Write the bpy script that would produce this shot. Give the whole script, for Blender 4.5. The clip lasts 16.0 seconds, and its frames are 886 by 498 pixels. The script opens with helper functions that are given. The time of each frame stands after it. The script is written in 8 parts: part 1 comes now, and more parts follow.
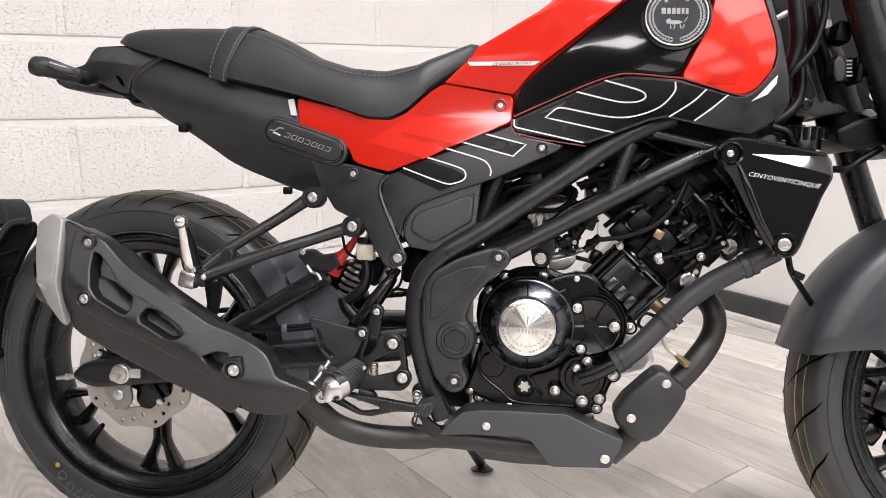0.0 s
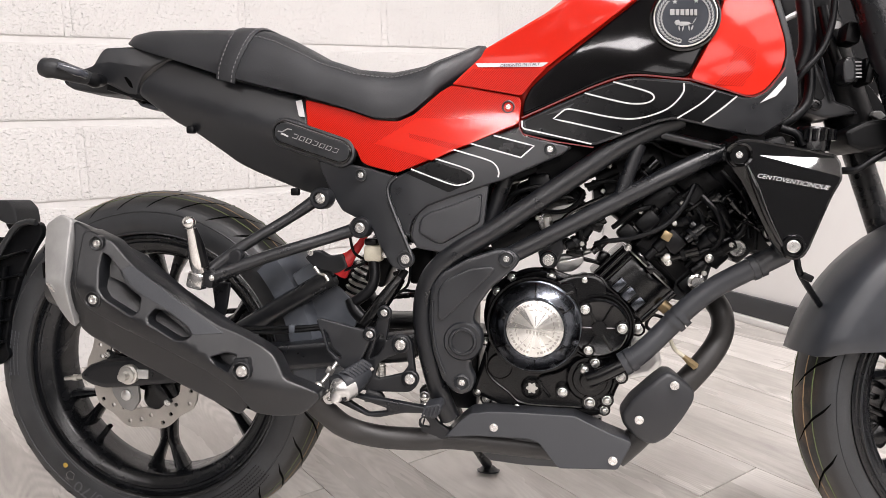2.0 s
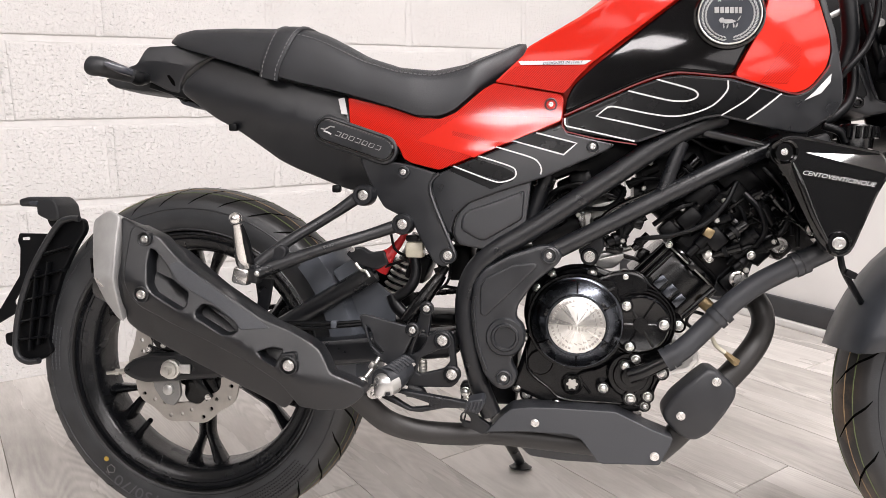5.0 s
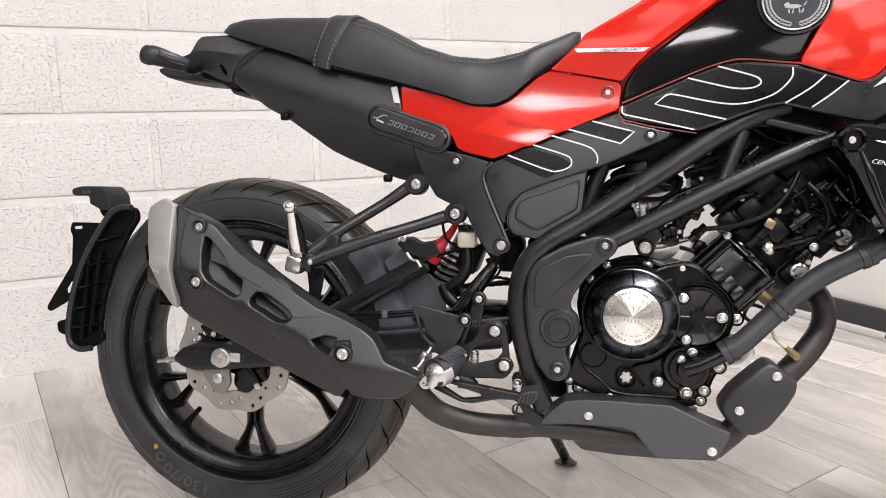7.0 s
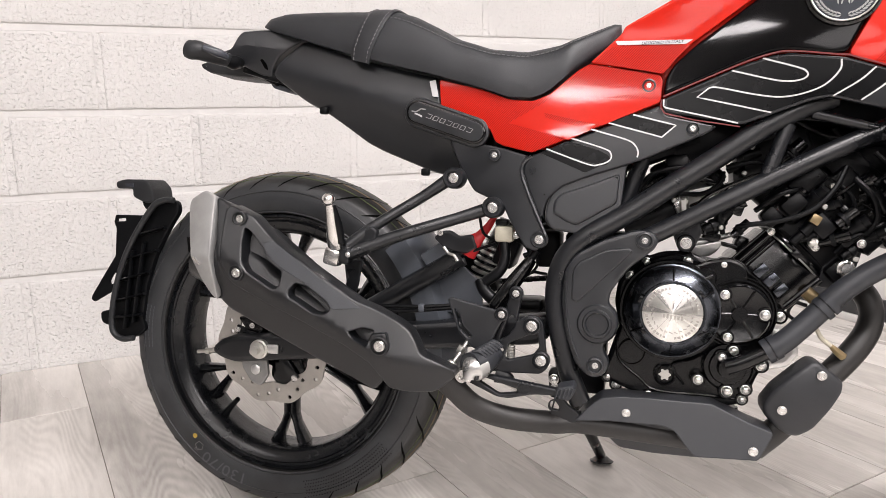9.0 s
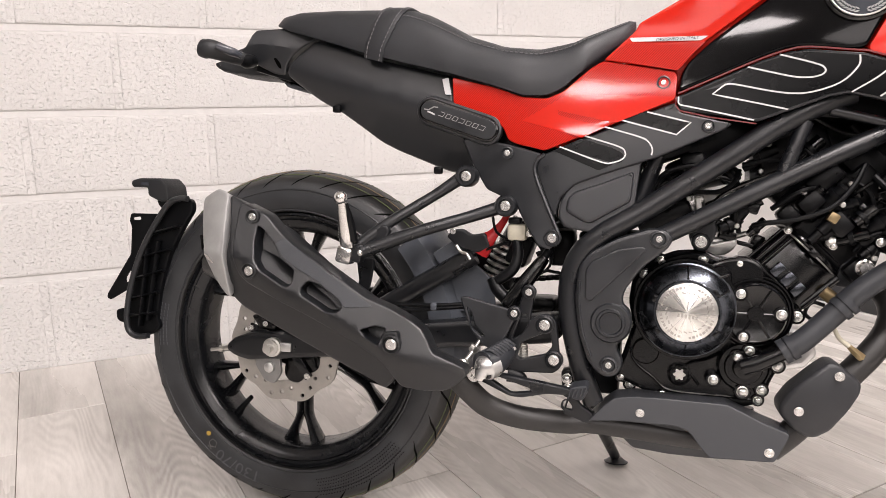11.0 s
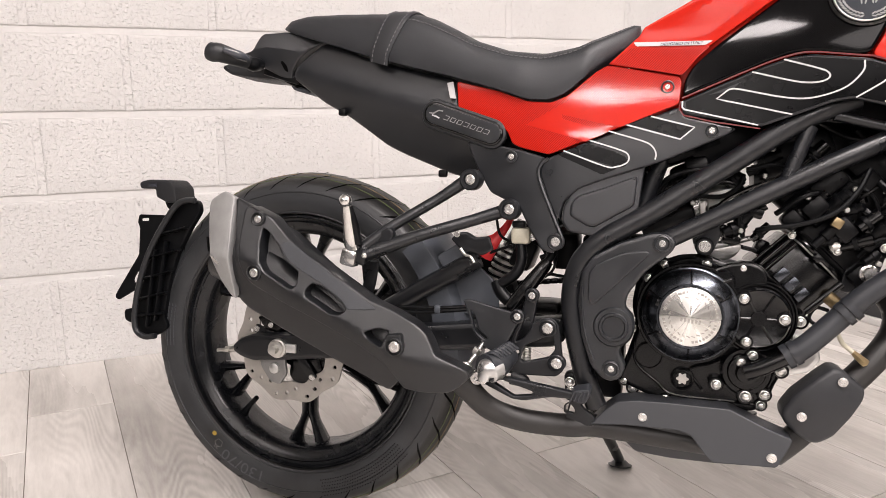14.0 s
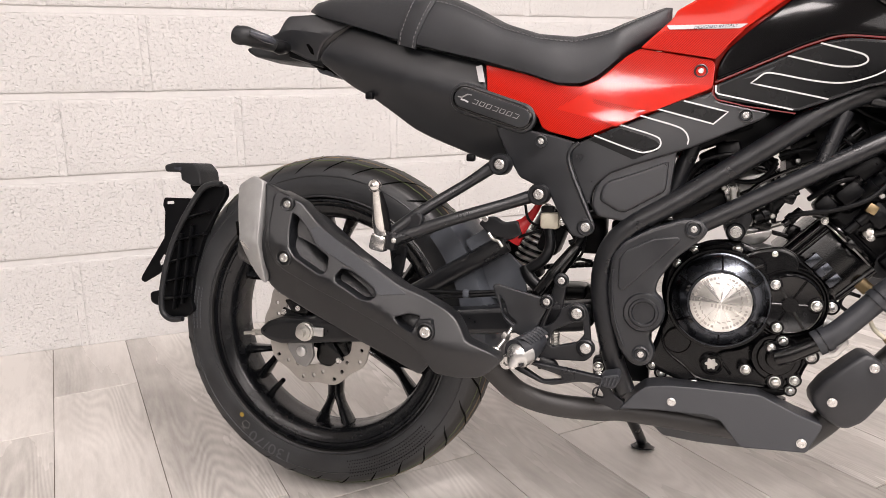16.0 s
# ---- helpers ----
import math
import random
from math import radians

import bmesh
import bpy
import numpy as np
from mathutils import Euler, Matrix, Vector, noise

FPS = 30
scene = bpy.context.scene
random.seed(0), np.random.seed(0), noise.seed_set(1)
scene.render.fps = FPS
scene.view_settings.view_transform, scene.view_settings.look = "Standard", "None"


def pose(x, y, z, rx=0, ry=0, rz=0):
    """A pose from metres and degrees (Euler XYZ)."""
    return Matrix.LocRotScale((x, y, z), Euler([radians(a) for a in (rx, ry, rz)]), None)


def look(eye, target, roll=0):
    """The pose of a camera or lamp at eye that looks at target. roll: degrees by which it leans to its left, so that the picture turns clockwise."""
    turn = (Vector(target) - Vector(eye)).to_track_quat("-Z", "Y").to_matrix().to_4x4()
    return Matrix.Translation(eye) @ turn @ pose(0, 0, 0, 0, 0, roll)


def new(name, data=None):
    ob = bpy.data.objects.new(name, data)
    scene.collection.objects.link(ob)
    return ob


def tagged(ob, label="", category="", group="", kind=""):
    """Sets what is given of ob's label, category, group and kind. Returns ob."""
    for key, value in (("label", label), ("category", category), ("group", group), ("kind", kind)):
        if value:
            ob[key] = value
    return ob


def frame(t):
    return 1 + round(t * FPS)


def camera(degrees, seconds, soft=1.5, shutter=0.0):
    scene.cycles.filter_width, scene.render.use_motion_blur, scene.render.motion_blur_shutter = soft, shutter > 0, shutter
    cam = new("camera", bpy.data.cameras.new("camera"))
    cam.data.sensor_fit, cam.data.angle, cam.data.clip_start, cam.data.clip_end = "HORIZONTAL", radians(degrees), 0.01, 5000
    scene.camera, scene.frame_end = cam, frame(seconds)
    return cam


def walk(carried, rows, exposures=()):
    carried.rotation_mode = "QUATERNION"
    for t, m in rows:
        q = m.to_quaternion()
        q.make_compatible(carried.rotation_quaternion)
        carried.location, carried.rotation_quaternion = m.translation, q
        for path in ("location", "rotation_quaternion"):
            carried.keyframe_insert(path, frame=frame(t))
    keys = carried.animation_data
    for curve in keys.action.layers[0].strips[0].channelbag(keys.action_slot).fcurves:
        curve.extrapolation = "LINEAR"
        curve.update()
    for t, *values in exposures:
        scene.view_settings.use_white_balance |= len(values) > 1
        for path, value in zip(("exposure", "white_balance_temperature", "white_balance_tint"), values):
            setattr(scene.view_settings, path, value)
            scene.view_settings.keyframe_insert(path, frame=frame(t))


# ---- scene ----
cam = camera(62.1, 16.0, soft=0.8)
PATH = [
    (0, (0.017, 0.052, 0.745), (1.011, 1.744, 0.356), -0.7),
    (0.5, (0.016, 0.055, 0.746), (1.006, 1.748, 0.357), -0.7),
    (1, (0.01, 0.054, 0.747), (1.0, 1.748, 0.357), -0.7),
    (1.5, (0.011, 0.054, 0.748), (0.997, 1.749, 0.359), -0.7),
    (2, (0.012, 0.055, 0.746), (0.997, 1.752, 0.359), -0.7),
    (2.5, (0.008, 0.058, 0.747), (0.991, 1.756, 0.359), -0.7),
    (3, (0.001, 0.058, 0.747), (0.979, 1.759, 0.359), -0.7),
    (3.5, (-0.003, 0.065, 0.744), (0.974, 1.767, 0.357), -0.7),
    (4, (-0.009, 0.067, 0.743), (0.966, 1.77, 0.356), -0.7),
    (6.5, (-0.071, 0.092, 0.735), (0.855, 1.822, 0.349), -0.7),
    (7, (-0.07, 0.098, 0.727), (0.833, 1.839, 0.34), -0.7),
    (7.5, (-0.069, 0.098, 0.722), (0.81, 1.852, 0.337), -0.7),
    (8, (-0.073, 0.1, 0.72), (0.785, 1.864, 0.332), -0.7),
    (8.5, (-0.074, 0.101, 0.716), (0.762, 1.876, 0.329), -0.7),
    (9, (-0.075, 0.1, 0.718), (0.746, 1.882, 0.331), -0.7),
    (11.5, (-0.064, 0.101, 0.714), (0.712, 1.904, 0.328), -0.8),
    (12, (-0.06, 0.1, 0.715), (0.712, 1.904, 0.329), -0.7),
    (12.5, (-0.061, 0.097, 0.717), (0.708, 1.903, 0.333), -0.7),
    (13, (-0.063, 0.092, 0.721), (0.7, 1.9, 0.336), -0.7),
    (13.5, (-0.066, 0.091, 0.721), (0.694, 1.901, 0.337), -0.8),
    (14, (-0.062, 0.093, 0.719), (0.695, 1.904, 0.335), -0.7),
    (14.5, (-0.061, 0.098, 0.716), (0.694, 1.91, 0.331), -0.7),
    (15, (-0.063, 0.1, 0.718), (0.687, 1.913, 0.332), -0.8),
    (15.5, (-0.084, 0.094, 0.718), (0.658, 1.907, 0.319), -0.8),
    (16, (-0.091, 0.108, 0.732), (0.641, 1.915, 0.286), -0.8),
]

EXPOSURES = [(0.0, 0.35, 6450, 8), (4.0, 0.35, 6450, 8), (8.5, 0.31, 6470, 8), (11.5, 0.27, 6690, 10), (16.0, 0.27, 6690, 10)]
walk(cam, [(t, look(eye, target, roll)) for t, eye, target, roll in PATH], EXPOSURES)

# ---- world and large lights ----
world = bpy.data.worlds.new("showroom_world")
scene.world = world
world.use_nodes = True
world.node_tree.nodes["Background"].inputs[0].default_value = (0.8, 0.85, 1.0, 1)
world.node_tree.nodes["Background"].inputs[1].default_value = 0.05


def area_light(name, x, y, z, sx, sy, watts, colour=(1.0, 0.930, 0.936), turn=0):
    lamp = bpy.data.lights.new(name, "AREA")
    lamp.shape, lamp.size, lamp.size_y, lamp.energy, lamp.color = "RECTANGLE", sx, sy, watts, colour
    ob = new(name, lamp)
    ob.matrix_world = pose(x, y, z, 0, 0, turn)
    return ob


# strip lamps over the motorcycle, panels behind the camera, weaker strips further back
for lx, ly, long, wide, watts in [(-2.0, -0.15, 1.2, 1.0, 15), (0.60, -0.15, 1.2, 0.30, 59), (1.66, -0.15, 0.7, 0.30, 31)]:
    area_light("ceiling_strip_light", lx, ly, 2.655, long, wide, watts)
for lx, ly, wide, watts in [(-1.95, -1.46, 0.40, 22), (0.1, -1.9, 0.90, 34)]:
    area_light("ceiling_panel_light", lx, ly, 2.655, wide, wide, watts)
for lx, ly in [(-3.2, -3.2), (-1.6, -3.2), (0.4, -3.0), (-3.2, -4.8), (-1.6, -4.8), (0.4, -4.8)]:
    area_light("ceiling_strip_light", lx, ly, 2.655, 1.20, 1.10, 21)


# ---- materials ----
def ramp(nodes, links, fac, stops):
    node = nodes.new("ShaderNodeValToRGB")
    els = node.color_ramp.elements
    while len(els) < len(stops):
        els.new(0.5)
    for e, (p, c) in zip(els, stops):
        e.position, e.color = p, (*c, 1) if len(c) == 3 else c
    links.new(fac, node.inputs[0])
    return node.outputs[0]


def mat(name, colour, rough=0.5, metal=0.0, vary=0.15, scale=30.0, bump=0.0, bump_scale=400.0, coat=0.0, coat_rough=0.05, spec=0.5, rough_vary=0.08):
    """A painted, moulded or metal surface: colour and gloss vary at two scales, with fine relief."""
    m = bpy.data.materials.new(name)
    m.use_nodes = True
    n, l = m.node_tree.nodes, m.node_tree.links
    b = n["Principled BSDF"]
    tc = n.new("ShaderNodeTexCoord").outputs["Object"]
    big = n.new("ShaderNodeTexNoise")
    big.inputs["Scale"].default_value, big.inputs["Detail"].default_value = scale, 6
    l.new(tc, big.inputs["Vector"])
    fine = n.new("ShaderNodeTexNoise")
    fine.inputs["Scale"].default_value, fine.inputs["Detail"].default_value = bump_scale, 3
    l.new(tc, fine.inputs["Vector"])
    mixed = n.new("ShaderNodeMath")
    mixed.operation = "MULTIPLY_ADD"
    mixed.inputs[1].default_value = 0.35
    l.new(fine.outputs["Fac"], mixed.inputs[0])
    l.new(big.outputs["Fac"], mixed.inputs[2])
    lo, hi = [max(0, c * (1 - vary)) for c in colour], [min(1, c * (1 + vary)) for c in colour]
    l.new(ramp(n, l, mixed.outputs[0], [(0.45, lo), (0.9, hi)]), b.inputs["Base Color"])
    rr = n.new("ShaderNodeMapRange")
    rr.inputs[1].default_value, rr.inputs[2].default_value = 0.3, 0.7
    rr.inputs[3].default_value, rr.inputs[4].default_value = max(0.02, rough - rough_vary), min(1, rough + rough_vary)
    l.new(big.outputs["Fac"], rr.inputs[0])
    l.new(rr.outputs[0], b.inputs["Roughness"])
    b.inputs["Metallic"].default_value = metal
    b.inputs["Coat Weight"].default_value, b.inputs["Coat Roughness"].default_value = coat, coat_rough
    b.inputs["Specular IOR Level"].default_value = spec
    if bump:
        bp = n.new("ShaderNodeBump")
        bp.inputs["Strength"].default_value, bp.inputs["Distance"].default_value = bump, 0.0006
        l.new(fine.outputs["Fac"], bp.inputs["Height"])
        l.new(bp.outputs[0], b.inputs["Normal"])
    return m


MATT = mat("matt_black_plastic", (0.0115, 0.0129, 0.0154), 0.37, bump=0.30, bump_scale=900, spec=0.7)
GRAIN = mat("grained_black_plastic", (0.0116, 0.0128, 0.0147), 0.48, bump=0.6, bump_scale=1200)
SHROUD = mat("dark_grey_satin_paint", (0.0097, 0.0108, 0.0129), 0.33, bump=0.1, bump_scale=1500, spec=0.5)
SEAT = mat("black_vinyl", (0.0180, 0.0196, 0.0225), 0.45, bump=0.7, bump_scale=1500)
FRAME = mat("satin_black_frame_paint", (0.0079, 0.0087, 0.0105), 0.33, bump=0.15, bump_scale=1100)
GLOSS = mat("gloss_black_paint", (0.0017, 0.0018, 0.0022), 0.06, coat=0.8, coat_rough=0.02, rough_vary=0.01, spec=0.2)
TANKBLACK = mat("gloss_black_tank_paint", (0.0014, 0.0014, 0.0018), 0.07, coat=0.16, coat_rough=0.03, rough_vary=0.015, spec=0.10)
ENGINE = mat("black_engine_paint", (0.0014, 0.0015, 0.0019), 0.20, bump=0.2, bump_scale=700, spec=0.45)
CAST = mat("matt_cast_black", (0.0019, 0.0021, 0.0026), 0.34, bump=0.5, bump_scale=500, spec=0.20)
DARK = mat("black_rubber", (0.0024, 0.0027, 0.0034), 0.38, spec=0.20)
DECAL = mat("black_printed_decal", (0.0014, 0.0015, 0.0019), 0.30, spec=0.18)
# near-black that paints the shade inside grooves and slots
GROOVE_SHADE = mat("groove_shade_black", (0.0008, 0.0008, 0.0008), 0.8, spec=0.05)
HEAT = mat("heat_shield_black", (0.0060, 0.0067, 0.0080), 0.36, bump=0.35, bump_scale=1300, spec=0.60)
PIPE = mat("exhaust_black_coating", (0.0175, 0.0165, 0.0158), 0.46, bump=0.3, bump_scale=600, vary=0.3, scale=18)
TYRE = mat("tyre_rubber", (0.0119, 0.0133, 0.0155), 0.42, bump=0.3, bump_scale=500, vary=0.25, scale=14)
RIM = mat("black_rim_paint", (0.0055, 0.0061, 0.0074), 0.24, bump=0.08, spec=0.45)
STEEL = mat("bright_steel", (0.80, 0.79, 0.77), 0.28, metal=1.0, bump=0.1, rough_vary=0.1)
ZINC = mat("zinc_plated_steel", (0.62, 0.61, 0.58), 0.36, metal=1.0, bump=0.2)
ALU = mat("cast_aluminium", (0.60, 0.60, 0.59), 0.34, metal=0.9, bump=0.4, bump_scale=500)
POLISHED = mat("polished_aluminium", (0.70, 0.69, 0.67), 0.20, metal=1.0, bump=0.15, bump_scale=400)
EMBLEM = mat("dark_pewter", (0.0295, 0.0320, 0.0378), 0.42, metal=0.8, bump=0.3, bump_scale=600)
CASTGREY = mat("grey_cast_alloy", (0.30, 0.30, 0.295), 0.45, metal=0.7, bump=0.3, bump_scale=500)
RUBBER = mat("grey_black_rubber_hose", (0.0240, 0.0262, 0.0307), 0.42, bump=0.2, bump_scale=600)
GREYHEAT = mat("dark_grey_heat_paint", (0.0213, 0.0230, 0.0265), 0.48, bump=0.4, bump_scale=1100, vary=0.12, scale=12)
CATGREY = mat("dark_catalyst_paint", (0.0193, 0.0205, 0.0234), 0.46, bump=0.4, bump_scale=1100, vary=0.15, scale=12)
GUARD = mat("charcoal_satin_guard", (0.0276, 0.0305, 0.0356), 0.36, bump=0.15, bump_scale=1500)
BARREL = mat("semi_gloss_cylinder_black", (0.0016, 0.0017, 0.0020), 0.20, bump=0.2, bump_scale=700, spec=0.5)
HEADBLACK = mat("deep_black_plastic", (0.0021, 0.0023, 0.0027), 0.36, bump=0.2, bump_scale=800, spec=0.18)
FORK = mat("gloss_black_fork_paint", (0.0069, 0.0077, 0.0092), 0.27, bump=0.05, bump_scale=900, spec=0.5)
CONE = mat("satin_clutch_black", (0.0784, 0.0850, 0.0980), 0.24, metal=1.0, bump=0.15, bump_scale=900)
SATIN = mat("satin_silver_paint", (0.36, 0.36, 0.355), 0.50, metal=0.45, bump=0.1, bump_scale=2000, rough_vary=0.03)
DISC = mat("brushed_disc_steel", (0.46, 0.44, 0.41), 0.42, metal=0.85, bump=0.3, bump_scale=800)
BRASS = mat("yellow_passivated_brass", (0.30, 0.23, 0.13), 0.38, metal=1.0)
HUGGER = mat("grey_moulded_plastic", (0.0719, 0.0800, 0.0935), 0.42, bump=0.3, bump_scale=1000)
WHITE = mat("white_decal", (0.56, 0.56, 0.56), 0.45, vary=0.06)
SILVER = mat("silver_print", (0.26, 0.26, 0.265), 0.42, metal=0.4)
STITCH = mat("grey_thread", (0.16, 0.16, 0.165), 0.8)
NYLON = mat("milky_nylon", (0.52, 0.49, 0.39), 0.45)
REDRUB = mat("red_rubber", (0.50, 0.012, 0.015), 0.45)
DARKRED = mat("dark_red_pinstripe", (0.13, 0.008, 0.008), 0.35)
GREEN = mat("green_tyre_line", (0.10, 0.13, 0.05), 0.7)
TAN = mat("tan_tyre_line", (0.30, 0.21, 0.11), 0.7)
YELLOW = mat("yellow_paint_dot", (0.45, 0.30, 0.05), 0.6)
PRINT = mat("grey_tyre_print", (0.16, 0.16, 0.155), 0.7)
CARBON = mat("woven_look_plastic", (0.0240, 0.0265, 0.0312), 0.45, bump=0.6, bump_scale=700, vary=0.3, scale=500)
# lighter than the tyre: light on the embossed print is put into its colour
RAISED = mat("lightened_raised_rubber", (0.0776, 0.0810, 0.0882), 0.5)
LENS = mat("dark_indicator_lens", (0.0461, 0.0500, 0.0612), 0.15, coat=0.5)


def red_paint(name, lined):
    """Red lacquer, plain or over a print of fine slanting lines."""
    m = mat(name, (0.50, 0.014, 0.0055), 0.42, vary=0.05, scale=6, coat=0.45, coat_rough=0.08, spec=0.06)
    if not lined:
        return m
    n, l = m.node_tree.nodes, m.node_tree.links
    b = n["Principled BSDF"]
    tc = n.new("ShaderNodeTexCoord").outputs["Object"]
    turn = n.new("ShaderNodeMapping")
    turn.inputs["Rotation"].default_value = (0, radians(-44), 0)
    l.new(tc, turn.inputs["Vector"])
    wave = n.new("ShaderNodeTexWave")
    wave.wave_type, wave.bands_direction = "BANDS", "X"
    wave.inputs["Scale"].default_value = 118
    l.new(turn.outputs[0], wave.inputs["Vector"])
    patch = n.new("ShaderNodeTexNoise")
    patch.inputs["Scale"].default_value, patch.inputs["Detail"].default_value = 7, 0
    l.new(tc, patch.inputs["Vector"])
    where = ramp(n, l, patch.outputs["Fac"], [(0.35, (0.7, 0.7, 0.7)), (0.55, (1, 1, 1))])
    line = ramp(n, l, wave.outputs["Fac"], [(0.45, (0, 0, 0)), (0.75, (1, 1, 1))])
    both = n.new("ShaderNodeMath")
    both.operation = "MULTIPLY"
    l.new(where, both.inputs[0])
    l.new(line, both.inputs[1])
    old = b.inputs["Base Color"].links[0].from_socket
    mix = n.new("ShaderNodeMix")
    mix.data_type = "RGBA"
    l.new(both.outputs[0], mix.inputs[0])
    l.new(old, mix.inputs[6])
    mix.inputs[7].default_value = (0.21, 0.005, 0.003, 1)
    l.new(mix.outputs[2], b.inputs["Base Color"])
    return m


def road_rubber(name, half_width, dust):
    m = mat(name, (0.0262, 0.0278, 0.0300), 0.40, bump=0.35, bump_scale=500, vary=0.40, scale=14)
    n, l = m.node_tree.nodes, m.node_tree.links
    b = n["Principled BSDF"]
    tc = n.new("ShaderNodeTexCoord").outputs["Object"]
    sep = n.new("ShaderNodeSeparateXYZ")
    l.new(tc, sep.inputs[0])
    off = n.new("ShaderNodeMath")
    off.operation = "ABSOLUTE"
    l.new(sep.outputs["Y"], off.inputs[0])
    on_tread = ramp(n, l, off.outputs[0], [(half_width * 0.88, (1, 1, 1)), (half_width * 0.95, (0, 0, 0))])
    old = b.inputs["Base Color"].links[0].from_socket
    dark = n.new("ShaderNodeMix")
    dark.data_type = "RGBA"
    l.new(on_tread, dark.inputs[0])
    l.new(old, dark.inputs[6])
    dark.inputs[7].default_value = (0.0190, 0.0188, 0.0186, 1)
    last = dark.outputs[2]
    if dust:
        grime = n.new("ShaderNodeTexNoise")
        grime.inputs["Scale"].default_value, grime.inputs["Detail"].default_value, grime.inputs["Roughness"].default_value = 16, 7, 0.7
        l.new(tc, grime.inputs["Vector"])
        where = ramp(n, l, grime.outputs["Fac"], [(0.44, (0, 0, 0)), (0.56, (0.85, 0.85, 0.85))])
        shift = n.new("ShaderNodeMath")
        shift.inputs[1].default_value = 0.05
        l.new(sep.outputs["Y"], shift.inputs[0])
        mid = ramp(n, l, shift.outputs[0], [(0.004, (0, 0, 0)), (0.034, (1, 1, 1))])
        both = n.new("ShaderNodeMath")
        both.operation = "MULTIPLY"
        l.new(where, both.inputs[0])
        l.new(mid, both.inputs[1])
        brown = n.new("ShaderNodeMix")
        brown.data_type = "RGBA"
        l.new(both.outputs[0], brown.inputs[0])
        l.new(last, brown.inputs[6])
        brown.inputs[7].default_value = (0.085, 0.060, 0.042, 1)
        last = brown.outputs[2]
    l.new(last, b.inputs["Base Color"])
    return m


def spun_steel():
    """A disc turned on a lathe: its gloss fans out from the middle."""
    m = mat("spun_steel", (0.80, 0.79, 0.76), 0.32, metal=1.0)
    n, l = m.node_tree.nodes, m.node_tree.links
    b = n["Principled BSDF"]
    tan = n.new("ShaderNodeTangent")
    tan.direction_type, tan.axis = "RADIAL", "Y"
    b.inputs["Anisotropic"].default_value, b.inputs["Anisotropic Rotation"].default_value = 0.85, 0.25
    l.new(tan.outputs[0], b.inputs["Tangent"])
    place = n.new("ShaderNodeMapping")
    place.inputs["Location"].default_value = (-0.6595, 0.0, -0.4035)
    l.new(n.new("ShaderNodeTexCoord").outputs["Object"], place.inputs["Vector"])
    sep, flat = n.new("ShaderNodeSeparateXYZ"), n.new("ShaderNodeCombineXYZ")
    l.new(place.outputs[0], sep.inputs[0])
    l.new(sep.outputs["X"], flat.inputs["X"])
    l.new(sep.outputs["Z"], flat.inputs["Y"])
    turn = n.new("ShaderNodeTexGradient")
    turn.gradient_type = "RADIAL"
    l.new(flat.outputs[0], turn.inputs["Vector"])
    streak = n.new("ShaderNodeTexNoise")
    streak.noise_dimensions = "1D"
    streak.inputs["Scale"].default_value, streak.inputs["Detail"].default_value = 17.0, 2.0
    l.new(turn.outputs["Fac"], streak.inputs["W"])
    for socket, lo, hi in (("Roughness", 0.18, 0.50), ("Anisotropic Rotation", 0.21, 0.29)):
        rr = n.new("ShaderNodeMapRange")
        rr.inputs[1].default_value, rr.inputs[2].default_value, rr.inputs[3].default_value, rr.inputs[4].default_value = 0.35, 0.65, lo, hi
        l.new(streak.outputs["Fac"], rr.inputs[0])
        l.new(rr.outputs[0], b.inputs[socket])
    return m


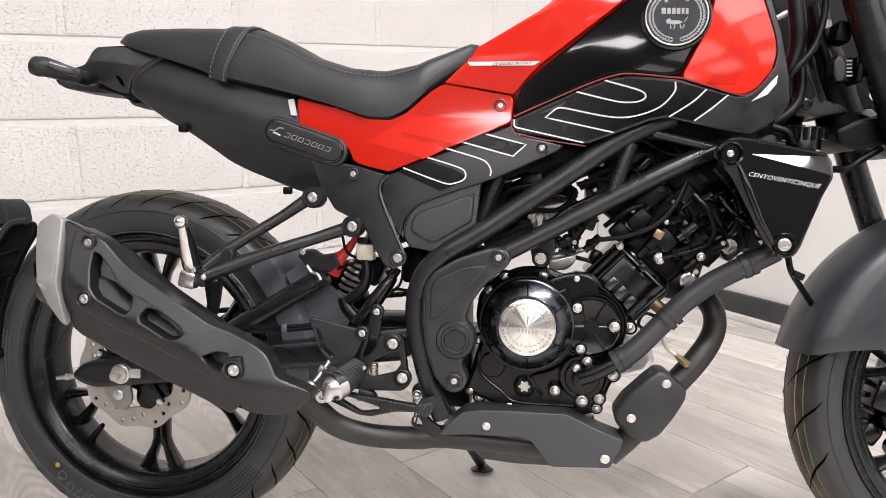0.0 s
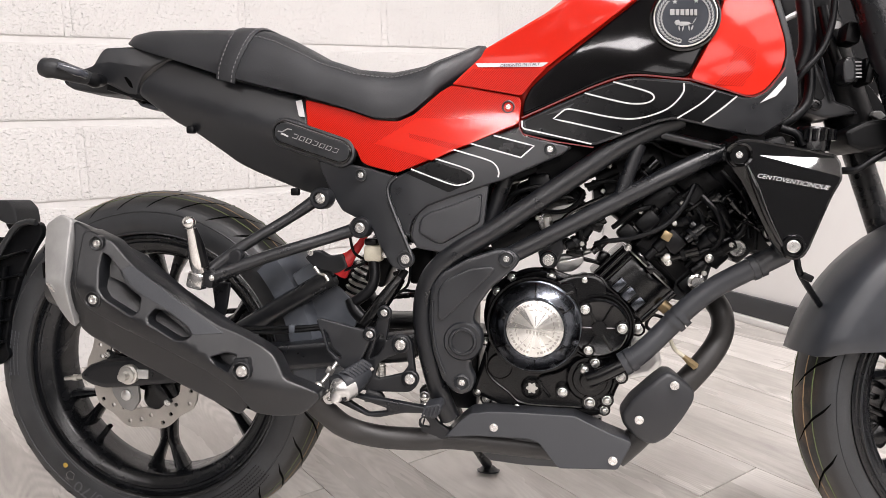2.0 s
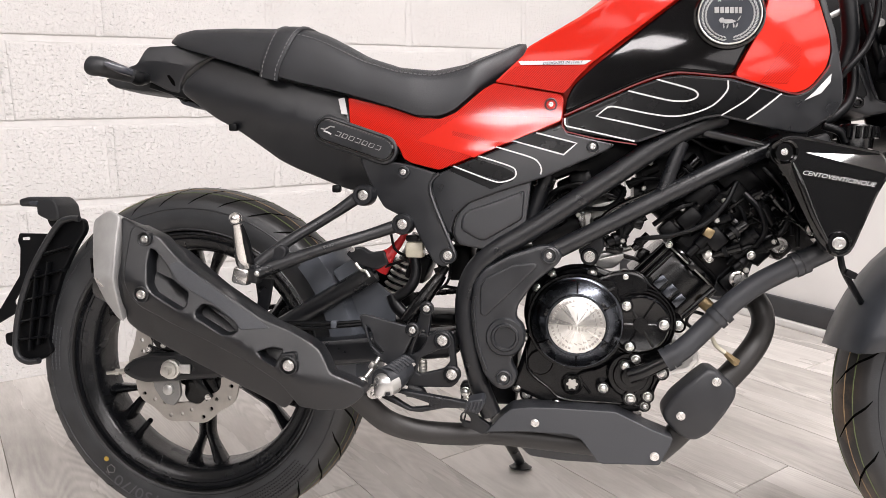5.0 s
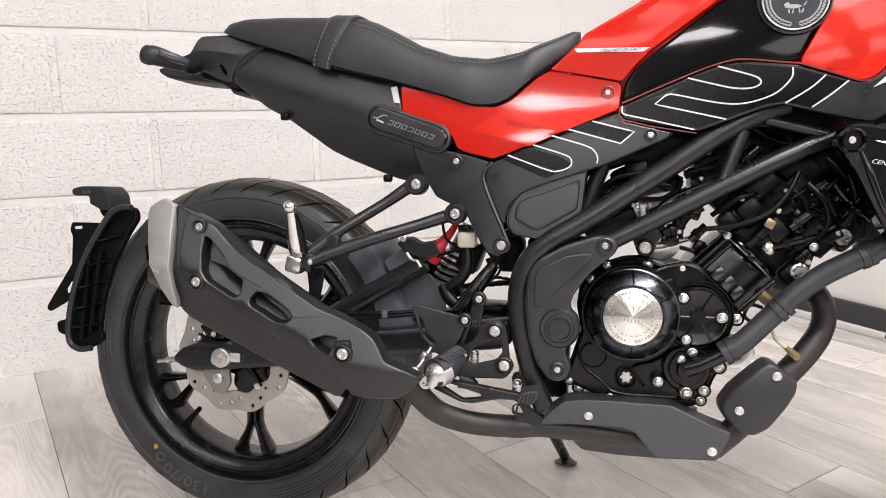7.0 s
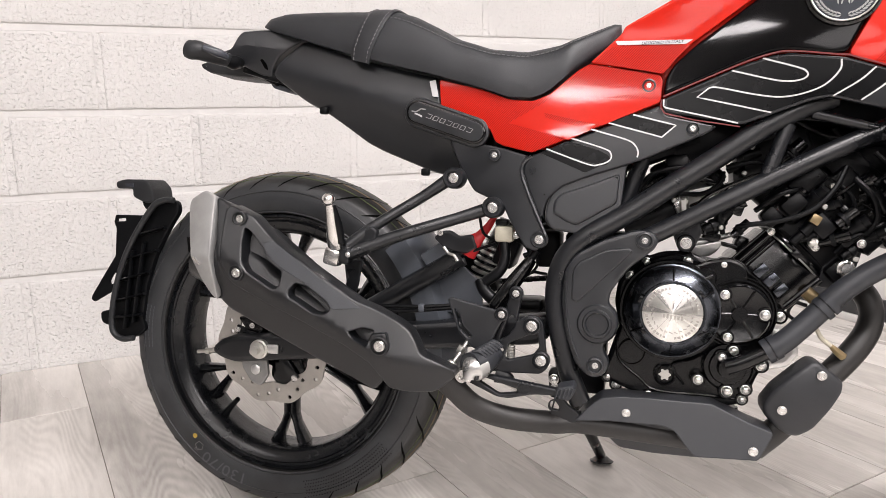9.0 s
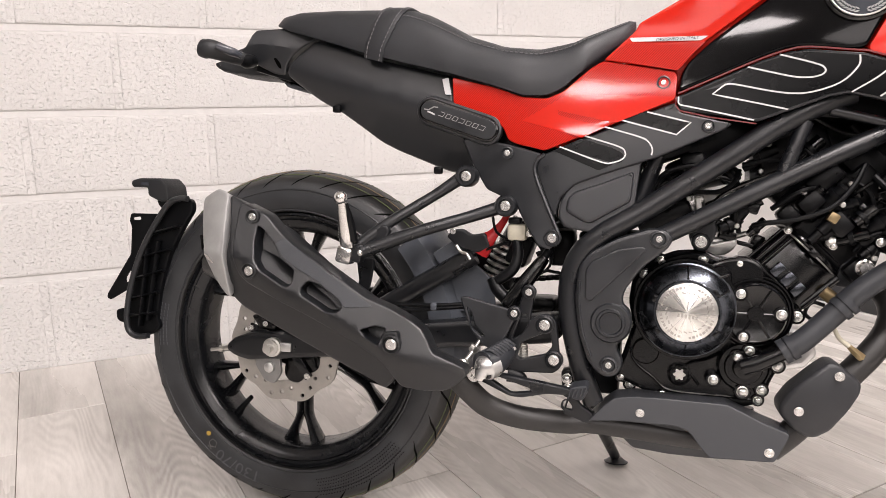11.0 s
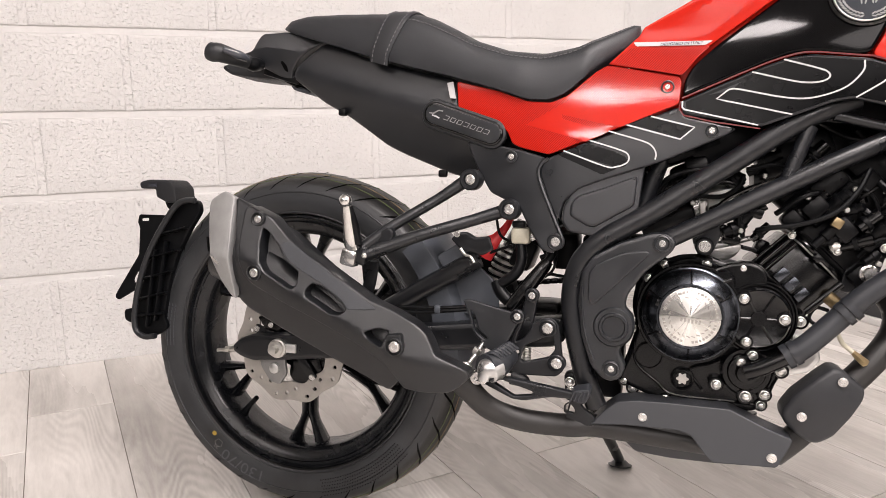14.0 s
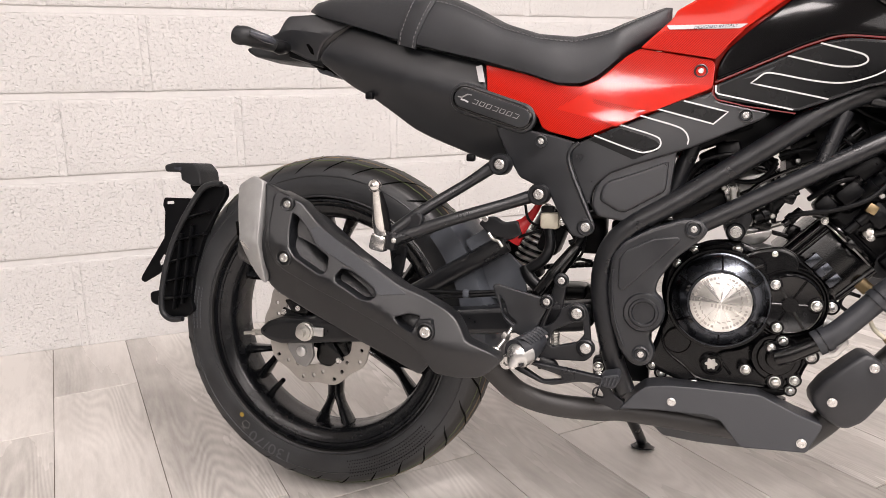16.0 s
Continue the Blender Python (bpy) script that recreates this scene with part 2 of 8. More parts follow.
def wall_paint(name, rough_blocks):
    m = bpy.data.materials.new(name)
    m.use_nodes = True
    n, l = m.node_tree.nodes, m.node_tree.links
    b = n["Principled BSDF"]
    info = n.new("ShaderNodeObjectInfo")
    tc = n.new("ShaderNodeTexCoord").outputs["Object"]
    off = n.new("ShaderNodeVectorMath")
    off.operation = "MULTIPLY_ADD"
    off.inputs[1].default_value = (0.0, 1.0, 0.0)
    l.new(info.outputs["Location"], off.inputs[0])
    off.inputs[1].default_value = (7.3, 5.1, 3.7)
    l.new(tc, off.inputs[2])
    big = n.new("ShaderNodeTexNoise")
    big.inputs["Scale"].default_value, big.inputs["Detail"].default_value = 3.5, 5
    l.new(off.outputs[0], big.inputs["Vector"])
    l.new(ramp(n, l, big.outputs["Fac"], [(0.3, (0.715, 0.704, 0.690)), (0.7, (0.770, 0.759, 0.744))]), b.inputs["Base Color"])
    b.inputs["Roughness"].default_value = 0.62
    if rough_blocks:
        pits = n.new("ShaderNodeTexNoise")
        pits.inputs["Scale"].default_value, pits.inputs["Detail"].default_value, pits.inputs["Roughness"].default_value = 172, 3, 0.5
        flat = n.new("ShaderNodeMapping")
        flat.inputs["Scale"].default_value = (0.65, 1.0, 1.15)
        l.new(off.outputs[0], flat.inputs["Vector"])
        l.new(flat.outputs[0], pits.inputs["Vector"])
        cut = ramp(n, l, pits.outputs["Fac"], [(0.30, (0, 0, 0)), (0.435, (1, 1, 1))])
        soft = n.new("ShaderNodeTexNoise")
        soft.inputs["Scale"].default_value, soft.inputs["Detail"].default_value, soft.inputs["Roughness"].default_value = 115, 5, 0.6
        l.new(off.outputs[0], soft.inputs["Vector"])
        add = n.new("ShaderNodeMath")
        add.operation = "MULTIPLY_ADD"
        add.inputs[1].default_value = 1.0
        l.new(soft.outputs["Fac"], add.inputs[0])
        l.new(cut, add.inputs[2])
        bp = n.new("ShaderNodeBump")
        bp.inputs["Strength"].default_value, bp.inputs["Distance"].default_value = 0.72, 0.0044
        l.new(add.outputs[0], bp.inputs["Height"])
        l.new(bp.outputs[0], b.inputs["Normal"])
    else:
        soft = n.new("ShaderNodeTexNoise")
        soft.inputs["Scale"].default_value, soft.inputs["Detail"].default_value = 60, 4
        l.new(tc, soft.inputs["Vector"])
        bp = n.new("ShaderNodeBump")
        bp.inputs["Strength"].default_value, bp.inputs["Distance"].default_value = 0.25, 0.002
        l.new(soft.outputs["Fac"], bp.inputs["Height"])
        l.new(bp.outputs[0], b.inputs["Normal"])
    return m


def plank_laminate():
    """Grey wood-look laminate: long grain with cathedral figures, each plank of its own tone."""
    m = bpy.data.materials.new("grey_wood_laminate")
    m.use_nodes = True
    n, l = m.node_tree.nodes, m.node_tree.links
    b = n["Principled BSDF"]
    info = n.new("ShaderNodeObjectInfo")
    tc = n.new("ShaderNodeTexCoord").outputs["Object"]
    off = n.new("ShaderNodeVectorMath")
    off.operation = "MULTIPLY_ADD"
    off.inputs[1].default_value = (13.7, 9.1, 0.0)
    l.new(info.outputs["Random"], off.inputs[0])
    l.new(tc, off.inputs[2])
    stretch = n.new("ShaderNodeMapping")
    stretch.inputs["Scale"].default_value = (1.0, 0.15, 1.0)
    l.new(off.outputs[0], stretch.inputs["Vector"])
    warp = n.new("ShaderNodeTexNoise")
    warp.inputs["Scale"].default_value, warp.inputs["Detail"].default_value, warp.inputs["Roughness"].default_value = 5.0, 2, 0.3
    l.new(stretch.outputs[0], warp.inputs["Vector"])
    rings = n.new("ShaderNodeMath")
    rings.operation = "MULTIPLY"
    rings.inputs[1].default_value = 330.0
    l.new(warp.outputs["Fac"], rings.inputs[0])
    sine = n.new("ShaderNodeMath")
    sine.operation = "SINE"
    l.new(rings.outputs[0], sine.inputs[0])
    spots = n.new("ShaderNodeTexNoise")
    spots.inputs["Scale"].default_value, spots.inputs["Detail"].default_value = 6.0, 2
    l.new(stretch.outputs[0], spots.inputs["Vector"])
    figure = n.new("ShaderNodeMath")
    figure.operation = "MULTIPLY"
    l.new(sine.outputs[0], figure.inputs[0])
    l.new(ramp(n, l, spots.outputs["Fac"], [(0.45, (0.12, 0.12, 0.12)), (0.62, (1, 1, 1))]), figure.inputs[1])
    fine = n.new("ShaderNodeTexNoise")
    fine.inputs["Scale"].default_value, fine.inputs["Detail"].default_value, fine.inputs["Roughness"].default_value = 45, 7, 0.75
    l.new(stretch.outputs[0], fine.inputs["Vector"])
    cloud = n.new("ShaderNodeTexNoise")
    cloud.inputs["Scale"].default_value, cloud.inputs["Detail"].default_value = 4.5, 6
    l.new(stretch.outputs[0], cloud.inputs["Vector"])
    a1 = n.new("ShaderNodeMath")
    a1.operation = "MULTIPLY_ADD"
    a1.inputs[1].default_value = 0.055
    l.new(figure.outputs[0], a1.inputs[0])
    l.new(cloud.outputs["Fac"], a1.inputs[2])
    a2 = n.new("ShaderNodeMath")
    a2.operation = "MULTIPLY_ADD"
    a2.inputs[1].default_value = 0.44
    l.new(fine.outputs["Fac"], a2.inputs[0])
    l.new(a1.outputs[0], a2.inputs[2])
    a3 = n.new("ShaderNodeMath")
    a3.operation = "MULTIPLY_ADD"
    a3.inputs[1].default_value = 0.18
    l.new(info.outputs["Random"], a3.inputs[0])
    l.new(a2.outputs[0], a3.inputs[2])
    l.new(ramp(n, l, a3.outputs[0], [(0.50, (0.262, 0.246, 0.227)), (0.76, (0.49, 0.466, 0.437)), (1.06, (0.72, 0.690, 0.656))]), b.inputs["Base Color"])
    worn = n.new("ShaderNodeMapRange")
    worn.inputs[1].default_value, worn.inputs[2].default_value = 0.35, 0.65
    worn.inputs[3].default_value, worn.inputs[4].default_value = 0.15, 0.40
    l.new(cloud.outputs["Fac"], worn.inputs[0])
    l.new(worn.outputs[0], b.inputs["Roughness"])
    bp = n.new("ShaderNodeBump")
    bp.inputs["Strength"].default_value, bp.inputs["Distance"].default_value = 0.25, 0.0008
    l.new(a2.outputs[0], bp.inputs["Height"])
    l.new(bp.outputs[0], b.inputs["Normal"])
    return m


RED = red_paint("red_lacquer", False)
REDLINE = red_paint("line_printed_red_lacquer", True)
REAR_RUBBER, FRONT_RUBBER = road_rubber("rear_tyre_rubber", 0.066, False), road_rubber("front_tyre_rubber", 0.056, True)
SPUN = spun_steel()
BLOCKPAINT, PLAINPAINT = wall_paint("white_painted_block", True), wall_paint("white_painted_plaster", False)
JOINT = mat("white_painted_mortar", (0.72, 0.71, 0.695), 0.6, vary=0.04, bump=0.9, bump_scale=120)
LAMINATE = plank_laminate()
# grey of the unseen walls, picked to keep reflections in the gloss dark
UNSEEN_GREY = mat("unseen_wall_grey", (0.15, 0.15, 0.15), 0.7, vary=0.06, scale=4)
CEILING = mat("white_ceiling_paint", (0.70, 0.69, 0.68), 0.8, vary=0.04)
SKIRTING = mat("dark_grey_skirting_paint", (0.0323, 0.0340, 0.0378), 0.45)
GAP = mat("dark_joint", (0.20, 0.168, 0.142), 0.8)


# ---- shape helpers ----
def part(name, bm, material, parent, label="", sharp=38):
    """Links a bmesh as one mesh object under a thing or under a part."""
    bmesh.ops.recalc_face_normals(bm, faces=bm.faces)
    me = bpy.data.meshes.new(name)
    bm.to_mesh(me)
    bm.free()
    me.materials.append(material)
    for p in me.polygons:
        p.use_smooth = p.material_index == 0
        p.material_index = 0
    me.set_sharp_from_angle(angle=radians(sharp))
    ob = new(name, me)
    ob.parent = parent
    if label:
        ob["label"] = label
    return ob


def again(ob, parent, m):
    """The same mesh as another part."""
    twin = new(ob.name.split(".")[0], ob.data)
    twin.parent = parent
    twin.matrix_basis = m
    return twin


def fillet(pts, r=0.006, n=4):
    """Rounds the corners of an outline."""
    pts = [Vector(p) for p in pts]
    out = []
    for i, p in enumerate(pts):
        a, b = pts[i - 1], pts[(i + 1) % len(pts)]
        u, v = a - p, b - p
        k = min(r, u.length * 0.45, v.length * 0.45)
        if u.length < 1e-6 or v.length < 1e-6:
            continue
        s, e = p + u.normalized() * k, p + v.normalized() * k
        for j in range(n + 1):
            f = j / n
            out.append(s * (1 - f) ** 2 + p * 2 * f * (1 - f) + e * f * f)
    return out


def inset(pts, d):
    """Moves a counter-clockwise outline inwards."""
    out = []
    for i, p in enumerate(pts):
        a, b = pts[i - 1], pts[(i + 1) % len(pts)]
        e1, e2 = (p - a), (b - p)
        n1, n2 = Vector((-e1.y, e1.x)), Vector((-e2.y, e2.x))
        n1 = n1.normalized() if n1.length > 1e-9 else n2.normalized()
        n2 = n2.normalized() if n2.length > 1e-9 else n1
        m = n1 + n2
        m = m.normalized() if m.length > 1e-6 else n1
        out.append(p + m * d / max(0.6, m.dot(n1)))
    return out


def ccw(pts):
    area = sum(a.x * b.y - b.x * a.y for a, b in zip(pts, pts[1:] + pts[:1]))
    return pts if area > 0 else pts[::-1]


def inside(p, poly):
    hit = False
    for a, b in zip(poly, poly[1:] + poly[:1]):
        if (a.y > p.y) != (b.y > p.y) and p.x < (b.x - a.x) * (p.y - a.y) / (b.y - a.y) + a.x:
            hit = not hit
    return hit


def add_panel(bm, outline, y, thick=0.004, rnd=0.003, grid=0.0, holes=(), corner=0.006, flip=1, hole_corner=0.004, back=1.0, creases=()):
    """A plate in the side view: outline of (x, z), outer face at y (a number, or a function of x and z), rounded rim, real thickness."""
    from_y = y if callable(y) else (lambda x, z: y)
    loops = [ccw(fillet(outline, corner))] + [ccw(fillet(h, hole_corner))[::-1] for h in holes]
    rings = []
    for lp in loops:
        mid, shoulder, top = inset(lp, rnd * 0.3), inset(lp, rnd), inset(lp, rnd * 1.3 + 0.0002)
        ring = []
        heart = sum(lp, Vector((0, 0))) / len(lp)
        rear = [heart + (p - heart) * back for p in lp]
        for pts, dy in ((rear, thick), (lp, rnd), (mid, rnd * 0.3), (shoulder, 0.0), (top, 0.0)):
            ring.append([bm.verts.new((p.x, flip * (from_y(p.x, p.y) + dy), p.y)) for p in pts])
        for lo, hi in zip(ring, ring[1:]):
            for i in range(len(lo)):
                j = (i + 1) % len(lo)
                bm.faces.new((lo[i], lo[j], hi[j], hi[i]))
        rings.append((ring, top))
    for level, base in ((4, 0.0), (0, thick)):
        co, edges, vmap = [], [], []
        for (ring, top), lp in zip(rings, loops):
            src = top if level == 4 else [Vector((v.co.x, v.co.z)) for v in ring[0]]
            s = len(co)
            co += [Vector((p.x, p.y)) for p in src]
            vmap += ring[level]
            edges += [(s + i, s + (i + 1) % len(src)) for i in range(len(src))]
        n_rim = len(co)
        if level == 4 and grid:
            x0, x1 = min(p.x for p in co), max(p.x for p in co)
            z0, z1 = min(p.y for p in co), max(p.y for p in co)
            keep = [rings[0][1]] + [r[1] for r in rings[1:]]
            shrunk = inset(keep[0], grid * 0.4)
            folds = []
            for line in creases:
                line = [Vector(p) for p in line]
                last = None
                for u, v in zip(line, line[1:]):
                    steps = max(1, int((v - u).length / (grid * 0.6)))
                    for q in range(steps + 1):
                        p = u.lerp(v, q / steps)
                        if inside(p, keep[0]) and inside(p, shrunk) and not any(inside(p, h) for h in keep[1:]):
                            if last is not None and (co[last] - p).length < 1e-6:
                                continue
                            co.append(p)
                            folds.append(p)
                            if last is not None and (co[last] - p).length < grid * 0.8:
                                edges.append((last, len(co) - 1))
                            last = len(co) - 1
                        else:
                            last = None
            for i in range(int((x1 - x0) / grid) + 1):
                for k in range(int((z1 - z0) / grid) + 1):
                    p = Vector((x0 + (i + 0.5 * (k % 2)) * grid, z0 + k * grid))
                    if inside(p, keep[0]) and inside(p, shrunk) and not any(inside(p, h) for h in keep[1:]) and not any((p - f).length < grid * 0.5 for f in folds):
                        co.append(p)
        from mathutils.geometry import delaunay_2d_cdt
        vs, _, fs, ov, _, _ = delaunay_2d_cdt(co, edges, [], 1, 1e-6)
        made = []
        for i, v in enumerate(vs):
            o = [k for k in ov[i] if k < n_rim]
            made.append(vmap[o[0]] if o else bm.verts.new((v.x, flip * (from_y(v.x, v.y) + base), v.y)))
        voids = [r[1] if level == 4 else lp for r, lp in list(zip(rings, loops))[1:]]
        for f in fs:
            mid = sum((vs[i] for i in f), Vector((0, 0))) / len(f)
            if any(inside(mid, h) for h in voids):
                continue
            vv = [made[i] for i in f]
            if len(set(vv)) == len(vv):
                try:
                    bm.faces.new(vv).material_index = 0 if callable(y) else 1
                except ValueError:
                    pass
    return bm


def spline(pts, n=6):
    """A smooth line through points."""
    pts = [Vector(p) for p in pts]
    ext = [pts[0] * 2 - pts[1]] + pts + [pts[-1] * 2 - pts[-2]]
    out = []
    for i in range(1, len(ext) - 2):
        a, b, c, d = ext[i - 1:i + 3]
        for k in range(n):
            t = k / n
            out.append(0.5 * (2 * b + (c - a) * t + (2 * a - 5 * b + 4 * c - d) * t * t + (3 * b - a - 3 * c + d) * t ** 3))
    return out + [pts[-1]]


def add_tube(bm, pts, r, sides=12, smooth=6, flat=1.0, ends=True):
    """A round bar or hose along a line; r may be a list of radii along it."""
    line = spline(pts, smooth) if smooth and len(pts) > 2 else [Vector(p) for p in pts]
    radii = [r] * len(line) if not isinstance(r, (list, tuple)) else [float(np.interp(i / (len(line) - 1), np.linspace(0, 1, len(r)), r)) for i in range(len(line))]
    up = None
    rings = []
    for i, p in enumerate(line):
        d = (line[min(i + 1, len(line) - 1)] - line[max(i - 1, 0)]).normalized()
        if up is None:
            up = d.orthogonal().normalized()
            if abs(d.y) < 0.9:
                up = (Vector((0, 1, 0)) - d * d.y).normalized()
        up = (up - d * up.dot(d)).normalized()
        side = d.cross(up)
        rings.append([bm.verts.new(p + (up * math.cos(a) * flat + side * math.sin(a)) * radii[i]) for a in (2 * math.pi * k / sides for k in range(sides))])
    for lo, hi in zip(rings, rings[1:]):
        for i in range(sides):
            bm.faces.new((lo[i], lo[(i + 1) % sides], hi[(i + 1) % sides], hi[i]))
    if ends:
        bm.faces.new(rings[0][::-1])
        bm.faces.new(rings[-1])
    return bm


def add_lathe(bm, profile, centre, axis=(0, -1, 0), n=32, closed=False, arc=None):
    """A turned shape: (radius, height along the axis) pairs."""
    axis = Vector(axis).normalized()
    u = axis.orthogonal().normalized()
    v = axis.cross(u)
    c = Vector(centre)
    rings = []
    for r, h in profile:
        if r < 1e-6:
            rings.append([bm.verts.new(c + axis * h)])
        else:
            rings.append([bm.verts.new(c + axis * h + (u * math.cos(a) + v * math.sin(a)) * r) for a in (2 * math.pi * k / n for k in range(n))])
    if closed:
        rings.append(rings[0])
    for lo, hi in zip(rings, rings[1:]):
        for i in range(n):
            j = (i + 1) % n
            if len(lo) == 1 and len(hi) == 1:
                continue
            if len(lo) == 1:
                bm.faces.new((lo[0], hi[j], hi[i]))
            elif len(hi) == 1:
                bm.faces.new((lo[i], lo[j], hi[0]))
            else:
                bm.faces.new((lo[i], lo[j], hi[j], hi[i]))
    if not closed:
        for ring in (rings[0], rings[-1]):
            if len(ring) > 2:
                bm.faces.new(ring)
    return bm


def add_box(bm, centre, size, bevel=0.002, turn=None):
    """A bevelled block; turn: degrees about y, seen from the side."""
    made = bmesh.ops.create_cube(bm, size=1)["verts"]
    m = Matrix.Translation(centre) @ (Matrix.Rotation(radians(turn), 4, "Y") if turn else Matrix()) @ Matrix.Diagonal((*size, 1))
    bmesh.ops.transform(bm, matrix=m, verts=made)
    if bevel:
        bmesh.ops.bevel(bm, geom=list({e for v in made for e in v.link_edges}), offset=min(bevel, min(size) * 0.4), segments=2, profile=0.5, affect="EDGES")
    return bm


def add_ribbon(bm, line, width, y, lift=0.0008, flip=1):
    """A printed line lying on a surface y(x, z)."""
    line = [Vector(p) for p in line]
    line = [a.lerp(b, k / n) for a, b in zip(line, line[1:]) for n in [max(1, int((b - a).length / 0.010))] for k in range(n)] + line[-1:]
    prev = None
    for i, p in enumerate(line):
        d = (line[min(i + 1, len(line) - 1)] - line[max(i - 1, 0)]).normalized()
        s = Vector((-d.y, d.x)) * width / 2
        row = []
        for q in (p + s, p - s):
            row.append(bm.verts.new((q.x, flip * (y(q.x, q.y) - lift), q.y)))
        for q in (p - s, p + s):
            row.append(bm.verts.new((q.x, flip * (y(q.x, q.y) + 0.0006), q.y)))
        if prev:
            for k in range(4):
                bm.faces.new((prev[k], prev[(k + 1) % 4], row[(k + 1) % 4], row[k]))
        else:
            bm.faces.new(row)
        prev = row
    bm.faces.new(prev[::-1])
    return bm


def add_text(bm, words, origin, along, height, y, lift=0.0013, shear=0.0, stretch=1.0):
    """Lettering laid on a surface y(x, z): origin and direction in the side view."""
    cu = bpy.data.curves.new("lettering", "FONT")
    cu.body, cu.size, cu.shear = words, height, shear
    cu.resolution_u = 3
    ob = bpy.data.objects.new("lettering", cu)
    scene.collection.objects.link(ob)
    me = bpy.data.meshes.new_from_object(ob.evaluated_get(bpy.context.evaluated_depsgraph_get()))
    bpy.data.objects.remove(ob)
    d = Vector(along).normalized()
    nrm = Vector((-d.y, d.x))
    vs = []
    for v in me.vertices:
        q = Vector(origin) + d * v.co.x * stretch + nrm * v.co.y
        vs.append(bm.verts.new((q.x, y(q.x, q.y) - lift, q.y)))
    for p in me.polygons:
        try:
            bm.faces.new([vs[i] for i in p.vertices])
        except ValueError:
            pass
    bpy.data.meshes.remove(me)
    return bm


def thing(name, label, category, m=None, group="", kind=""):
    ob = new(name)
    ob.empty_display_size = 0.1
    if m is not None:
        ob.matrix_world = m
    return tagged(ob, label, category, group, kind)


# ---- the room: x along the block wall, y towards it ----
WALL_Y, WALL_X, BACK_Y, LEFT_X, HIGH = 2.378, 2.150, -6.0, -4.2, 2.70
COURSE0, COURSE, MODULE = 0.255, 0.225, 0.480
GROUND = -0.005


def clip(poly, axis, limit, keep_below):
    out = []
    for a, b in zip(poly, poly[1:] + poly[:1]):
        ia, ib = (a[axis] <= limit) == keep_below, (b[axis] <= limit) == keep_below
        if ia:
            out.append(a)
        if ia != ib:
            f = (limit - a[axis]) / (b[axis] - a[axis])
            out.append((a[0] + f * (b[0] - a[0]), a[1] + f * (b[1] - a[1])))
    return out


def build_room():
    bm = bmesh.new()
    add_box(bm, ((LEFT_X + WALL_X) / 2, (BACK_Y + WALL_Y) / 2, GROUND - 0.0525), (WALL_X - LEFT_X + 0.4, WALL_Y - BACK_Y + 0.4, 0.1), 0)
    floor = tagged(part("floor", bm, GAP, None), "grey wood-look laminate plank floor", "floor", kind="structure")
    # the bed of mortar that the blocks stand proud of
    bm = bmesh.new()
    add_box(bm, ((LEFT_X + WALL_X) / 2, WALL_Y + 0.1084, HIGH / 2 + GROUND), (WALL_X - LEFT_X + 0.4, 0.2, HIGH), 0)
    north = tagged(part("wall_north", bm, JOINT, None), "white painted concrete block wall with flush mortar joints", "wall", kind="structure")
    bm = bmesh.new()
    add_box(bm, (WALL_X + 0.1, (BACK_Y + WALL_Y) / 2, HIGH / 2 + GROUND), (0.2, WALL_Y - BACK_Y, HIGH), 0)
    tagged(part("wall_east", bm, PLAINPAINT, None), "smooth white painted wall with dark skirting", "wall", kind="structure")
    # south and west walls are never seen; added to darken what the bike reflects
    bm = bmesh.new()
    add_box(bm, ((LEFT_X + WALL_X) / 2, BACK_Y - 0.1, HIGH / 2 + GROUND), (WALL_X - LEFT_X + 0.4, 0.2, HIGH), 0)
    tagged(part("wall_south", bm, UNSEEN_GREY, None), "unseen room wall, grey to keep reflections dark", "wall", kind="structure")
    bm = bmesh.new()
    add_box(bm, (LEFT_X - 0.1, (BACK_Y + WALL_Y) / 2, HIGH / 2 + GROUND), (0.2, WALL_Y - BACK_Y, HIGH), 0)
    tagged(part("wall_west", bm, UNSEEN_GREY, None), "unseen room wall, grey to keep reflections dark", "wall", kind="structure")
    bm = bmesh.new()
    add_box(bm, ((LEFT_X + WALL_X) / 2, (BACK_Y + WALL_Y) / 2, HIGH + GROUND + 0.06), (WALL_X - LEFT_X + 0.4, WALL_Y - BACK_Y + 0.4, 0.12), 0)
    tagged(part("ceiling", bm, CEILING, None), "plain white ceiling", "ceiling", kind="structure")
    bm = bmesh.new()
    add_box(bm, (WALL_X - 0.009, (BACK_Y + WALL_Y) / 2, 0.060 + GROUND), (0.018, WALL_Y - BACK_Y - 0.002, 0.068), 0.003)
    skirt = tagged(part("baseboard", bm, SKIRTING, None), "dark grey painted skirting board", "skirting", kind="structure")
    bm = bmesh.new()
    add_box(bm, (WALL_X - 0.013, (BACK_Y + WALL_Y) / 2, 0.0125 + GROUND), (0.026, WALL_Y - BACK_Y - 0.002, 0.025), 0.004)
    tagged(part("trim", bm, JOINT, None), "white floor bead along the skirting", "trim", kind="structure")
    return floor, north


FLOOR, NORTH = build_room()

SKIN_X = [-0.10, 0.00, 0.10, 0.30, 0.45, 0.60, 0.75, 0.90, 1.00, 1.10]
SKIN_W = [0.075, 0.090, 0.103, 0.120, 0.127, 0.128, 0.137, 0.150, 0.145, 0.115]
SKIN_Z = [0.780, 0.760, 0.740, 0.690, 0.660, 0.690, 0.740, 0.770, 0.770, 0.770]


STEP_X = np.arange(-0.40, 1.40, 0.002)
BELL = np.exp(-0.5 * (np.arange(-60, 61) * 0.002 / 0.045) ** 2)
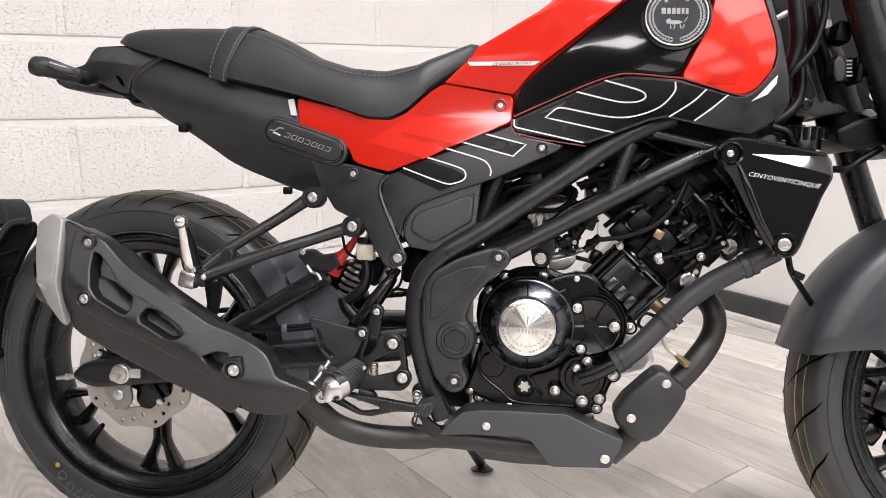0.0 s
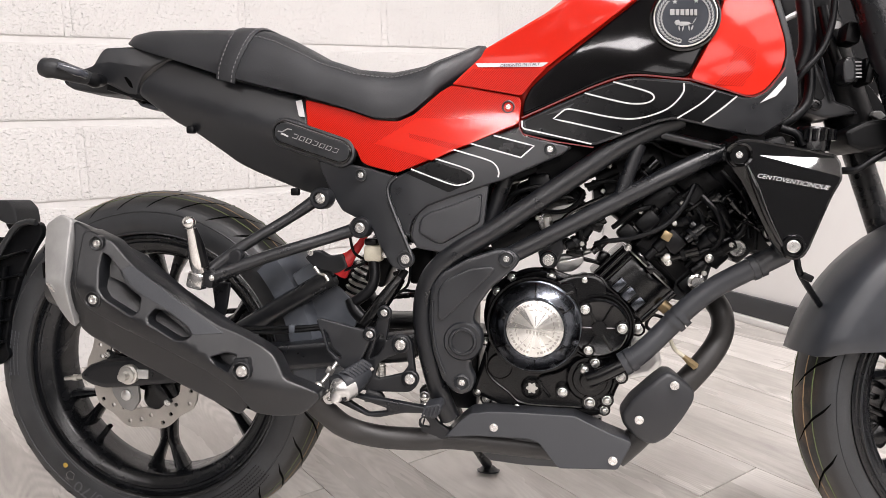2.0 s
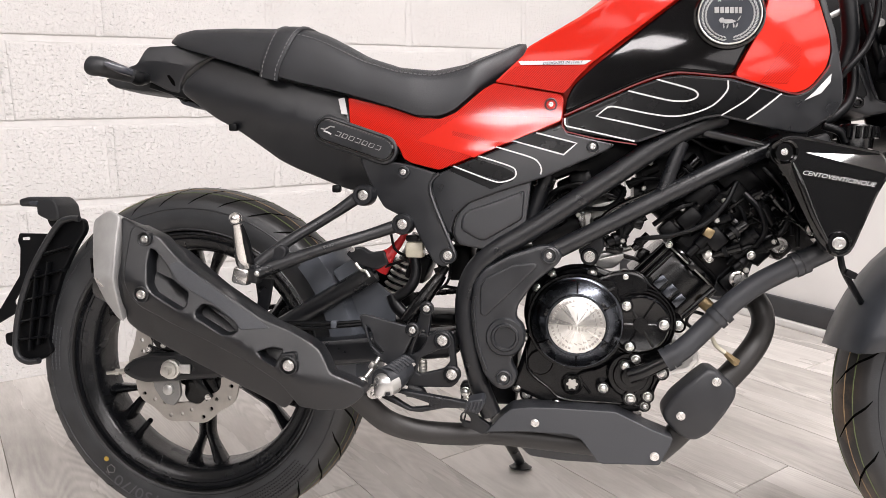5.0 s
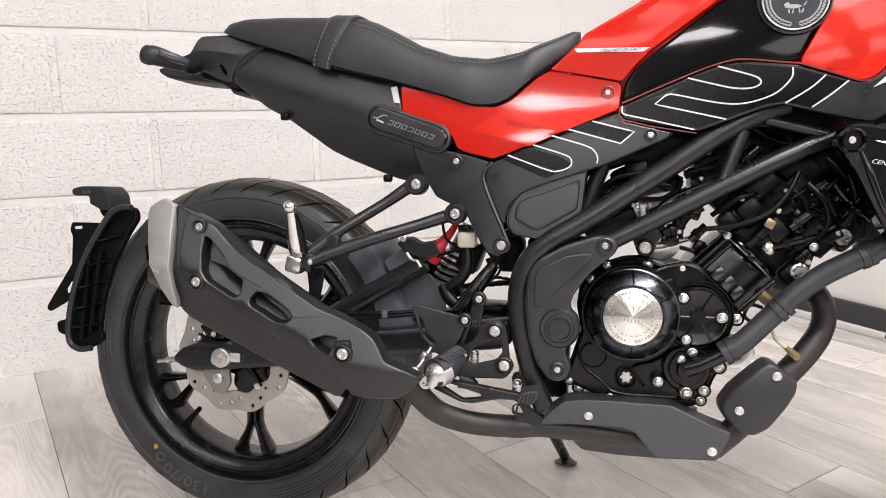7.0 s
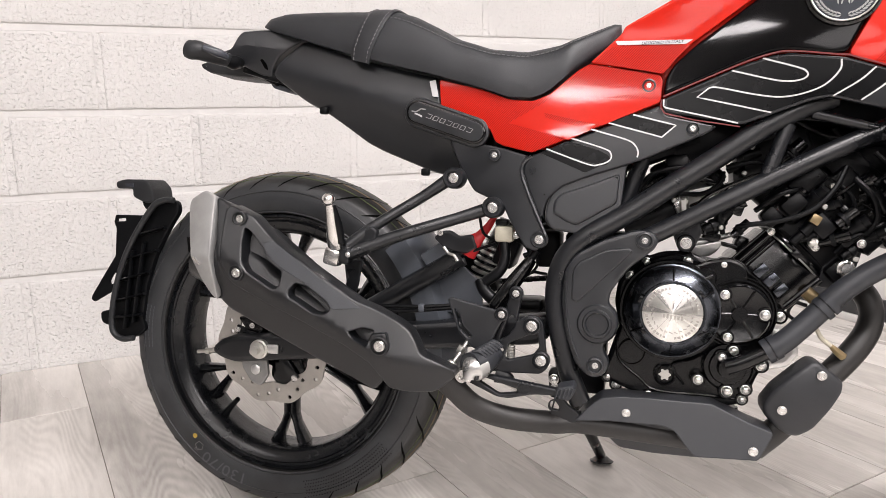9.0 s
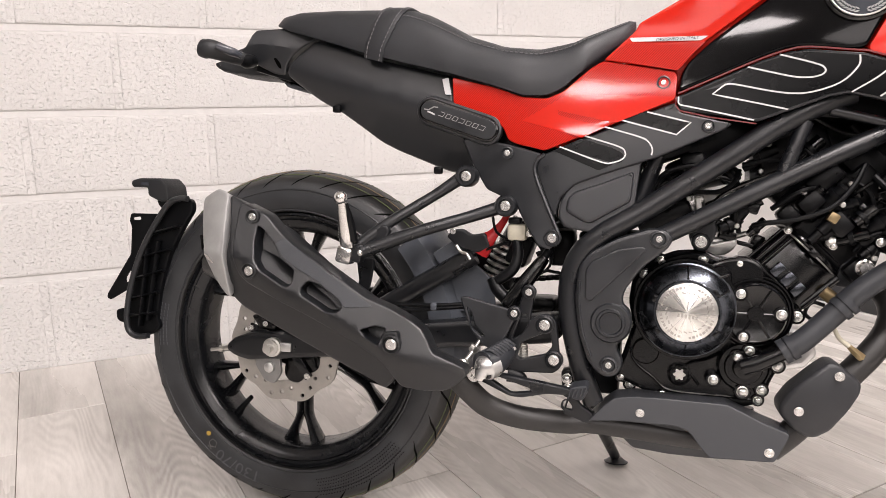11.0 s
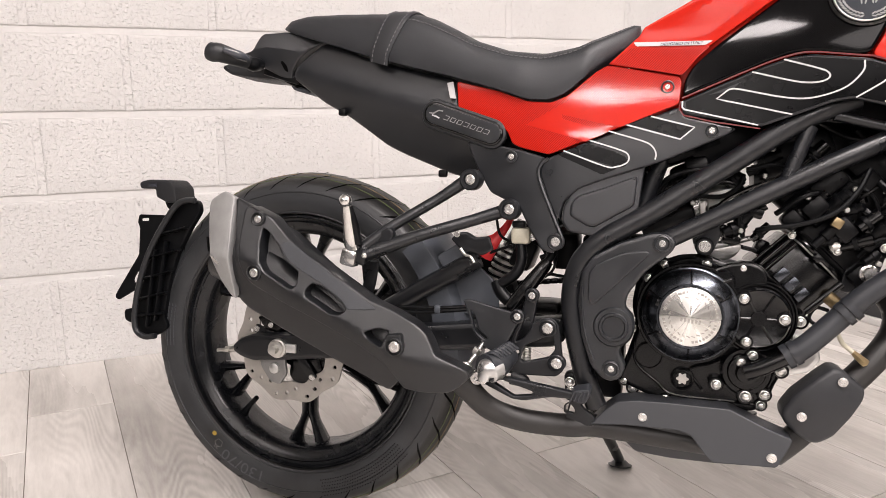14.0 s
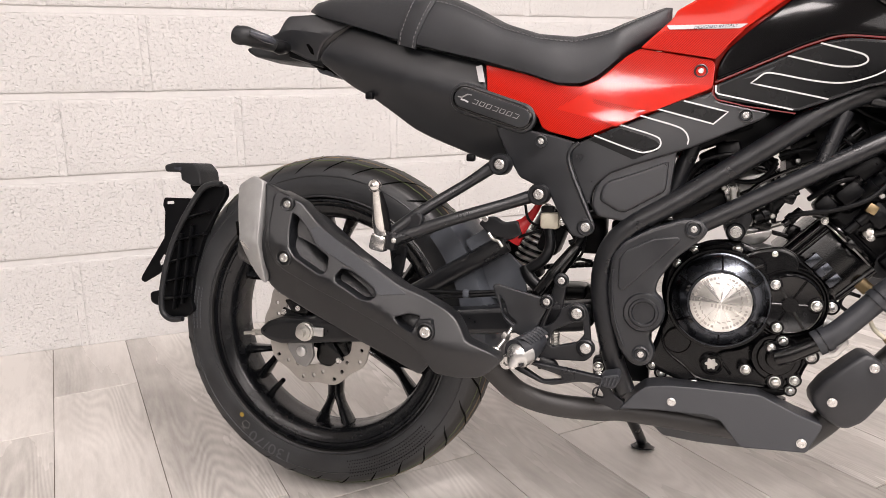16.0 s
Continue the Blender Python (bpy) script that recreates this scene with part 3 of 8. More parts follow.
SOFT_W, SOFT_Z = [np.convolve(np.pad(np.interp(STEP_X, SKIN_X, v), 60, mode="edge"), BELL / BELL.sum(), "valid") for v in (SKIN_W, SKIN_Z)]


def flank(z):
    """Slightly hollow upright section of the side fairing: steeper above, flared below."""
    soft = lambda v, h: h * math.log1p(math.exp(max(-40.0, min(40.0, v / h))))
    return -0.05 * (z - 0.688) + 0.17 * (soft(0.715 - z, 0.021) - 0.0325) - 0.125 * (soft(0.658 - z, 0.010) - 0.0005)


def skin(x, z):
    """Half width of the bodywork at a place on its side."""
    d = (z - float(np.interp(x, STEP_X, SOFT_Z))) / 0.17
    high = float(np.interp(x, [0.56, 0.70], [0.32, 0.13]))
    low = float(np.interp(x, [0.34, 0.46, 0.64, 0.74], [0.15, -0.13, -0.13, 0.15]))
    wide = float(np.interp(x, STEP_X, SOFT_W))
    plain = wide * max(0.25, 1 - (high if d > 0 else low) * d * d)
    u, v = max(0.0, min(1.0, (x - 0.34) / 0.14)), max(0.0, min(1.0, (0.84 - x) / 0.22))
    hollow = u * u * (3 - 2 * u) * v * v * (3 - 2 * v)
    return plain + hollow * (wide + flank(z) - plain)


# ---- the motorcycle: x forward, y to its left, z up; it leans on its side stand ----
LEAN = 7.0
BIKE = thing("motorcycle", "red and black motorcycle leaning on its side stand", "motorcycle",
             pose(0.196, 1.375, 0.0, 0, 0, -39.0) @ pose(0, 0, 0, -LEAN, 0, 0))


def side(off=0.0):
    return lambda x, z: -(skin(x, z) + off)


def polish(ob, off, flip):
    """Gives the outer face of a body panel the exact normals of the skin, so that gloss runs clean."""
    me, e = ob.data, 0.006
    normals = [Vector(c.vector) for c in me.corner_normals]
    exact = {}
    for v in me.vertices:
        x, y, z = v.co
        if abs(y * flip + skin(x, z) + off) < 2e-5:
            gx, gz = (skin(x + e, z) - skin(x - e, z)) / (2 * e), (skin(x, z + e) - skin(x, z - e)) / (2 * e)
            exact[v.index] = Vector((-gx, -flip, -gz)).normalized()
    for p in me.polygons:
        if all(v in exact for v in p.vertices):
            for i in p.loop_indices:
                normals[i] = exact[me.loops[i].vertex_index]
    me.normals_split_custom_set(normals)


def body_panel(name, outline, material, off=0.0, rnd=0.004, corner=0.008, label="", thick=0.006, grid=0.016, mirror=True, holes=()):
    ob = part(name, add_panel(bmesh.new(), outline, side(off), thick, rnd, grid, holes, corner), material, BIKE, label)
    polish(ob, off, 1)
    if mirror:
        polish(part(name, add_panel(bmesh.new(), outline, side(off), thick, rnd, grid, holes, corner, flip=-1), material, BIKE, label), off, -1)
    return ob


def make_bolt():
    """A socket-head screw with a washer face, its axis along -y."""
    bm = bmesh.new()
    add_lathe(bm, [(1.0, 0), (1.0, 0.10), (0.86, 0.12), (0.86, 0.5), (0.74, 0.62), (0.40, 0.62), (0.37, 0.32), (0, 0.30)], (0, 0, 0), n=18)
    return part("bolt", bm, STEEL, BIKE, "bright steel socket screw")


def make_dome():
    """A domed flange screw."""
    bm = bmesh.new()
    add_lathe(bm, [(1.0, 0), (1.0, 0.15), (0.85, 0.2), (0.82, 0.6), (0.6, 0.85), (0.25, 0.95), (0, 0.95)], (0, 0, 0), n=16)
    return part("bolt", bm, STEEL, BIKE, "bright steel flange screw")


BOLT, DOME = make_bolt(), make_dome()
USED = {}


def screw(kind, place, r, parent=None):
    m = Matrix.Translation(place) @ Matrix.Diagonal((r, r, r, 1))
    if kind not in USED:
        USED[kind] = True
        kind.matrix_basis = m
        return kind
    return again(kind, BIKE, m)


def build_tank():
    # inner shell that closes the bodywork
    bm = bmesh.new()
    spine = [(0.56, 0.70, 0.80, 0.100), (0.62, 0.70, 0.85, 0.108), (0.70, 0.70, 0.91, 0.118), (0.80, 0.70, 0.945, 0.128), (0.90, 0.70, 0.95, 0.130), (0.96, 0.71, 0.91, 0.108), (0.99, 0.73, 0.84, 0.080)]
    rings = []
    for x, zb, zt, w in spine:
        ring = []
        for k in range(20):
            a = 2 * math.pi * k / 20
            c, s = math.cos(a), math.sin(a)
            ring.append(bm.verts.new((x, w * math.copysign(abs(c) ** 0.6, c), (zb + zt) / 2 + (zt - zb) / 2 * math.copysign(abs(s) ** 0.8, s))))
        rings.append(ring)
    for lo, hi in zip(rings, rings[1:]):
        for i in range(20):
            bm.faces.new((lo[i], lo[(i + 1) % 20], hi[(i + 1) % 20], hi[i]))
    bm.faces.new(rings[0])
    bm.faces.new(rings[-1])
    part("fuel_tank", bm, RED, BIKE, "red lacquered fuel tank")
    # the cover stands more upright than the flank below it
    upright = lambda x, z: -(skin(x, z) + 0.002 + 0.10 * 0.006 * math.log1p(math.exp(min(40.0, (z - 0.802) / 0.006))))
    cover = [(0.530, 0.7656), (0.6307, 0.7487), (0.6377, 0.7618), (0.672, 0.789), (0.7866, 0.8725), (0.826, 0.906), (0.864, 0.9203), (0.826, 0.9394), (0.755, 0.9172), (0.707, 0.8857), (0.579, 0.8166), (0.574, 0.8062)]
    for s in (1, -1):
        part("tank_cover", add_panel(bmesh.new(), cover, upright, 0.008, 0.0018, 0.010, corner=0.004, flip=s), RED, BIKE, "red lacquered tank cover")
    body_panel("tank_side_panel", [(0.635, 0.716), (0.638, 0.740), (0.648, 0.759), (0.676, 0.785), (0.787, 0.870), (0.827, 0.905), (0.866, 0.920), (0.895, 0.901), (0.910, 0.873), (0.900, 0.836), (0.867, 0.767), (0.848, 0.766), (0.796, 0.773), (0.772, 0.771), (0.740, 0.760), (0.677, 0.733)], TANKBLACK, 0.004, rnd=0.0045, label="gloss black tank side panel", thick=0.016)
    body_panel("tank_front_panel", [(0.8675, 0.7635), (0.8985, 0.826), (0.9115, 0.873), (0.905, 0.908), (0.942, 0.917), (0.966, 0.890), (0.9765, 0.864), (0.991, 0.817), (0.9935, 0.795), (0.9875, 0.772), (0.9685, 0.748), (0.954, 0.740), (0.940, 0.740)], RED, 0.003, label="red lacquered front tank panel", rnd=0.0012, thick=0.016)
    body_panel("tank_shroud", [(0.633, 0.710), (0.740, 0.756), (0.776, 0.767), (0.799, 0.769), (0.867, 0.761), (0.940, 0.738), (0.955, 0.738), (0.970, 0.746), (0.990, 0.772), (0.995, 0.795), (0.992, 0.818), (0.978, 0.864), (0.974, 0.884), (0.982, 0.884), (1.001, 0.822), (1.013, 0.761), (1.015, 0.730), (1.006, 0.711), (0.966, 0.684), (0.943, 0.687), (0.850, 0.709), (0.828, 0.705), (0.742, 0.673), (0.638, 0.691)], SHROUD, 0.001, label="dark grey satin tank shroud with white line graphics", rnd=0.003, corner=0.005)
    body_panel("line_print_patch", [(0.930, 0.810), (0.955, 0.801), (0.952, 0.774), (0.937, 0.752), (0.901, 0.755), (0.918, 0.782)], REDLINE, 0.0035, rnd=0.0002, corner=0.001, thick=0.0008, grid=0.012, mirror=False)
    body_panel("side_fairing", [(0.300, 0.747), (0.368, 0.730), (0.413, 0.714), (0.448, 0.711), (0.472, 0.721), (0.512, 0.755), (0.530, 0.765), (0.630, 0.746), (0.634, 0.738), (0.632, 0.706), (0.449, 0.633), (0.404, 0.644), (0.392, 0.650), (0.384, 0.668), (0.369, 0.680), (0.304, 0.705)], REDLINE, 0.0, label="red lacquered side fairing with fine line print", corner=0.005, rnd=0.0018)
    body_panel("plain_flash", [(0.412, 0.678), (0.478, 0.716), (0.629, 0.711), (0.625, 0.705), (0.552, 0.674), (0.537, 0.676), (0.466, 0.693), (0.467, 0.686), (0.526, 0.670), (0.535, 0.667), (0.502, 0.652), (0.482, 0.659)], RED, 0.0005, rnd=0.0002, corner=0.001, thick=0.0008, grid=0.012, mirror=False, label="plain red flash between the fine line print")
    body_panel("line_print_patch", [(0.562, 0.788), (0.670, 0.786), (0.654, 0.771), (0.640, 0.754), (0.633, 0.747), (0.537, 0.766), (0.550, 0.780)], REDLINE, 0.0025, rnd=0.0002, corner=0.001, thick=0.0008, grid=0.012, mirror=False, label="red patch with fine line print")
    body_panel("side_cover", [(0.447, 0.628), (0.632, 0.703), (0.638, 0.688), (0.710, 0.671), (0.698, 0.662), (0.612, 0.624), (0.535, 0.599), (0.496, 0.584), (0.475, 0.564), (0.469, 0.541), (0.474, 0.523), (0.462, 0.542), (0.447, 0.577), (0.437, 0.603), (0.438, 0.616)], SHROUD, -0.002, label="dark grey side cover with white line graphics", corner=0.005, rnd=0.003)
    body_panel("frame_side_plate", [(0.318, 0.654), (0.368, 0.648), (0.404, 0.641), (0.445, 0.629), (0.434, 0.616), (0.433, 0.601), (0.444, 0.575), (0.458, 0.542), (0.473, 0.510), (0.474, 0.498), (0.460, 0.486), (0.443, 0.492), (0.422, 0.524), (0.406, 0.554), (0.383, 0.564), (0.358, 0.575), (0.337, 0.609)], MATT, -0.004, label="matt black frame side plate", corner=0.005, rnd=0.003)
    body_panel("airbox_cover", [(0.471, 0.535), (0.473, 0.556), (0.482, 0.577), (0.496, 0.589), (0.541, 0.605), (0.591, 0.621), (0.588, 0.612), (0.582, 0.554), (0.522, 0.513), (0.481, 0.520)], MATT, -0.007, label="matt black airbox cover", rnd=0.004, corner=0.006)
    body_panel("airbox_relief", [(0.483, 0.544), (0.485, 0.562), (0.495, 0.573), (0.534, 0.586), (0.579, 0.604), (0.576, 0.560), (0.520, 0.527), (0.509, 0.529)], MATT, -0.0020, rnd=0.0045, corner=0.006)
    for patch in ([(0.557, 0.678), (0.591, 0.691), (0.653, 0.672), (0.635, 0.655)], [(0.471, 0.637), (0.502, 0.651), (0.546, 0.638), (0.562, 0.630), (0.565, 0.622), (0.560, 0.616), (0.551, 0.615)], [(0.462, 0.633), (0.470, 0.636), (0.550, 0.614), (0.529, 0.604)]):
        body_panel("dark_decal", patch, DECAL, -0.0016, rnd=0.0003, thick=0.002, corner=0.003, mirror=False, label="darker printed field between the white lines")
    body_panel("tank_backing", [(0.890, 0.765), (0.945, 0.728), (0.985, 0.745), (1.004, 0.790), (0.998, 0.830), (0.982, 0.880), (0.955, 0.915), (0.900, 0.905)], MATT, -0.006)
    body_panel("dark_decal", [(0.640, 0.709), (0.740, 0.752), (0.776, 0.763), (0.799, 0.765), (0.866, 0.757), (0.929, 0.738), (0.885, 0.704), (0.850, 0.7125), (0.826, 0.7085), (0.741, 0.677), (0.642, 0.695)], DECAL, 0.0014, rnd=0.0003, thick=0.002, corner=0.002, mirror=False, label="darker printed field under the white lines")
    # the tail has a long crease: it leans back above and tucks in below
    ridge = [Vector(p) for p in [(-0.013, 0.780), (0.124, 0.736), (0.240, 0.704), (0.292, 0.690)]]

    def tail_side(x, z):
        zr = float(np.interp(x, [p.x for p in ridge], [p.y for p in ridge]))
        d = z - zr
        bend = math.sqrt(d * d + 0.010 ** 2)
        return -(skin(x, z) - 0.004) + 0.16 * (bend + d) / 2 + 0.46 * (bend - d) / 2
    for s in (1, -1):
        part("tail_cover", add_panel(bmesh.new(), [(-0.003, 0.764), (0.008, 0.785), (0.027, 0.801), (0.055, 0.822), (0.078, 0.815), (0.150, 0.789), (0.218, 0.771), (0.296, 0.752), (0.305, 0.707), (0.369, 0.678), (0.379, 0.650), (0.318, 0.654), (0.336, 0.611), (0.320, 0.596), (0.282, 0.604), (0.196, 0.637), (0.167, 0.651), (0.138, 0.672), (0.099, 0.699), (0.058, 0.720), (0.016, 0.750)], tail_side, 0.006, 0.006, 0.014, (), 0.01, flip=s, creases=[ridge]), MATT, BIKE, "matt black tail cover with a long crease", sharp=20)


build_tank()

SEAT_LOWER = [(-0.019, 0.846), (-0.004, 0.839), (0.083, 0.812), (0.158, 0.788), (0.223, 0.771), (0.296, 0.753), (0.368, 0.732), (0.412, 0.717), (0.447, 0.716), (0.469, 0.725), (0.508, 0.759), (0.542, 0.786), (0.572, 0.810)]
SEAT_UPPER = [(-0.019, 0.853), (-0.011, 0.8650), (0.022, 0.8715), (0.088, 0.8715), (0.155, 0.869), (0.193, 0.867), (0.221, 0.866), (0.249, 0.857), (0.286, 0.838), (0.323, 0.8175), (0.378, 0.7995), (0.432, 0.7945), (0.485, 0.804), (0.538, 0.8275), (0.560, 0.838), (0.571, 0.8385)]


def seat_ring(x, grow=0.0):
    """Half of the seat's section at x, from its lower edge to the crown: (y, z)."""
    x0, x1 = SEAT_LOWER[0][0], SEAT_LOWER[-1][0]
    zb = float(np.interp(x, [p[0] for p in SEAT_LOWER], [p[1] for p in SEAT_LOWER]))
    zt = float(np.interp(x, [p[0] for p in SEAT_UPPER], [p[1] for p in SEAT_UPPER]))
    w = float(np.interp(x, [x0, x0 + 0.02, 0.05, 0.2, 0.40, 0.50, x1 - 0.01, x1], [0.074, 0.086, 0.098, 0.118, 0.128, 0.118, 0.07, 0.055])) + grow
    h = max(0.008, zt - zb) + grow
    return [(w * yy, zb + h * zz) for yy, zz in ((1.0, 0.0), (1.012, 0.12), (1.01, 0.28), (0.99, 0.5), (0.955, 0.66), (0.90, 0.79), (0.80, 0.89), (0.68, 0.945), (0.5, 0.98), (0.25, 0.995), (0, 1.0))]


def build_seat():
    x0, x1 = SEAT_LOWER[0][0], SEAT_LOWER[-1][0]
    n = 60
    bm = bmesh.new()
    rings = []
    for i in range(n + 1):
        x = x0 + (x1 - x0) * i / n
        half = seat_ring(x)
        full = [(-a, b) for a, b in half] + half[-2::-1]
        rings.append([bm.verts.new((x, a, b)) for a, b in full])
    k = len(rings[0])
    for lo, hi in zip(rings, rings[1:]):
        for i in range(k):
            bm.faces.new((lo[i], lo[(i + 1) % k], hi[(i + 1) % k], hi[i]))
    bm.faces.new(rings[0])
    bm.faces.new(rings[-1])
    return part("seat", bm, SEAT, BIKE, "black vinyl dual seat with grey stitching", sharp=60)


build_seat()


def build_wheel(name, centre, r_out, width, r_rim, spoke0, rubber, lip, turn=None):
    """Cast wheel with tyre; the axis is y."""
    root = new(name)
    root.parent = BIKE
    root.matrix_basis = Matrix.Translation(centre) @ (turn or Matrix())
    h = width / 2
    bm = bmesh.new()
    prof = [(r_rim - 0.004, -h * 0.70), (r_rim + 0.002, -h * 0.80), (r_rim + 0.004, -h * 0.90), (r_rim + 0.010, -h * 0.955), (r_rim + 0.026, -h * 1.0), (r_out - 0.034, -h * 0.985), (r_out - 0.024, -h * 0.93)]
    sh = [(r_out - 0.020, -h * 0.90), (r_out - 0.011, -h * 0.66), (r_out - 0.004, -h * 0.38), (r_out, 0)]
    wall_in = [(r_rim - 0.004, -h * 0.55), (r_out - 0.030, -h * 0.75), (r_out - 0.020, -h * 0.5), (r_out - 0.012, 0)]
    full = prof + sh + [(r, -y) for r, y in (prof + sh)[-2::-1]] + [(r, -y) for r, y in wall_in] + [(r, y) for r, y in wall_in[-2::-1]]
    add_lathe(bm, [(r, -y) for r, y in full], (0, 0, 0), n=96, closed=True)
    tyre = part("tyre", bm, rubber, root, "black road tyre with raised sidewall lettering")
    bm = bmesh.new()
    rb = r_rim
    half = [(rb - 0.003, 0.90), (rb + 0.001, 0.86), (rb - 0.004, 0.80), (rb - 0.009, 0.79), (rb - 0.012, 0.83), (rb - lip * 0.49, 0.80), (rb - lip * 0.73, 0.74), (rb - lip * 0.91, 0.64), (rb - lip, 0.52), (rb - lip, 0.20)]
    under = [(rb - 0.020, 0.2), (rb - 0.016, 0.50), (rb - 0.010, 0.66), (rb - 0.006, 0.76)]
    rp = half + [(r, -y * 0.62) for r, y in half[::-1]] + [(r, -y * 0.62) for r, y in under[::-1]] + under
    add_lathe(bm, [(r, y * h) for r, y in rp], (0, 0, 0), n=96, closed=True)
    rim = part("rim", bm, RIM, root, "black painted cast rim")
    bm = bmesh.new()
    add_lathe(bm, [(0.018, 0.062), (0.042, 0.062), (0.046, 0.052), (0.034, 0.03), (0.034, -0.03), (0.046, -0.052), (0.042, -0.062), (0.018, -0.062)], (0, 0, 0), n=32, closed=True)
    part("hub", bm, RIM, root)
    for k in range(6):
        bm = bmesh.new()
        a = radians(spoke0 + 60 * k)
        for s in (-1, 1):
            p0 = Vector((math.cos(a + s * 0.16) * 0.036, 0, math.sin(a + s * 0.16) * 0.036))
            pm = Vector((math.cos(a + s * 0.045) * 0.125, 0, math.sin(a + s * 0.045) * 0.125))
            pn = Vector((math.cos(a + s * 0.060) * 0.150, 0, math.sin(a + s * 0.060) * 0.150))
            p1 = Vector((math.cos(a + s * 0.142) * (rb - 0.030), 0, math.sin(a + s * 0.142) * (rb - 0.030)))
            add_tube(bm, [p0, pm, pn, p1], [0.0110, 0.0080, 0.0074, 0.0066, 0.0105], 8, 5, flat=2.3)
        part("spoke", bm, RIM, root)
    return root


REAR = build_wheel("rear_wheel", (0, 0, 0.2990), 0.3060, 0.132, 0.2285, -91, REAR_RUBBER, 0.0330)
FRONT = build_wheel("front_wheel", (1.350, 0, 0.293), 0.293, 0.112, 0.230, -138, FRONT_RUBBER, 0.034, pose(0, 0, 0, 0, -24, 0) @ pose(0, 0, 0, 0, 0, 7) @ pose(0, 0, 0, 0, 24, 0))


def both_sides(name, pts, r, material=FRAME, sides=14, label=""):
    part(name, add_tube(bmesh.new(), pts, r, sides), material, BIKE, label)
    part(name, add_tube(bmesh.new(), [(x, -y, z) for x, y, z in pts], r, sides), material, BIKE, label)


def build_frame():
    both_sides("frame_tube", [(0.532, -0.125, 0.258), (0.515, -0.130, 0.301), (0.499, -0.135, 0.363), (0.491, -0.135, 0.415), (0.495, -0.135, 0.456), (0.509, -0.135, 0.486), (0.539, -0.135, 0.513), (0.588, -0.132, 0.543), (0.633, -0.128, 0.574), (0.711, -0.122, 0.627), (0.775, -0.118, 0.672), (0.823, -0.112, 0.698), (0.864, -0.105, 0.713)], 0.0158, label="satin black tubular steel frame rail")
    both_sides("frame_tube", [(0.613, -0.130, 0.507), (0.655, -0.128, 0.529), (0.712, -0.124, 0.559), (0.793, -0.118, 0.602), (0.857, -0.112, 0.635), (0.945, -0.100, 0.677)], 0.0135)
    both_sides("frame_brace", [(0.777, -0.118, 0.595), (0.806, -0.114, 0.675)], 0.0105)
    both_sides("frame_brace", [(0.836, -0.112, 0.690), (0.930, -0.108, 0.667)], 0.0070)
    both_sides("frame_brace", [(0.583, -0.100, 0.547), (0.611, -0.100, 0.628)], 0.0125)
    part("pivot_cover", add_panel(bmesh.new(), [(0.605, 0.523), (0.626, 0.522), (0.637, 0.509), (0.631, 0.496), (0.596, 0.466), (0.572, 0.432), (0.569, 0.413), (0.581, 0.403), (0.585, 0.384), (0.577, 0.364), (0.564, 0.352), (0.566, 0.342), (0.574, 0.327), (0.568, 0.309), (0.552, 0.302), (0.537, 0.308), (0.522, 0.326), (0.508, 0.367), (0.501, 0.418), (0.505, 0.464), (0.521, 0.486), (0.558, 0.507)], -0.152, 0.02, 0.005, corner=0.008), MATT, BIKE, "matt black frame pivot cover")


build_frame()


CREST_X = [-0.03, 0.0, 0.041, 0.052, 0.083, 0.136, 0.162, 0.204, 0.246, 0.267, 0.288, 0.366]
CREST_Z = [0.486, 0.474, 0.458, 0.447, 0.427, 0.404, 0.393, 0.371, 0.346, 0.339, 0.335, 0.322]


def muffler_flank(depth, lean=0.44, tuck=0.36):
    """A flank folded along one crest: it leans back above the crest and tucks in below it, and closes towards the front."""
    def y(x, z):
        d = 0.9 * (z - float(np.interp(x, CREST_X, CREST_Z)))
        bend = math.sqrt(d * d + 0.0030 ** 2)
        return -(depth - lean * (bend + d) / 2 - tuck * (bend - d) / 2 - 2.2 * max(0.0, x - 0.26) ** 2)
    return y


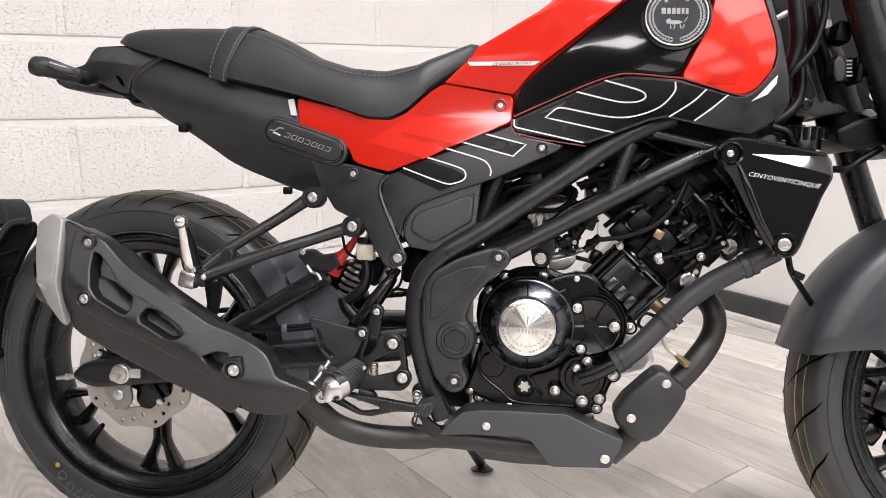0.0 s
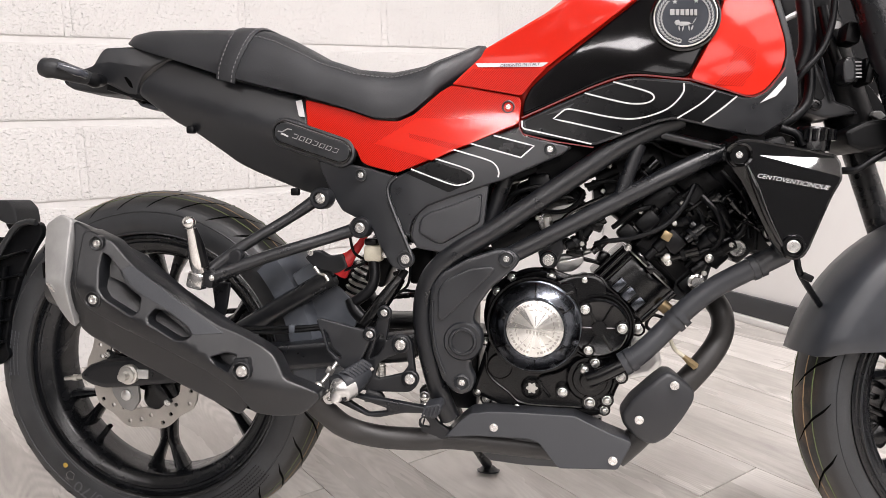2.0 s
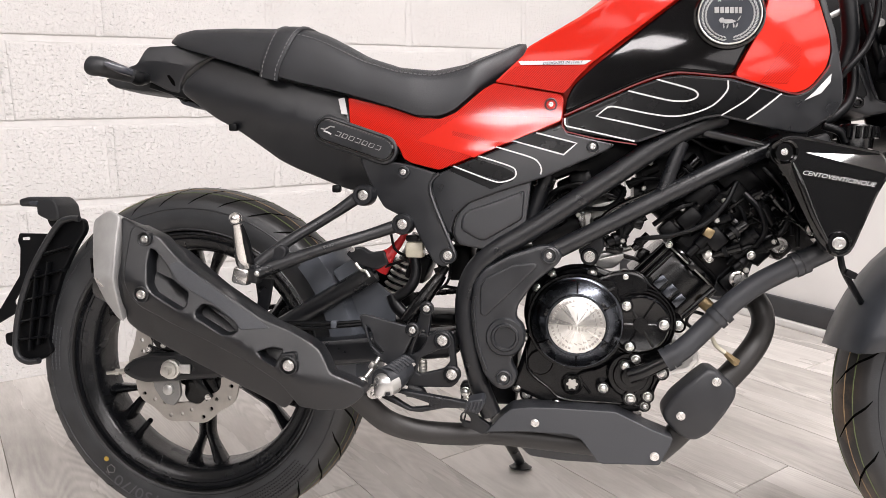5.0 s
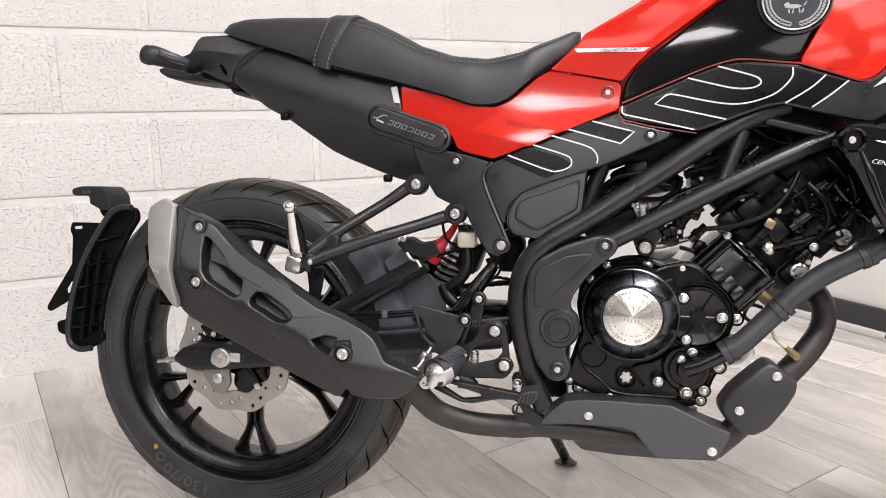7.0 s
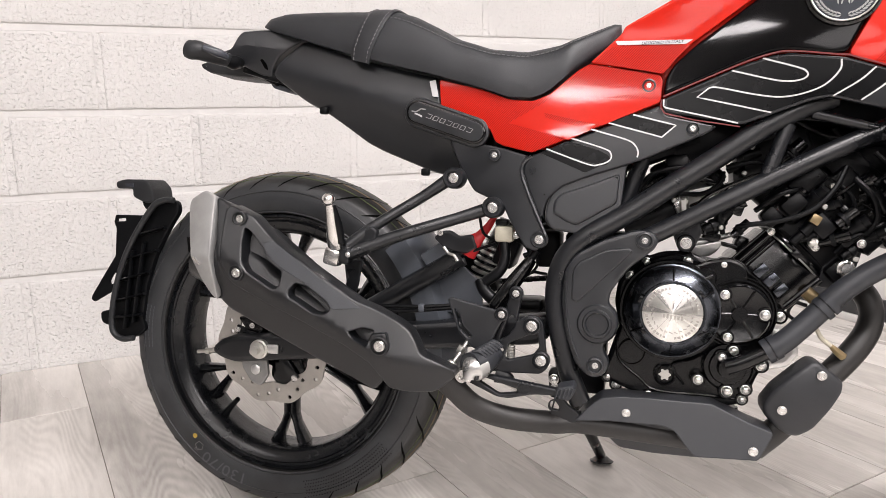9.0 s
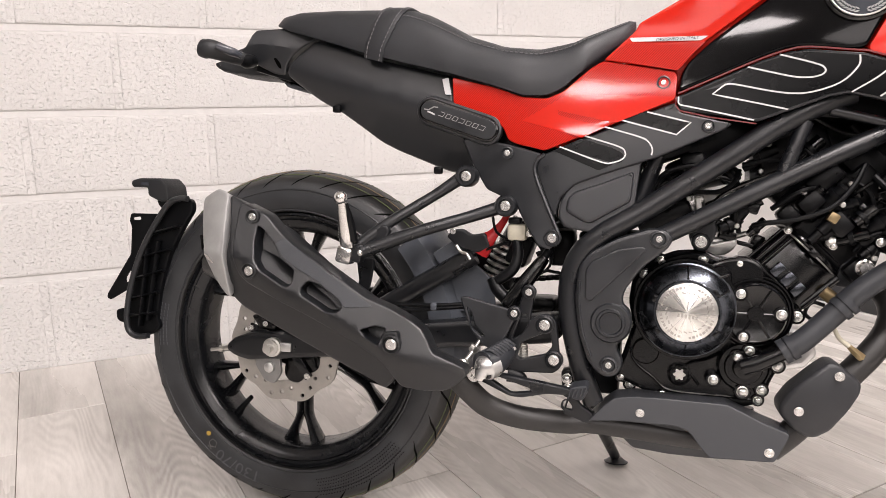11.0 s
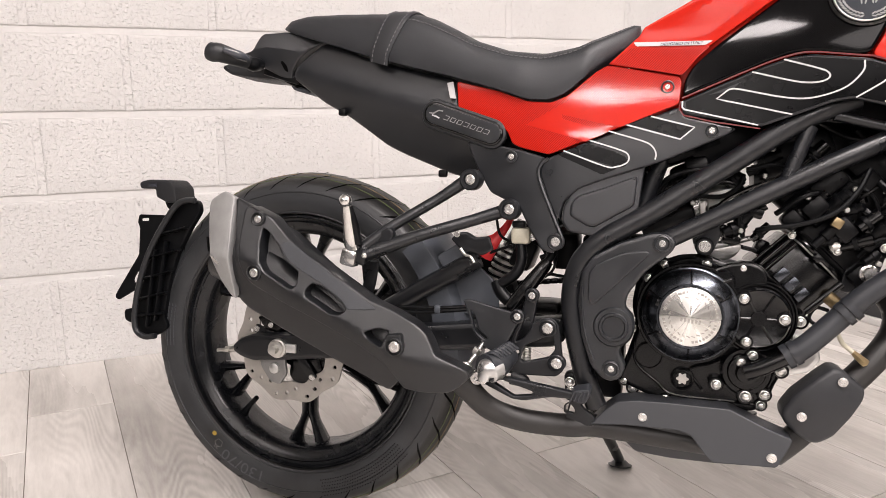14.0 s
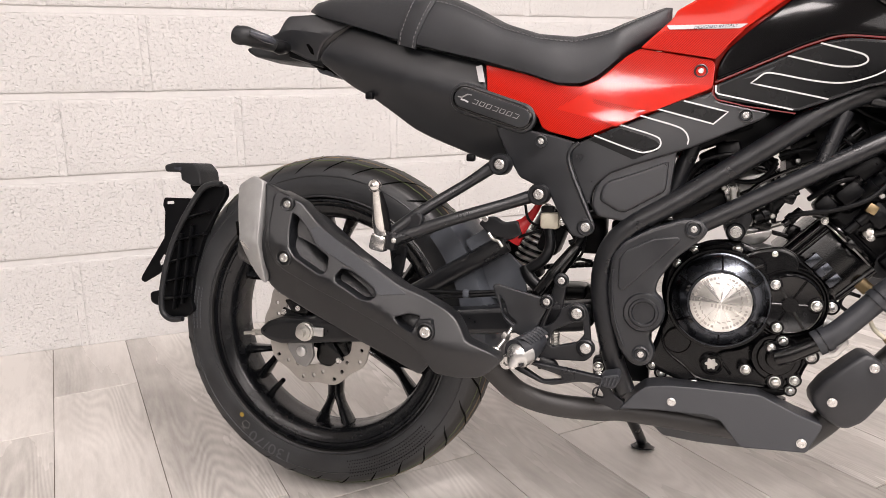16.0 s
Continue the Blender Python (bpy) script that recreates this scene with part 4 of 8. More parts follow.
def build_exhaust():
    crest = [list(zip(CREST_X, CREST_Z))]
    # inner can, seen through the slots
    part("silencer", add_panel(bmesh.new(), [(-0.012, 0.545), (0.039, 0.522), (0.119, 0.462), (0.175, 0.428), (0.246, 0.384), (0.262, 0.335), (0.229, 0.300), (0.158, 0.328), (0.083, 0.362), (0.0, 0.400)], muffler_flank(0.243), 0.06, 0.004, 0.014, corner=0.010, back=0.86, creases=crest), HEAT, BIKE, "matt black exhaust silencer", sharp=50)
    part("silencer_core", add_tube(bmesh.new(), [(-0.050, -0.205, 0.473), (0.025, -0.205, 0.441), (0.141, -0.205, 0.377), (0.235, -0.205, 0.332), (0.315, -0.200, 0.309)], [0.046, 0.050, 0.047, 0.034, 0.020], 24), HEAT, BIKE)
    sleeve = [(-0.016, 0.560), (0.004, 0.549), (0.018, 0.541), (0.018, 0.455), (0.030, 0.437), (0.079, 0.414), (0.132, 0.391), (0.201, 0.358), (0.243, 0.333), (0.263, 0.310), (0.256, 0.296), (0.242, 0.283), (0.207, 0.299), (0.154, 0.321), (0.064, 0.362), (0.009, 0.388), (-0.006, 0.402)]
    part("silencer_sleeve", add_panel(bmesh.new(), sleeve, muffler_flank(0.2655), 0.045, 0.004, 0.010, corner=0.006, back=0.92, creases=crest), HEAT, BIKE, "matt black silencer sleeve", sharp=34)
    cap = [(-0.070, 0.545), (-0.067, 0.554), (-0.044, 0.565), (-0.036, 0.568), (-0.027, 0.566), (-0.015, 0.560), (-0.014, 0.528), (-0.010, 0.462), (-0.004, 0.404), (-0.012, 0.408), (-0.019, 0.417), (-0.030, 0.433), (-0.039, 0.451), (-0.046, 0.465), (-0.051, 0.479), (-0.057, 0.497), (-0.065, 0.525)]

    def cap_face(x, z):
        u = max(0.0, float(np.interp(z, [0.404, 0.462, 0.528, 0.560], [-0.004, -0.010, -0.014, -0.015])) - x)
        d = z - 0.470
        return -0.266 + (0.085 - math.sqrt(max(1e-6, 0.085 ** 2 - min(u, 0.07) ** 2))) + (0.30 * d if d > 0 else -0.20 * d)
    part("silencer_cap", add_panel(bmesh.new(), cap, cap_face, 0.075, 0.0022, 0.007, corner=0.006, back=0.72), SATIN, BIKE, "satin silver silencer end cap", sharp=40)
    # no real opening: a black patch on the cap paints the slot's shade
    part("cap_slot_shade", add_panel(bmesh.new(), [(-0.065, 0.497), (-0.058, 0.496), (-0.049, 0.479), (-0.053, 0.474)], lambda x, z: cap_face(x, z) - 0.0006, 0.006, 0.0004, corner=0.002), GROOVE_SHADE, BIKE)
    # bright steel sliver next to the slot
    part("cap_crescent", add_panel(bmesh.new(), [(-0.047, 0.471), (-0.037, 0.468), (-0.027, 0.457), (-0.032, 0.456), (-0.043, 0.464)], lambda x, z: cap_face(x, z) - 0.0012, 0.004, 0.0008, corner=0.002), STEEL, BIKE)
    shield = [(0.004, 0.541), (0.011, 0.547), (0.047, 0.531), (0.077, 0.501), (0.100, 0.483), (0.127, 0.468), (0.162, 0.446), (0.213, 0.415), (0.247, 0.402), (0.281, 0.386), (0.298, 0.374), (0.308, 0.359), (0.316, 0.343), (0.340, 0.333), (0.361, 0.322), (0.363, 0.312), (0.346, 0.296), (0.332, 0.288), (0.298, 0.287), (0.269, 0.291), (0.259, 0.305), (0.243, 0.326), (0.201, 0.351), (0.132, 0.383), (0.079, 0.405), (0.027, 0.428), (0.013, 0.442), (0.008, 0.462), (0.005, 0.495)]
    holes = [[(0.038, 0.514), (0.045, 0.511), (0.066, 0.488), (0.080, 0.466), (0.102, 0.451), (0.102, 0.433), (0.096, 0.427), (0.088, 0.429), (0.052, 0.450), (0.043, 0.463), (0.038, 0.490)], [(0.117, 0.426), (0.125, 0.436), (0.141, 0.432), (0.173, 0.411), (0.181, 0.400), (0.173, 0.394), (0.158, 0.394), (0.129, 0.411), (0.118, 0.417)], [(0.211, 0.371), (0.231, 0.377), (0.247, 0.374), (0.242, 0.364), (0.238, 0.351), (0.219, 0.361)]]
    part("heat_shield", add_panel(bmesh.new(), shield, muffler_flank(0.2700), 0.030, 0.0022, 0.009, holes, corner=0.006, hole_corner=0.0035, creases=crest), HEAT, BIKE, "matt black exhaust heat shield with slots", sharp=48)
    band = [(0.068, 0.491), (0.081, 0.496), (0.148, 0.452), (0.226, 0.403), (0.184, 0.401), (0.175, 0.413), (0.141, 0.436), (0.106, 0.454), (0.084, 0.469)]
    part("shield_band", add_panel(bmesh.new(), band, muffler_flank(0.2712), 0.003, 0.0006, 0.010, corner=0.004), CARBON, BIKE, "woven-look band on the heat shield")
    part("shield_boss", add_panel(bmesh.new(), [(0.245, 0.370), (0.268, 0.373), (0.273, 0.346), (0.254, 0.338), (0.244, 0.347)], lambda x, z: -0.2690, 0.020, 0.003, corner=0.005), HEAT, BIKE)
    part("exhaust_pipe", add_tube(bmesh.new(), [(0.324, -0.200, 0.309), (0.351, -0.185, 0.278), (0.379, -0.165, 0.248), (0.426, -0.145, 0.230), (0.492, -0.125, 0.223), (0.533, -0.115, 0.224), (0.649, -0.100, 0.213), (0.752, -0.095, 0.206)], 0.0175, 16), PIPE, BIKE, "black coated exhaust pipe")
    part("belly_cover", add_panel(bmesh.new(), [(0.525, 0.232), (0.545, 0.254), (0.563, 0.268), (0.591, 0.272), (0.631, 0.273), (0.720, 0.272), (0.770, 0.251), (0.803, 0.240), (0.801, 0.232), (0.783, 0.201), (0.721, 0.199), (0.700, 0.198), (0.693, 0.202), (0.685, 0.211), (0.668, 0.231), (0.651, 0.236), (0.576, 0.236)], lambda x, z: -0.142 + 0.30 * (z - 0.222), 0.05, 0.0018, 0.012, corner=0.004), GREYHEAT, BIKE, "matt black exhaust belly cover", sharp=14)
    part("belly_cover_lower", add_panel(bmesh.new(), [(0.540, 0.234), (0.600, 0.242), (0.660, 0.240), (0.705, 0.212), (0.730, 0.188), (0.728, 0.1775), (0.703, 0.1755), (0.643, 0.1755), (0.591, 0.181), (0.578, 0.196), (0.560, 0.217)], lambda x, z: -0.116 + 0.60 * max(0.0, 0.228 - z), 0.04, 0.003, 0.010, corner=0.006), GREYHEAT, BIKE)
    part("downpipe", add_tube(bmesh.new(), [(0.784, -0.090, 0.201), (0.821, -0.090, 0.239), (0.866, -0.085, 0.296), (0.917, -0.070, 0.352), (0.942, -0.050, 0.388), (0.946, -0.030, 0.418), (0.932, -0.010, 0.442), (0.907, -0.000, 0.456)], [0.0190, 0.0190, 0.0185, 0.0175, 0.0175, 0.0175], 16), PIPE, BIKE, "black exhaust downpipe")
    c0 = Vector((0.842, 0.293))
    part("catalyst_cover", add_panel(bmesh.new(), [(0.789, 0.2770), (0.803, 0.3010), (0.833, 0.3300), (0.850, 0.3430), (0.861, 0.3420), (0.882, 0.3260), (0.893, 0.3160), (0.891, 0.3010), (0.877, 0.2770), (0.856, 0.2460), (0.838, 0.2330), (0.825, 0.2340), (0.806, 0.2460), (0.791, 0.2620)], lambda x, z: -0.133 + 3.0 * ((x - c0.x) ** 2 + (z - c0.y) ** 2), 0.045, 0.005, 0.008, corner=0.006), CATGREY, BIKE, "dark grey catalyst cover", sharp=60)


build_exhaust()


def build_engine():
    part("crankcase", add_panel(bmesh.new(), [(0.582, 0.445), (0.610, 0.475), (0.645, 0.489), (0.680, 0.491), (0.714, 0.478), (0.740, 0.484), (0.761, 0.478), (0.771, 0.462), (0.791, 0.442), (0.805, 0.416), (0.808, 0.388), (0.795, 0.359), (0.799, 0.329), (0.784, 0.302), (0.775, 0.269), (0.753, 0.259), (0.631, 0.262), (0.586, 0.278), (0.559, 0.291), (0.573, 0.333), (0.585, 0.374), (0.577, 0.409)], -0.085, 0.17, 0.006, corner=0.010, back=0.74), ENGINE, BIKE, "black painted engine crankcase")
    cx, cy, cz = (0.6595, -0.139, 0.4035)
    bm = bmesh.new()
    add_lathe(bm, [(0.0700, -0.055), (0.0700, -0.026), (0.0690, -0.0235), (0.0670, -0.0225), (0.0655, -0.0205), (0.0610, -0.0150), (0.0550, -0.0090), (0.0485, -0.0040), (0.0470, -0.0030), (0.0466, 0.0006), (0.0458, 0.0014), (0.0442, 0.0014), (0.0434, 0.0004), (0.0430, -0.0015), (0, -0.0015)], (cx, cy, cz), n=64)
    clutch = part("clutch_cover", bm, CONE, BIKE, "black clutch cover")
    bm = bmesh.new()
    add_lathe(bm, [(0.0424, -0.003), (0.0424, 0.0000), (0.0412, 0.0008), (0, 0.0008)], (cx, cy, cz), n=64)
    part("cover_disc", bm, SPUN, clutch, "spun bright steel disc in the clutch cover")
    cx, cy, cz = (0.754, -0.110, 0.403)
    bm = bmesh.new()
    add_lathe(bm, [(0.0435, -0.03), (0.0435, -0.002), (0.0405, 0.002), (0.0375, 0.0), (0.0115, 0.0), (0.0105, 0.004), (0, 0.004)], (cx, cy, cz), n=40)
    part("gear_cover", bm, ENGINE, BIKE, "black round gear cover with ribs")
    # barrel, bulging across its width
    foot, top = Vector((0.787, 0.438)), Vector((0.835, 0.489))
    up = (top - foot).normalized()
    across = Vector((-up.y, up.x))

    def barrel(depth, half):
        return lambda x, z: -depth - 0.040 * math.sqrt(max(0.0, 1 - min(1.0, abs((Vector((x, z)) - foot).dot(across)) / half) ** 2)) + 0.02
    part("cylinder", add_panel(bmesh.new(), [(0.744, 0.476), (0.797, 0.525), (0.871, 0.456), (0.820, 0.402)], barrel(0.062, 0.060), 0.12, 0.0025, 0.008), BARREL, BIKE, "black engine cylinder", sharp=50)
    part("cylinder_head", add_panel(bmesh.new(), [(0.798, 0.527), (0.864, 0.601), (0.941, 0.555), (0.957, 0.527), (0.874, 0.456)], barrel(0.052, 0.085), 0.12, 0.008, 0.012), CAST, BIKE, "black cylinder head", sharp=50)
    L1, L2 = [(0.955, 0.656), (1.061, 0.627)], [(0.955, 0.656), (1.062, 0.6525)]
    L3 = [(0.941, 0.645), (0.991, 0.533)]

    def above(line, x, z):
        p, q = Vector(line[0]), Vector(line[1])
        e = (q - p).normalized()
        return (Vector((x, z)) - p).dot(Vector((-e.y, e.x)))

    def face(x, z):
        back = 0.71 * (max(0.0, above(L1, x, z)) - max(0.0, above(L2, x, z))) if x > L1[0][0] else 0.0
        return -0.183 + back + 0.75 * max(0.0, min(0.012, -above(L3, x, z) - 0.004))
    part("radiator_cover", add_panel(bmesh.new(), [(0.915, 0.654), (0.916, 0.667), (0.923, 0.675), (0.936, 0.679), (0.954, 0.677), (1.004, 0.668), (1.057, 0.658), (1.063, 0.649), (1.062, 0.636), (1.060, 0.623), (1.049, 0.602), (1.023, 0.531), (1.017, 0.521), (1.007, 0.516), (0.996, 0.517), (0.987, 0.525), (0.974, 0.541), (0.935, 0.620), (0.919, 0.643)], face, 0.030, 0.004, 0.008, [[(0.930 + 0.0125 * math.cos(radians(a)), 0.657 + 0.0125 * math.sin(radians(a))) for a in range(0, 360, 20)]], corner=0.008, hole_corner=0.001, creases=[L1, L2, L3]), GLOSS, BIKE, "gloss black radiator side cover", sharp=15)


build_engine()


# ---- prints, badges and screws on the bodywork ----
def line_print(name, lines, width, material, off, label=""):
    for k, pts in enumerate(lines):
        part(name, add_ribbon(bmesh.new(), pts, width, side(off)), material, BIKE, label)


def soft_line(pts, n=5):
    return spline([Vector((p[0], p[1])) for p in pts], n)


def build_prints():
    w = 0.0021
    on_shroud = [
        soft_line([(0.764, 0.763), (0.805, 0.750), (0.818, 0.744), (0.820, 0.737), (0.811, 0.732), (0.796, 0.731), (0.776, 0.734), (0.725, 0.748)]),
        soft_line([(0.860, 0.758), (0.859, 0.744), (0.842, 0.725), (0.816, 0.714), (0.789, 0.710), (0.757, 0.714), (0.709, 0.725), (0.697, 0.725)]) + [(0.693, 0.722), (0.681, 0.712), (0.778, 0.689)],
        [(0.636, 0.710), (0.636, 0.701), (0.639, 0.698), (0.736, 0.675)],
        soft_line([(0.902, 0.747), (0.884, 0.730), (0.853, 0.710)]),
        soft_line([(0.931, 0.739), (0.910, 0.721), (0.887, 0.704)]),
    ]
    line_print("white_line", on_shroud, w, WHITE, 0.0018, "thin white printed line")
    on_cover = [
        [(0.594, 0.689), (0.654, 0.673), (0.635, 0.656), (0.557, 0.678)],
        soft_line([(0.535, 0.668), (0.585, 0.653), (0.598, 0.645), (0.603, 0.635), (0.602, 0.627)]),
        soft_line([(0.503, 0.656), (0.554, 0.640), (0.565, 0.632), (0.563, 0.622), (0.548, 0.616), (0.531, 0.617), (0.471, 0.639)]),
    ]
    line_print("white_line", on_cover, w, WHITE, -0.0012, "thin white printed line")
    line_print("pinstripe", [soft_line([(0.635, 0.714), (0.677, 0.732), (0.740, 0.758), (0.776, 0.769), (0.799, 0.771), (0.848, 0.765), (0.868, 0.763)]), soft_line([(0.868, 0.763), (0.909, 0.750), (0.943, 0.739), (0.958, 0.740), (0.973, 0.750), (0.993, 0.777)])], 0.0022, DARKRED, 0.0035, "dark red pinstripe")
    line_print("pinstripe", [[(0.633, 0.710), (0.632, 0.698), (0.638, 0.690), (0.677, 0.680), (0.739, 0.670)]], 0.0018, DARKRED, 0.0022)
    bm = add_panel(bmesh.new(), [(0.283, 0.745), (0.293, 0.747), (0.299, 0.720), (0.289, 0.721)], side(-0.0034), 0.0012, 0.0003, corner=0.001)
    part("white_tab", bm, WHITE, BIKE, "white decal on the tail cover")
    bm = add_panel(bmesh.new(), [(0.996, 0.766), (0.995, 0.754), (0.983, 0.739), (0.961, 0.729), (0.974, 0.741), (0.987, 0.756)], side(0.003), 0.0012, 0.0003, corner=0.002)
    part("white_swoosh", bm, WHITE, BIKE, "white decal on the tank shroud")
    bm = add_panel(bmesh.new(), [(0.565, 0.796), (0.673, 0.794), (0.663, 0.788), (0.569, 0.790)], side(0.0032), 0.001, 0.0003, corner=0.0015)
    part("white_strip", bm, WHITE, BIKE, "white strip with small dark lettering")
    o, e = [(0.602, 0.789), (0.659, 0.790)]
    part("lettering", add_text(bmesh.new(), "DESIGNED IN ITALY", o, Vector(e) - Vector(o), 0.0062, side(0.0036), shear=0.2, stretch=1.05), DARK, BIKE, "small dark lettering DESIGNED IN ITALY")
    # oval badge
    a, b = [Vector(p) for p in [(0.267, 0.696), (0.359, 0.665)]]
    d = (b - a).normalized()
    n = Vector((-d.y, d.x))

    def oval(r, grow=0.0):
        pts = []
        for k in range(13):
            t = math.pi * (0.5 + k / 12)
            pts.append(a + (d * math.cos(t) + n * math.sin(t)) * r)
        for k in range(13):
            t = math.pi * (-0.5 + k / 12)
            pts.append(b + (d * math.cos(t) + n * math.sin(t)) * r)
        return pts
    part("badge_bezel", add_panel(bmesh.new(), oval(0.0235), side(0.002), 0.012, 0.004, 0.014, [], 0.001), MATT, BIKE, "matt black badge surround")
    part("badge", add_panel(bmesh.new(), oval(0.0190), side(0.0055), 0.006, 0.003, 0.012, [], 0.001), GLOSS, BIKE, "gloss black oval badge with a silver script shape")
    part("badge_face", add_panel(bmesh.new(), oval(0.0150), side(0.0062), 0.003, 0.001, 0.012, [], 0.001), MATT, BIKE)
    for k in range(7):
        m = a.lerp(b, 0.22 + 0.118 * k)
        box = [m + d * (0.0036 * u + 0.0010 * v) + n * 0.0032 * v for u, v in ((-1, -1), (1, -1), (1, 1), (-1, 1), (-1, -1))]
        part("badge_script", add_ribbon(bmesh.new(), box if k % 3 else box[:4], 0.0011, side(0.0066)), SATIN, BIKE, "silver script shape")
    part("badge_script", add_ribbon(bmesh.new(), [a - d * 0.009 - n * 0.001, a - d * 0.002 + n * 0.000, a + d * 0.005 + n * 0.007, a + d * 0.012 + n * 0.008], 0.0018, side(0.0066)), SATIN, BIKE)
    part("badge_script", add_ribbon(bmesh.new(), [a - d * 0.003 - n * 0.003, a + d * 0.004 - n * 0.003, a + d * 0.010 - n * 0.004], 0.0024, side(0.0066)), WHITE, BIKE)
    # round tank emblem
    c = Vector((0.859, 0.848))
    e = 0.035
    cy = side(0.006)(c.x, c.y)
    at = (c.x, cy, c.y)
    tilt = ((skin(c.x - e, c.y) - skin(c.x + e, c.y)) / (2 * e), -1, (skin(c.x, c.y - e) - skin(c.x, c.y + e)) / (2 * e))
    bm = bmesh.new()
    add_lathe(bm, [(0.0475, -0.012), (0.0475, 0.0005), (0.045, 0.003), (0.0435, 0.001), (0, 0.001)], at, tilt, 56)
    base = part("emblem_base", bm, GLOSS, BIKE, "gloss black emblem base")
    bm = bmesh.new()
    add_lathe(bm, [(0.0425, 0.0), (0.0425, 0.0038), (0.0415, 0.0045), (0.0405, 0.0038), (0.0405, 0.0)], at, tilt, 64, closed=True)
    part("emblem_ring", bm, STEEL, base, "bright chrome emblem ring")
    bm = bmesh.new()
    add_lathe(bm, [(0.0400, 0.0), (0.0400, 0.0022), (0, 0.0022)], at, tilt, 48)
    part("emblem_face", bm, EMBLEM, base, "dark pewter emblem face with silver relief shapes")
    t = Vector(tilt).normalized()
    flat = lambda x, z: cy + t.y * 0.0022 - (t.x * (x - c.x) + t.z * (z - c.y)) / t.y
    def patch(bm, pts, lift=0.0010):
        """A small raised shape on the emblem's face."""
        pts = ccw([Vector(p) for p in pts])
        hi = [bm.verts.new((p.x, flat(p.x, p.y) - lift, p.y)) for p in inset(pts, 0.0003)]
        lo = [bm.verts.new((p.x, flat(p.x, p.y), p.y)) for p in pts]
        bm.faces.new(hi)
        for i in range(len(pts)):
            j = (i + 1) % len(pts)
            bm.faces.new((lo[i], lo[j], hi[j], hi[i]))

    def blade(p, ang, ln, wd):
        e, f = Vector((math.cos(ang), math.sin(ang))), Vector((-math.sin(ang), math.cos(ang)))
        return [p - e * ln, p - e * ln * 0.3 + f * wd, p + e * ln * 0.5 + f * wd * 0.8, p + e * ln, p + e * ln * 0.5 - f * wd * 0.8, p - e * ln * 0.3 - f * wd]
    bm = bmesh.new()
    for k in range(17):
        for s in (-1, 1):
            ang = radians(-90 + s * (12 + 7.6 * k))
            u = Vector((math.cos(ang), math.sin(ang)))
            patch(bm, blade(c + u * 0.0360, ang + s * 1.1, 0.0038, 0.0012))
            patch(bm, blade(c + u * 0.0318, ang + s * 2.0, 0.0034, 0.0011))
    part("emblem_wreath", bm, CASTGREY, base, "silver relief wreath")
    tip = 0.0
    for k, (wd, hg) in enumerate(((0.0062, 0.0085), (0.0050, 0.0085), (0.0052, 0.0085), (0.0050, 0.0085), (0.0040, 0.0085), (0.0040, 0.0085))):
        o2 = c + Vector((-0.0205 + tip, 0.0032 - 0.06 * tip))
        tip += wd + 0.0013
        bm = bmesh.new()
        patch(bm, [o2, o2 + Vector((wd, -0.0003)), o2 + Vector((wd, hg)), o2 + Vector((0, hg))])
        part("emblem_bar", bm, CASTGREY, base)
    bm = bmesh.new()
    for px, pz, ln, wd, an in ((-0.002, -0.0095, 0.0105, 0.0032, 0.0), (-0.0105, -0.0075, 0.0045, 0.0040, 1.2), (-0.008, -0.0155, 0.0042, 0.0011, 1.7), (-0.003, -0.0160, 0.0042, 0.0011, 1.3), (0.005, -0.0155, 0.0042, 0.0012, 1.7), (0.009, -0.0155, 0.0042, 0.0012, 1.2), (0.012, -0.0060, 0.0050, 0.0009, 1.0)):
        patch(bm, blade(c + Vector((px, pz)), an, ln, wd))
    part("emblem_relief", bm, CASTGREY, base, "silver relief shape")
    for dx in (-0.014, 0.0, 0.014):
        mid = c + Vector((dx, 0.0265 - abs(dx) * 0.35))
        bm = bmesh.new()
        patch(bm, [mid + Vector((math.sin(2 * math.pi * q / 10), math.cos(2 * math.pi * q / 10))) * (0.0040 if q % 2 == 0 else 0.0018) for q in range(10)])
        part("emblem_star", bm, CASTGREY, base)
    part("cover_lip", add_tube(bmesh.new(), [(x, -skin(x, z) + 0.002, z) for x, z in [(0.449, 0.628), (0.437, 0.617), (0.435, 0.601), (0.445, 0.574), (0.460, 0.541), (0.474, 0.511)]], 0.0030, 8), MATT, BIKE)
    p = (0.465, -skin(0.465, 0.503) + 0.003, 0.504)
    bm = bmesh.new()
    add_lathe(bm, [(0.013, -0.01), (0.013, 0.001), (0.011, 0.003), (0.009, 0.001), (0, 0.001)], p, n=24)
    part("screw_boss", bm, MATT, BIKE)
    screw(BOLT, p, 0.0078)
    # recessed screw cups
    for p in ((0.615, -0.126, 0.731), (0.677, -0.127, 0.668), (0.391, -0.120, 0.630)):
        y = -skin(p[0], p[2])
        bm = bmesh.new()
        add_lathe(bm, [(0.0095, -0.004), (0.0095, 0.0012), (0.0080, 0.0018), (0.0065, -0.001), (0, -0.001)], (p[0], y, p[2]), n=24)
        part("screw_cup", bm, MATT, BIKE)
        screw(BOLT, (p[0], y + 0.0010, p[2]), 0.0044)


build_prints()


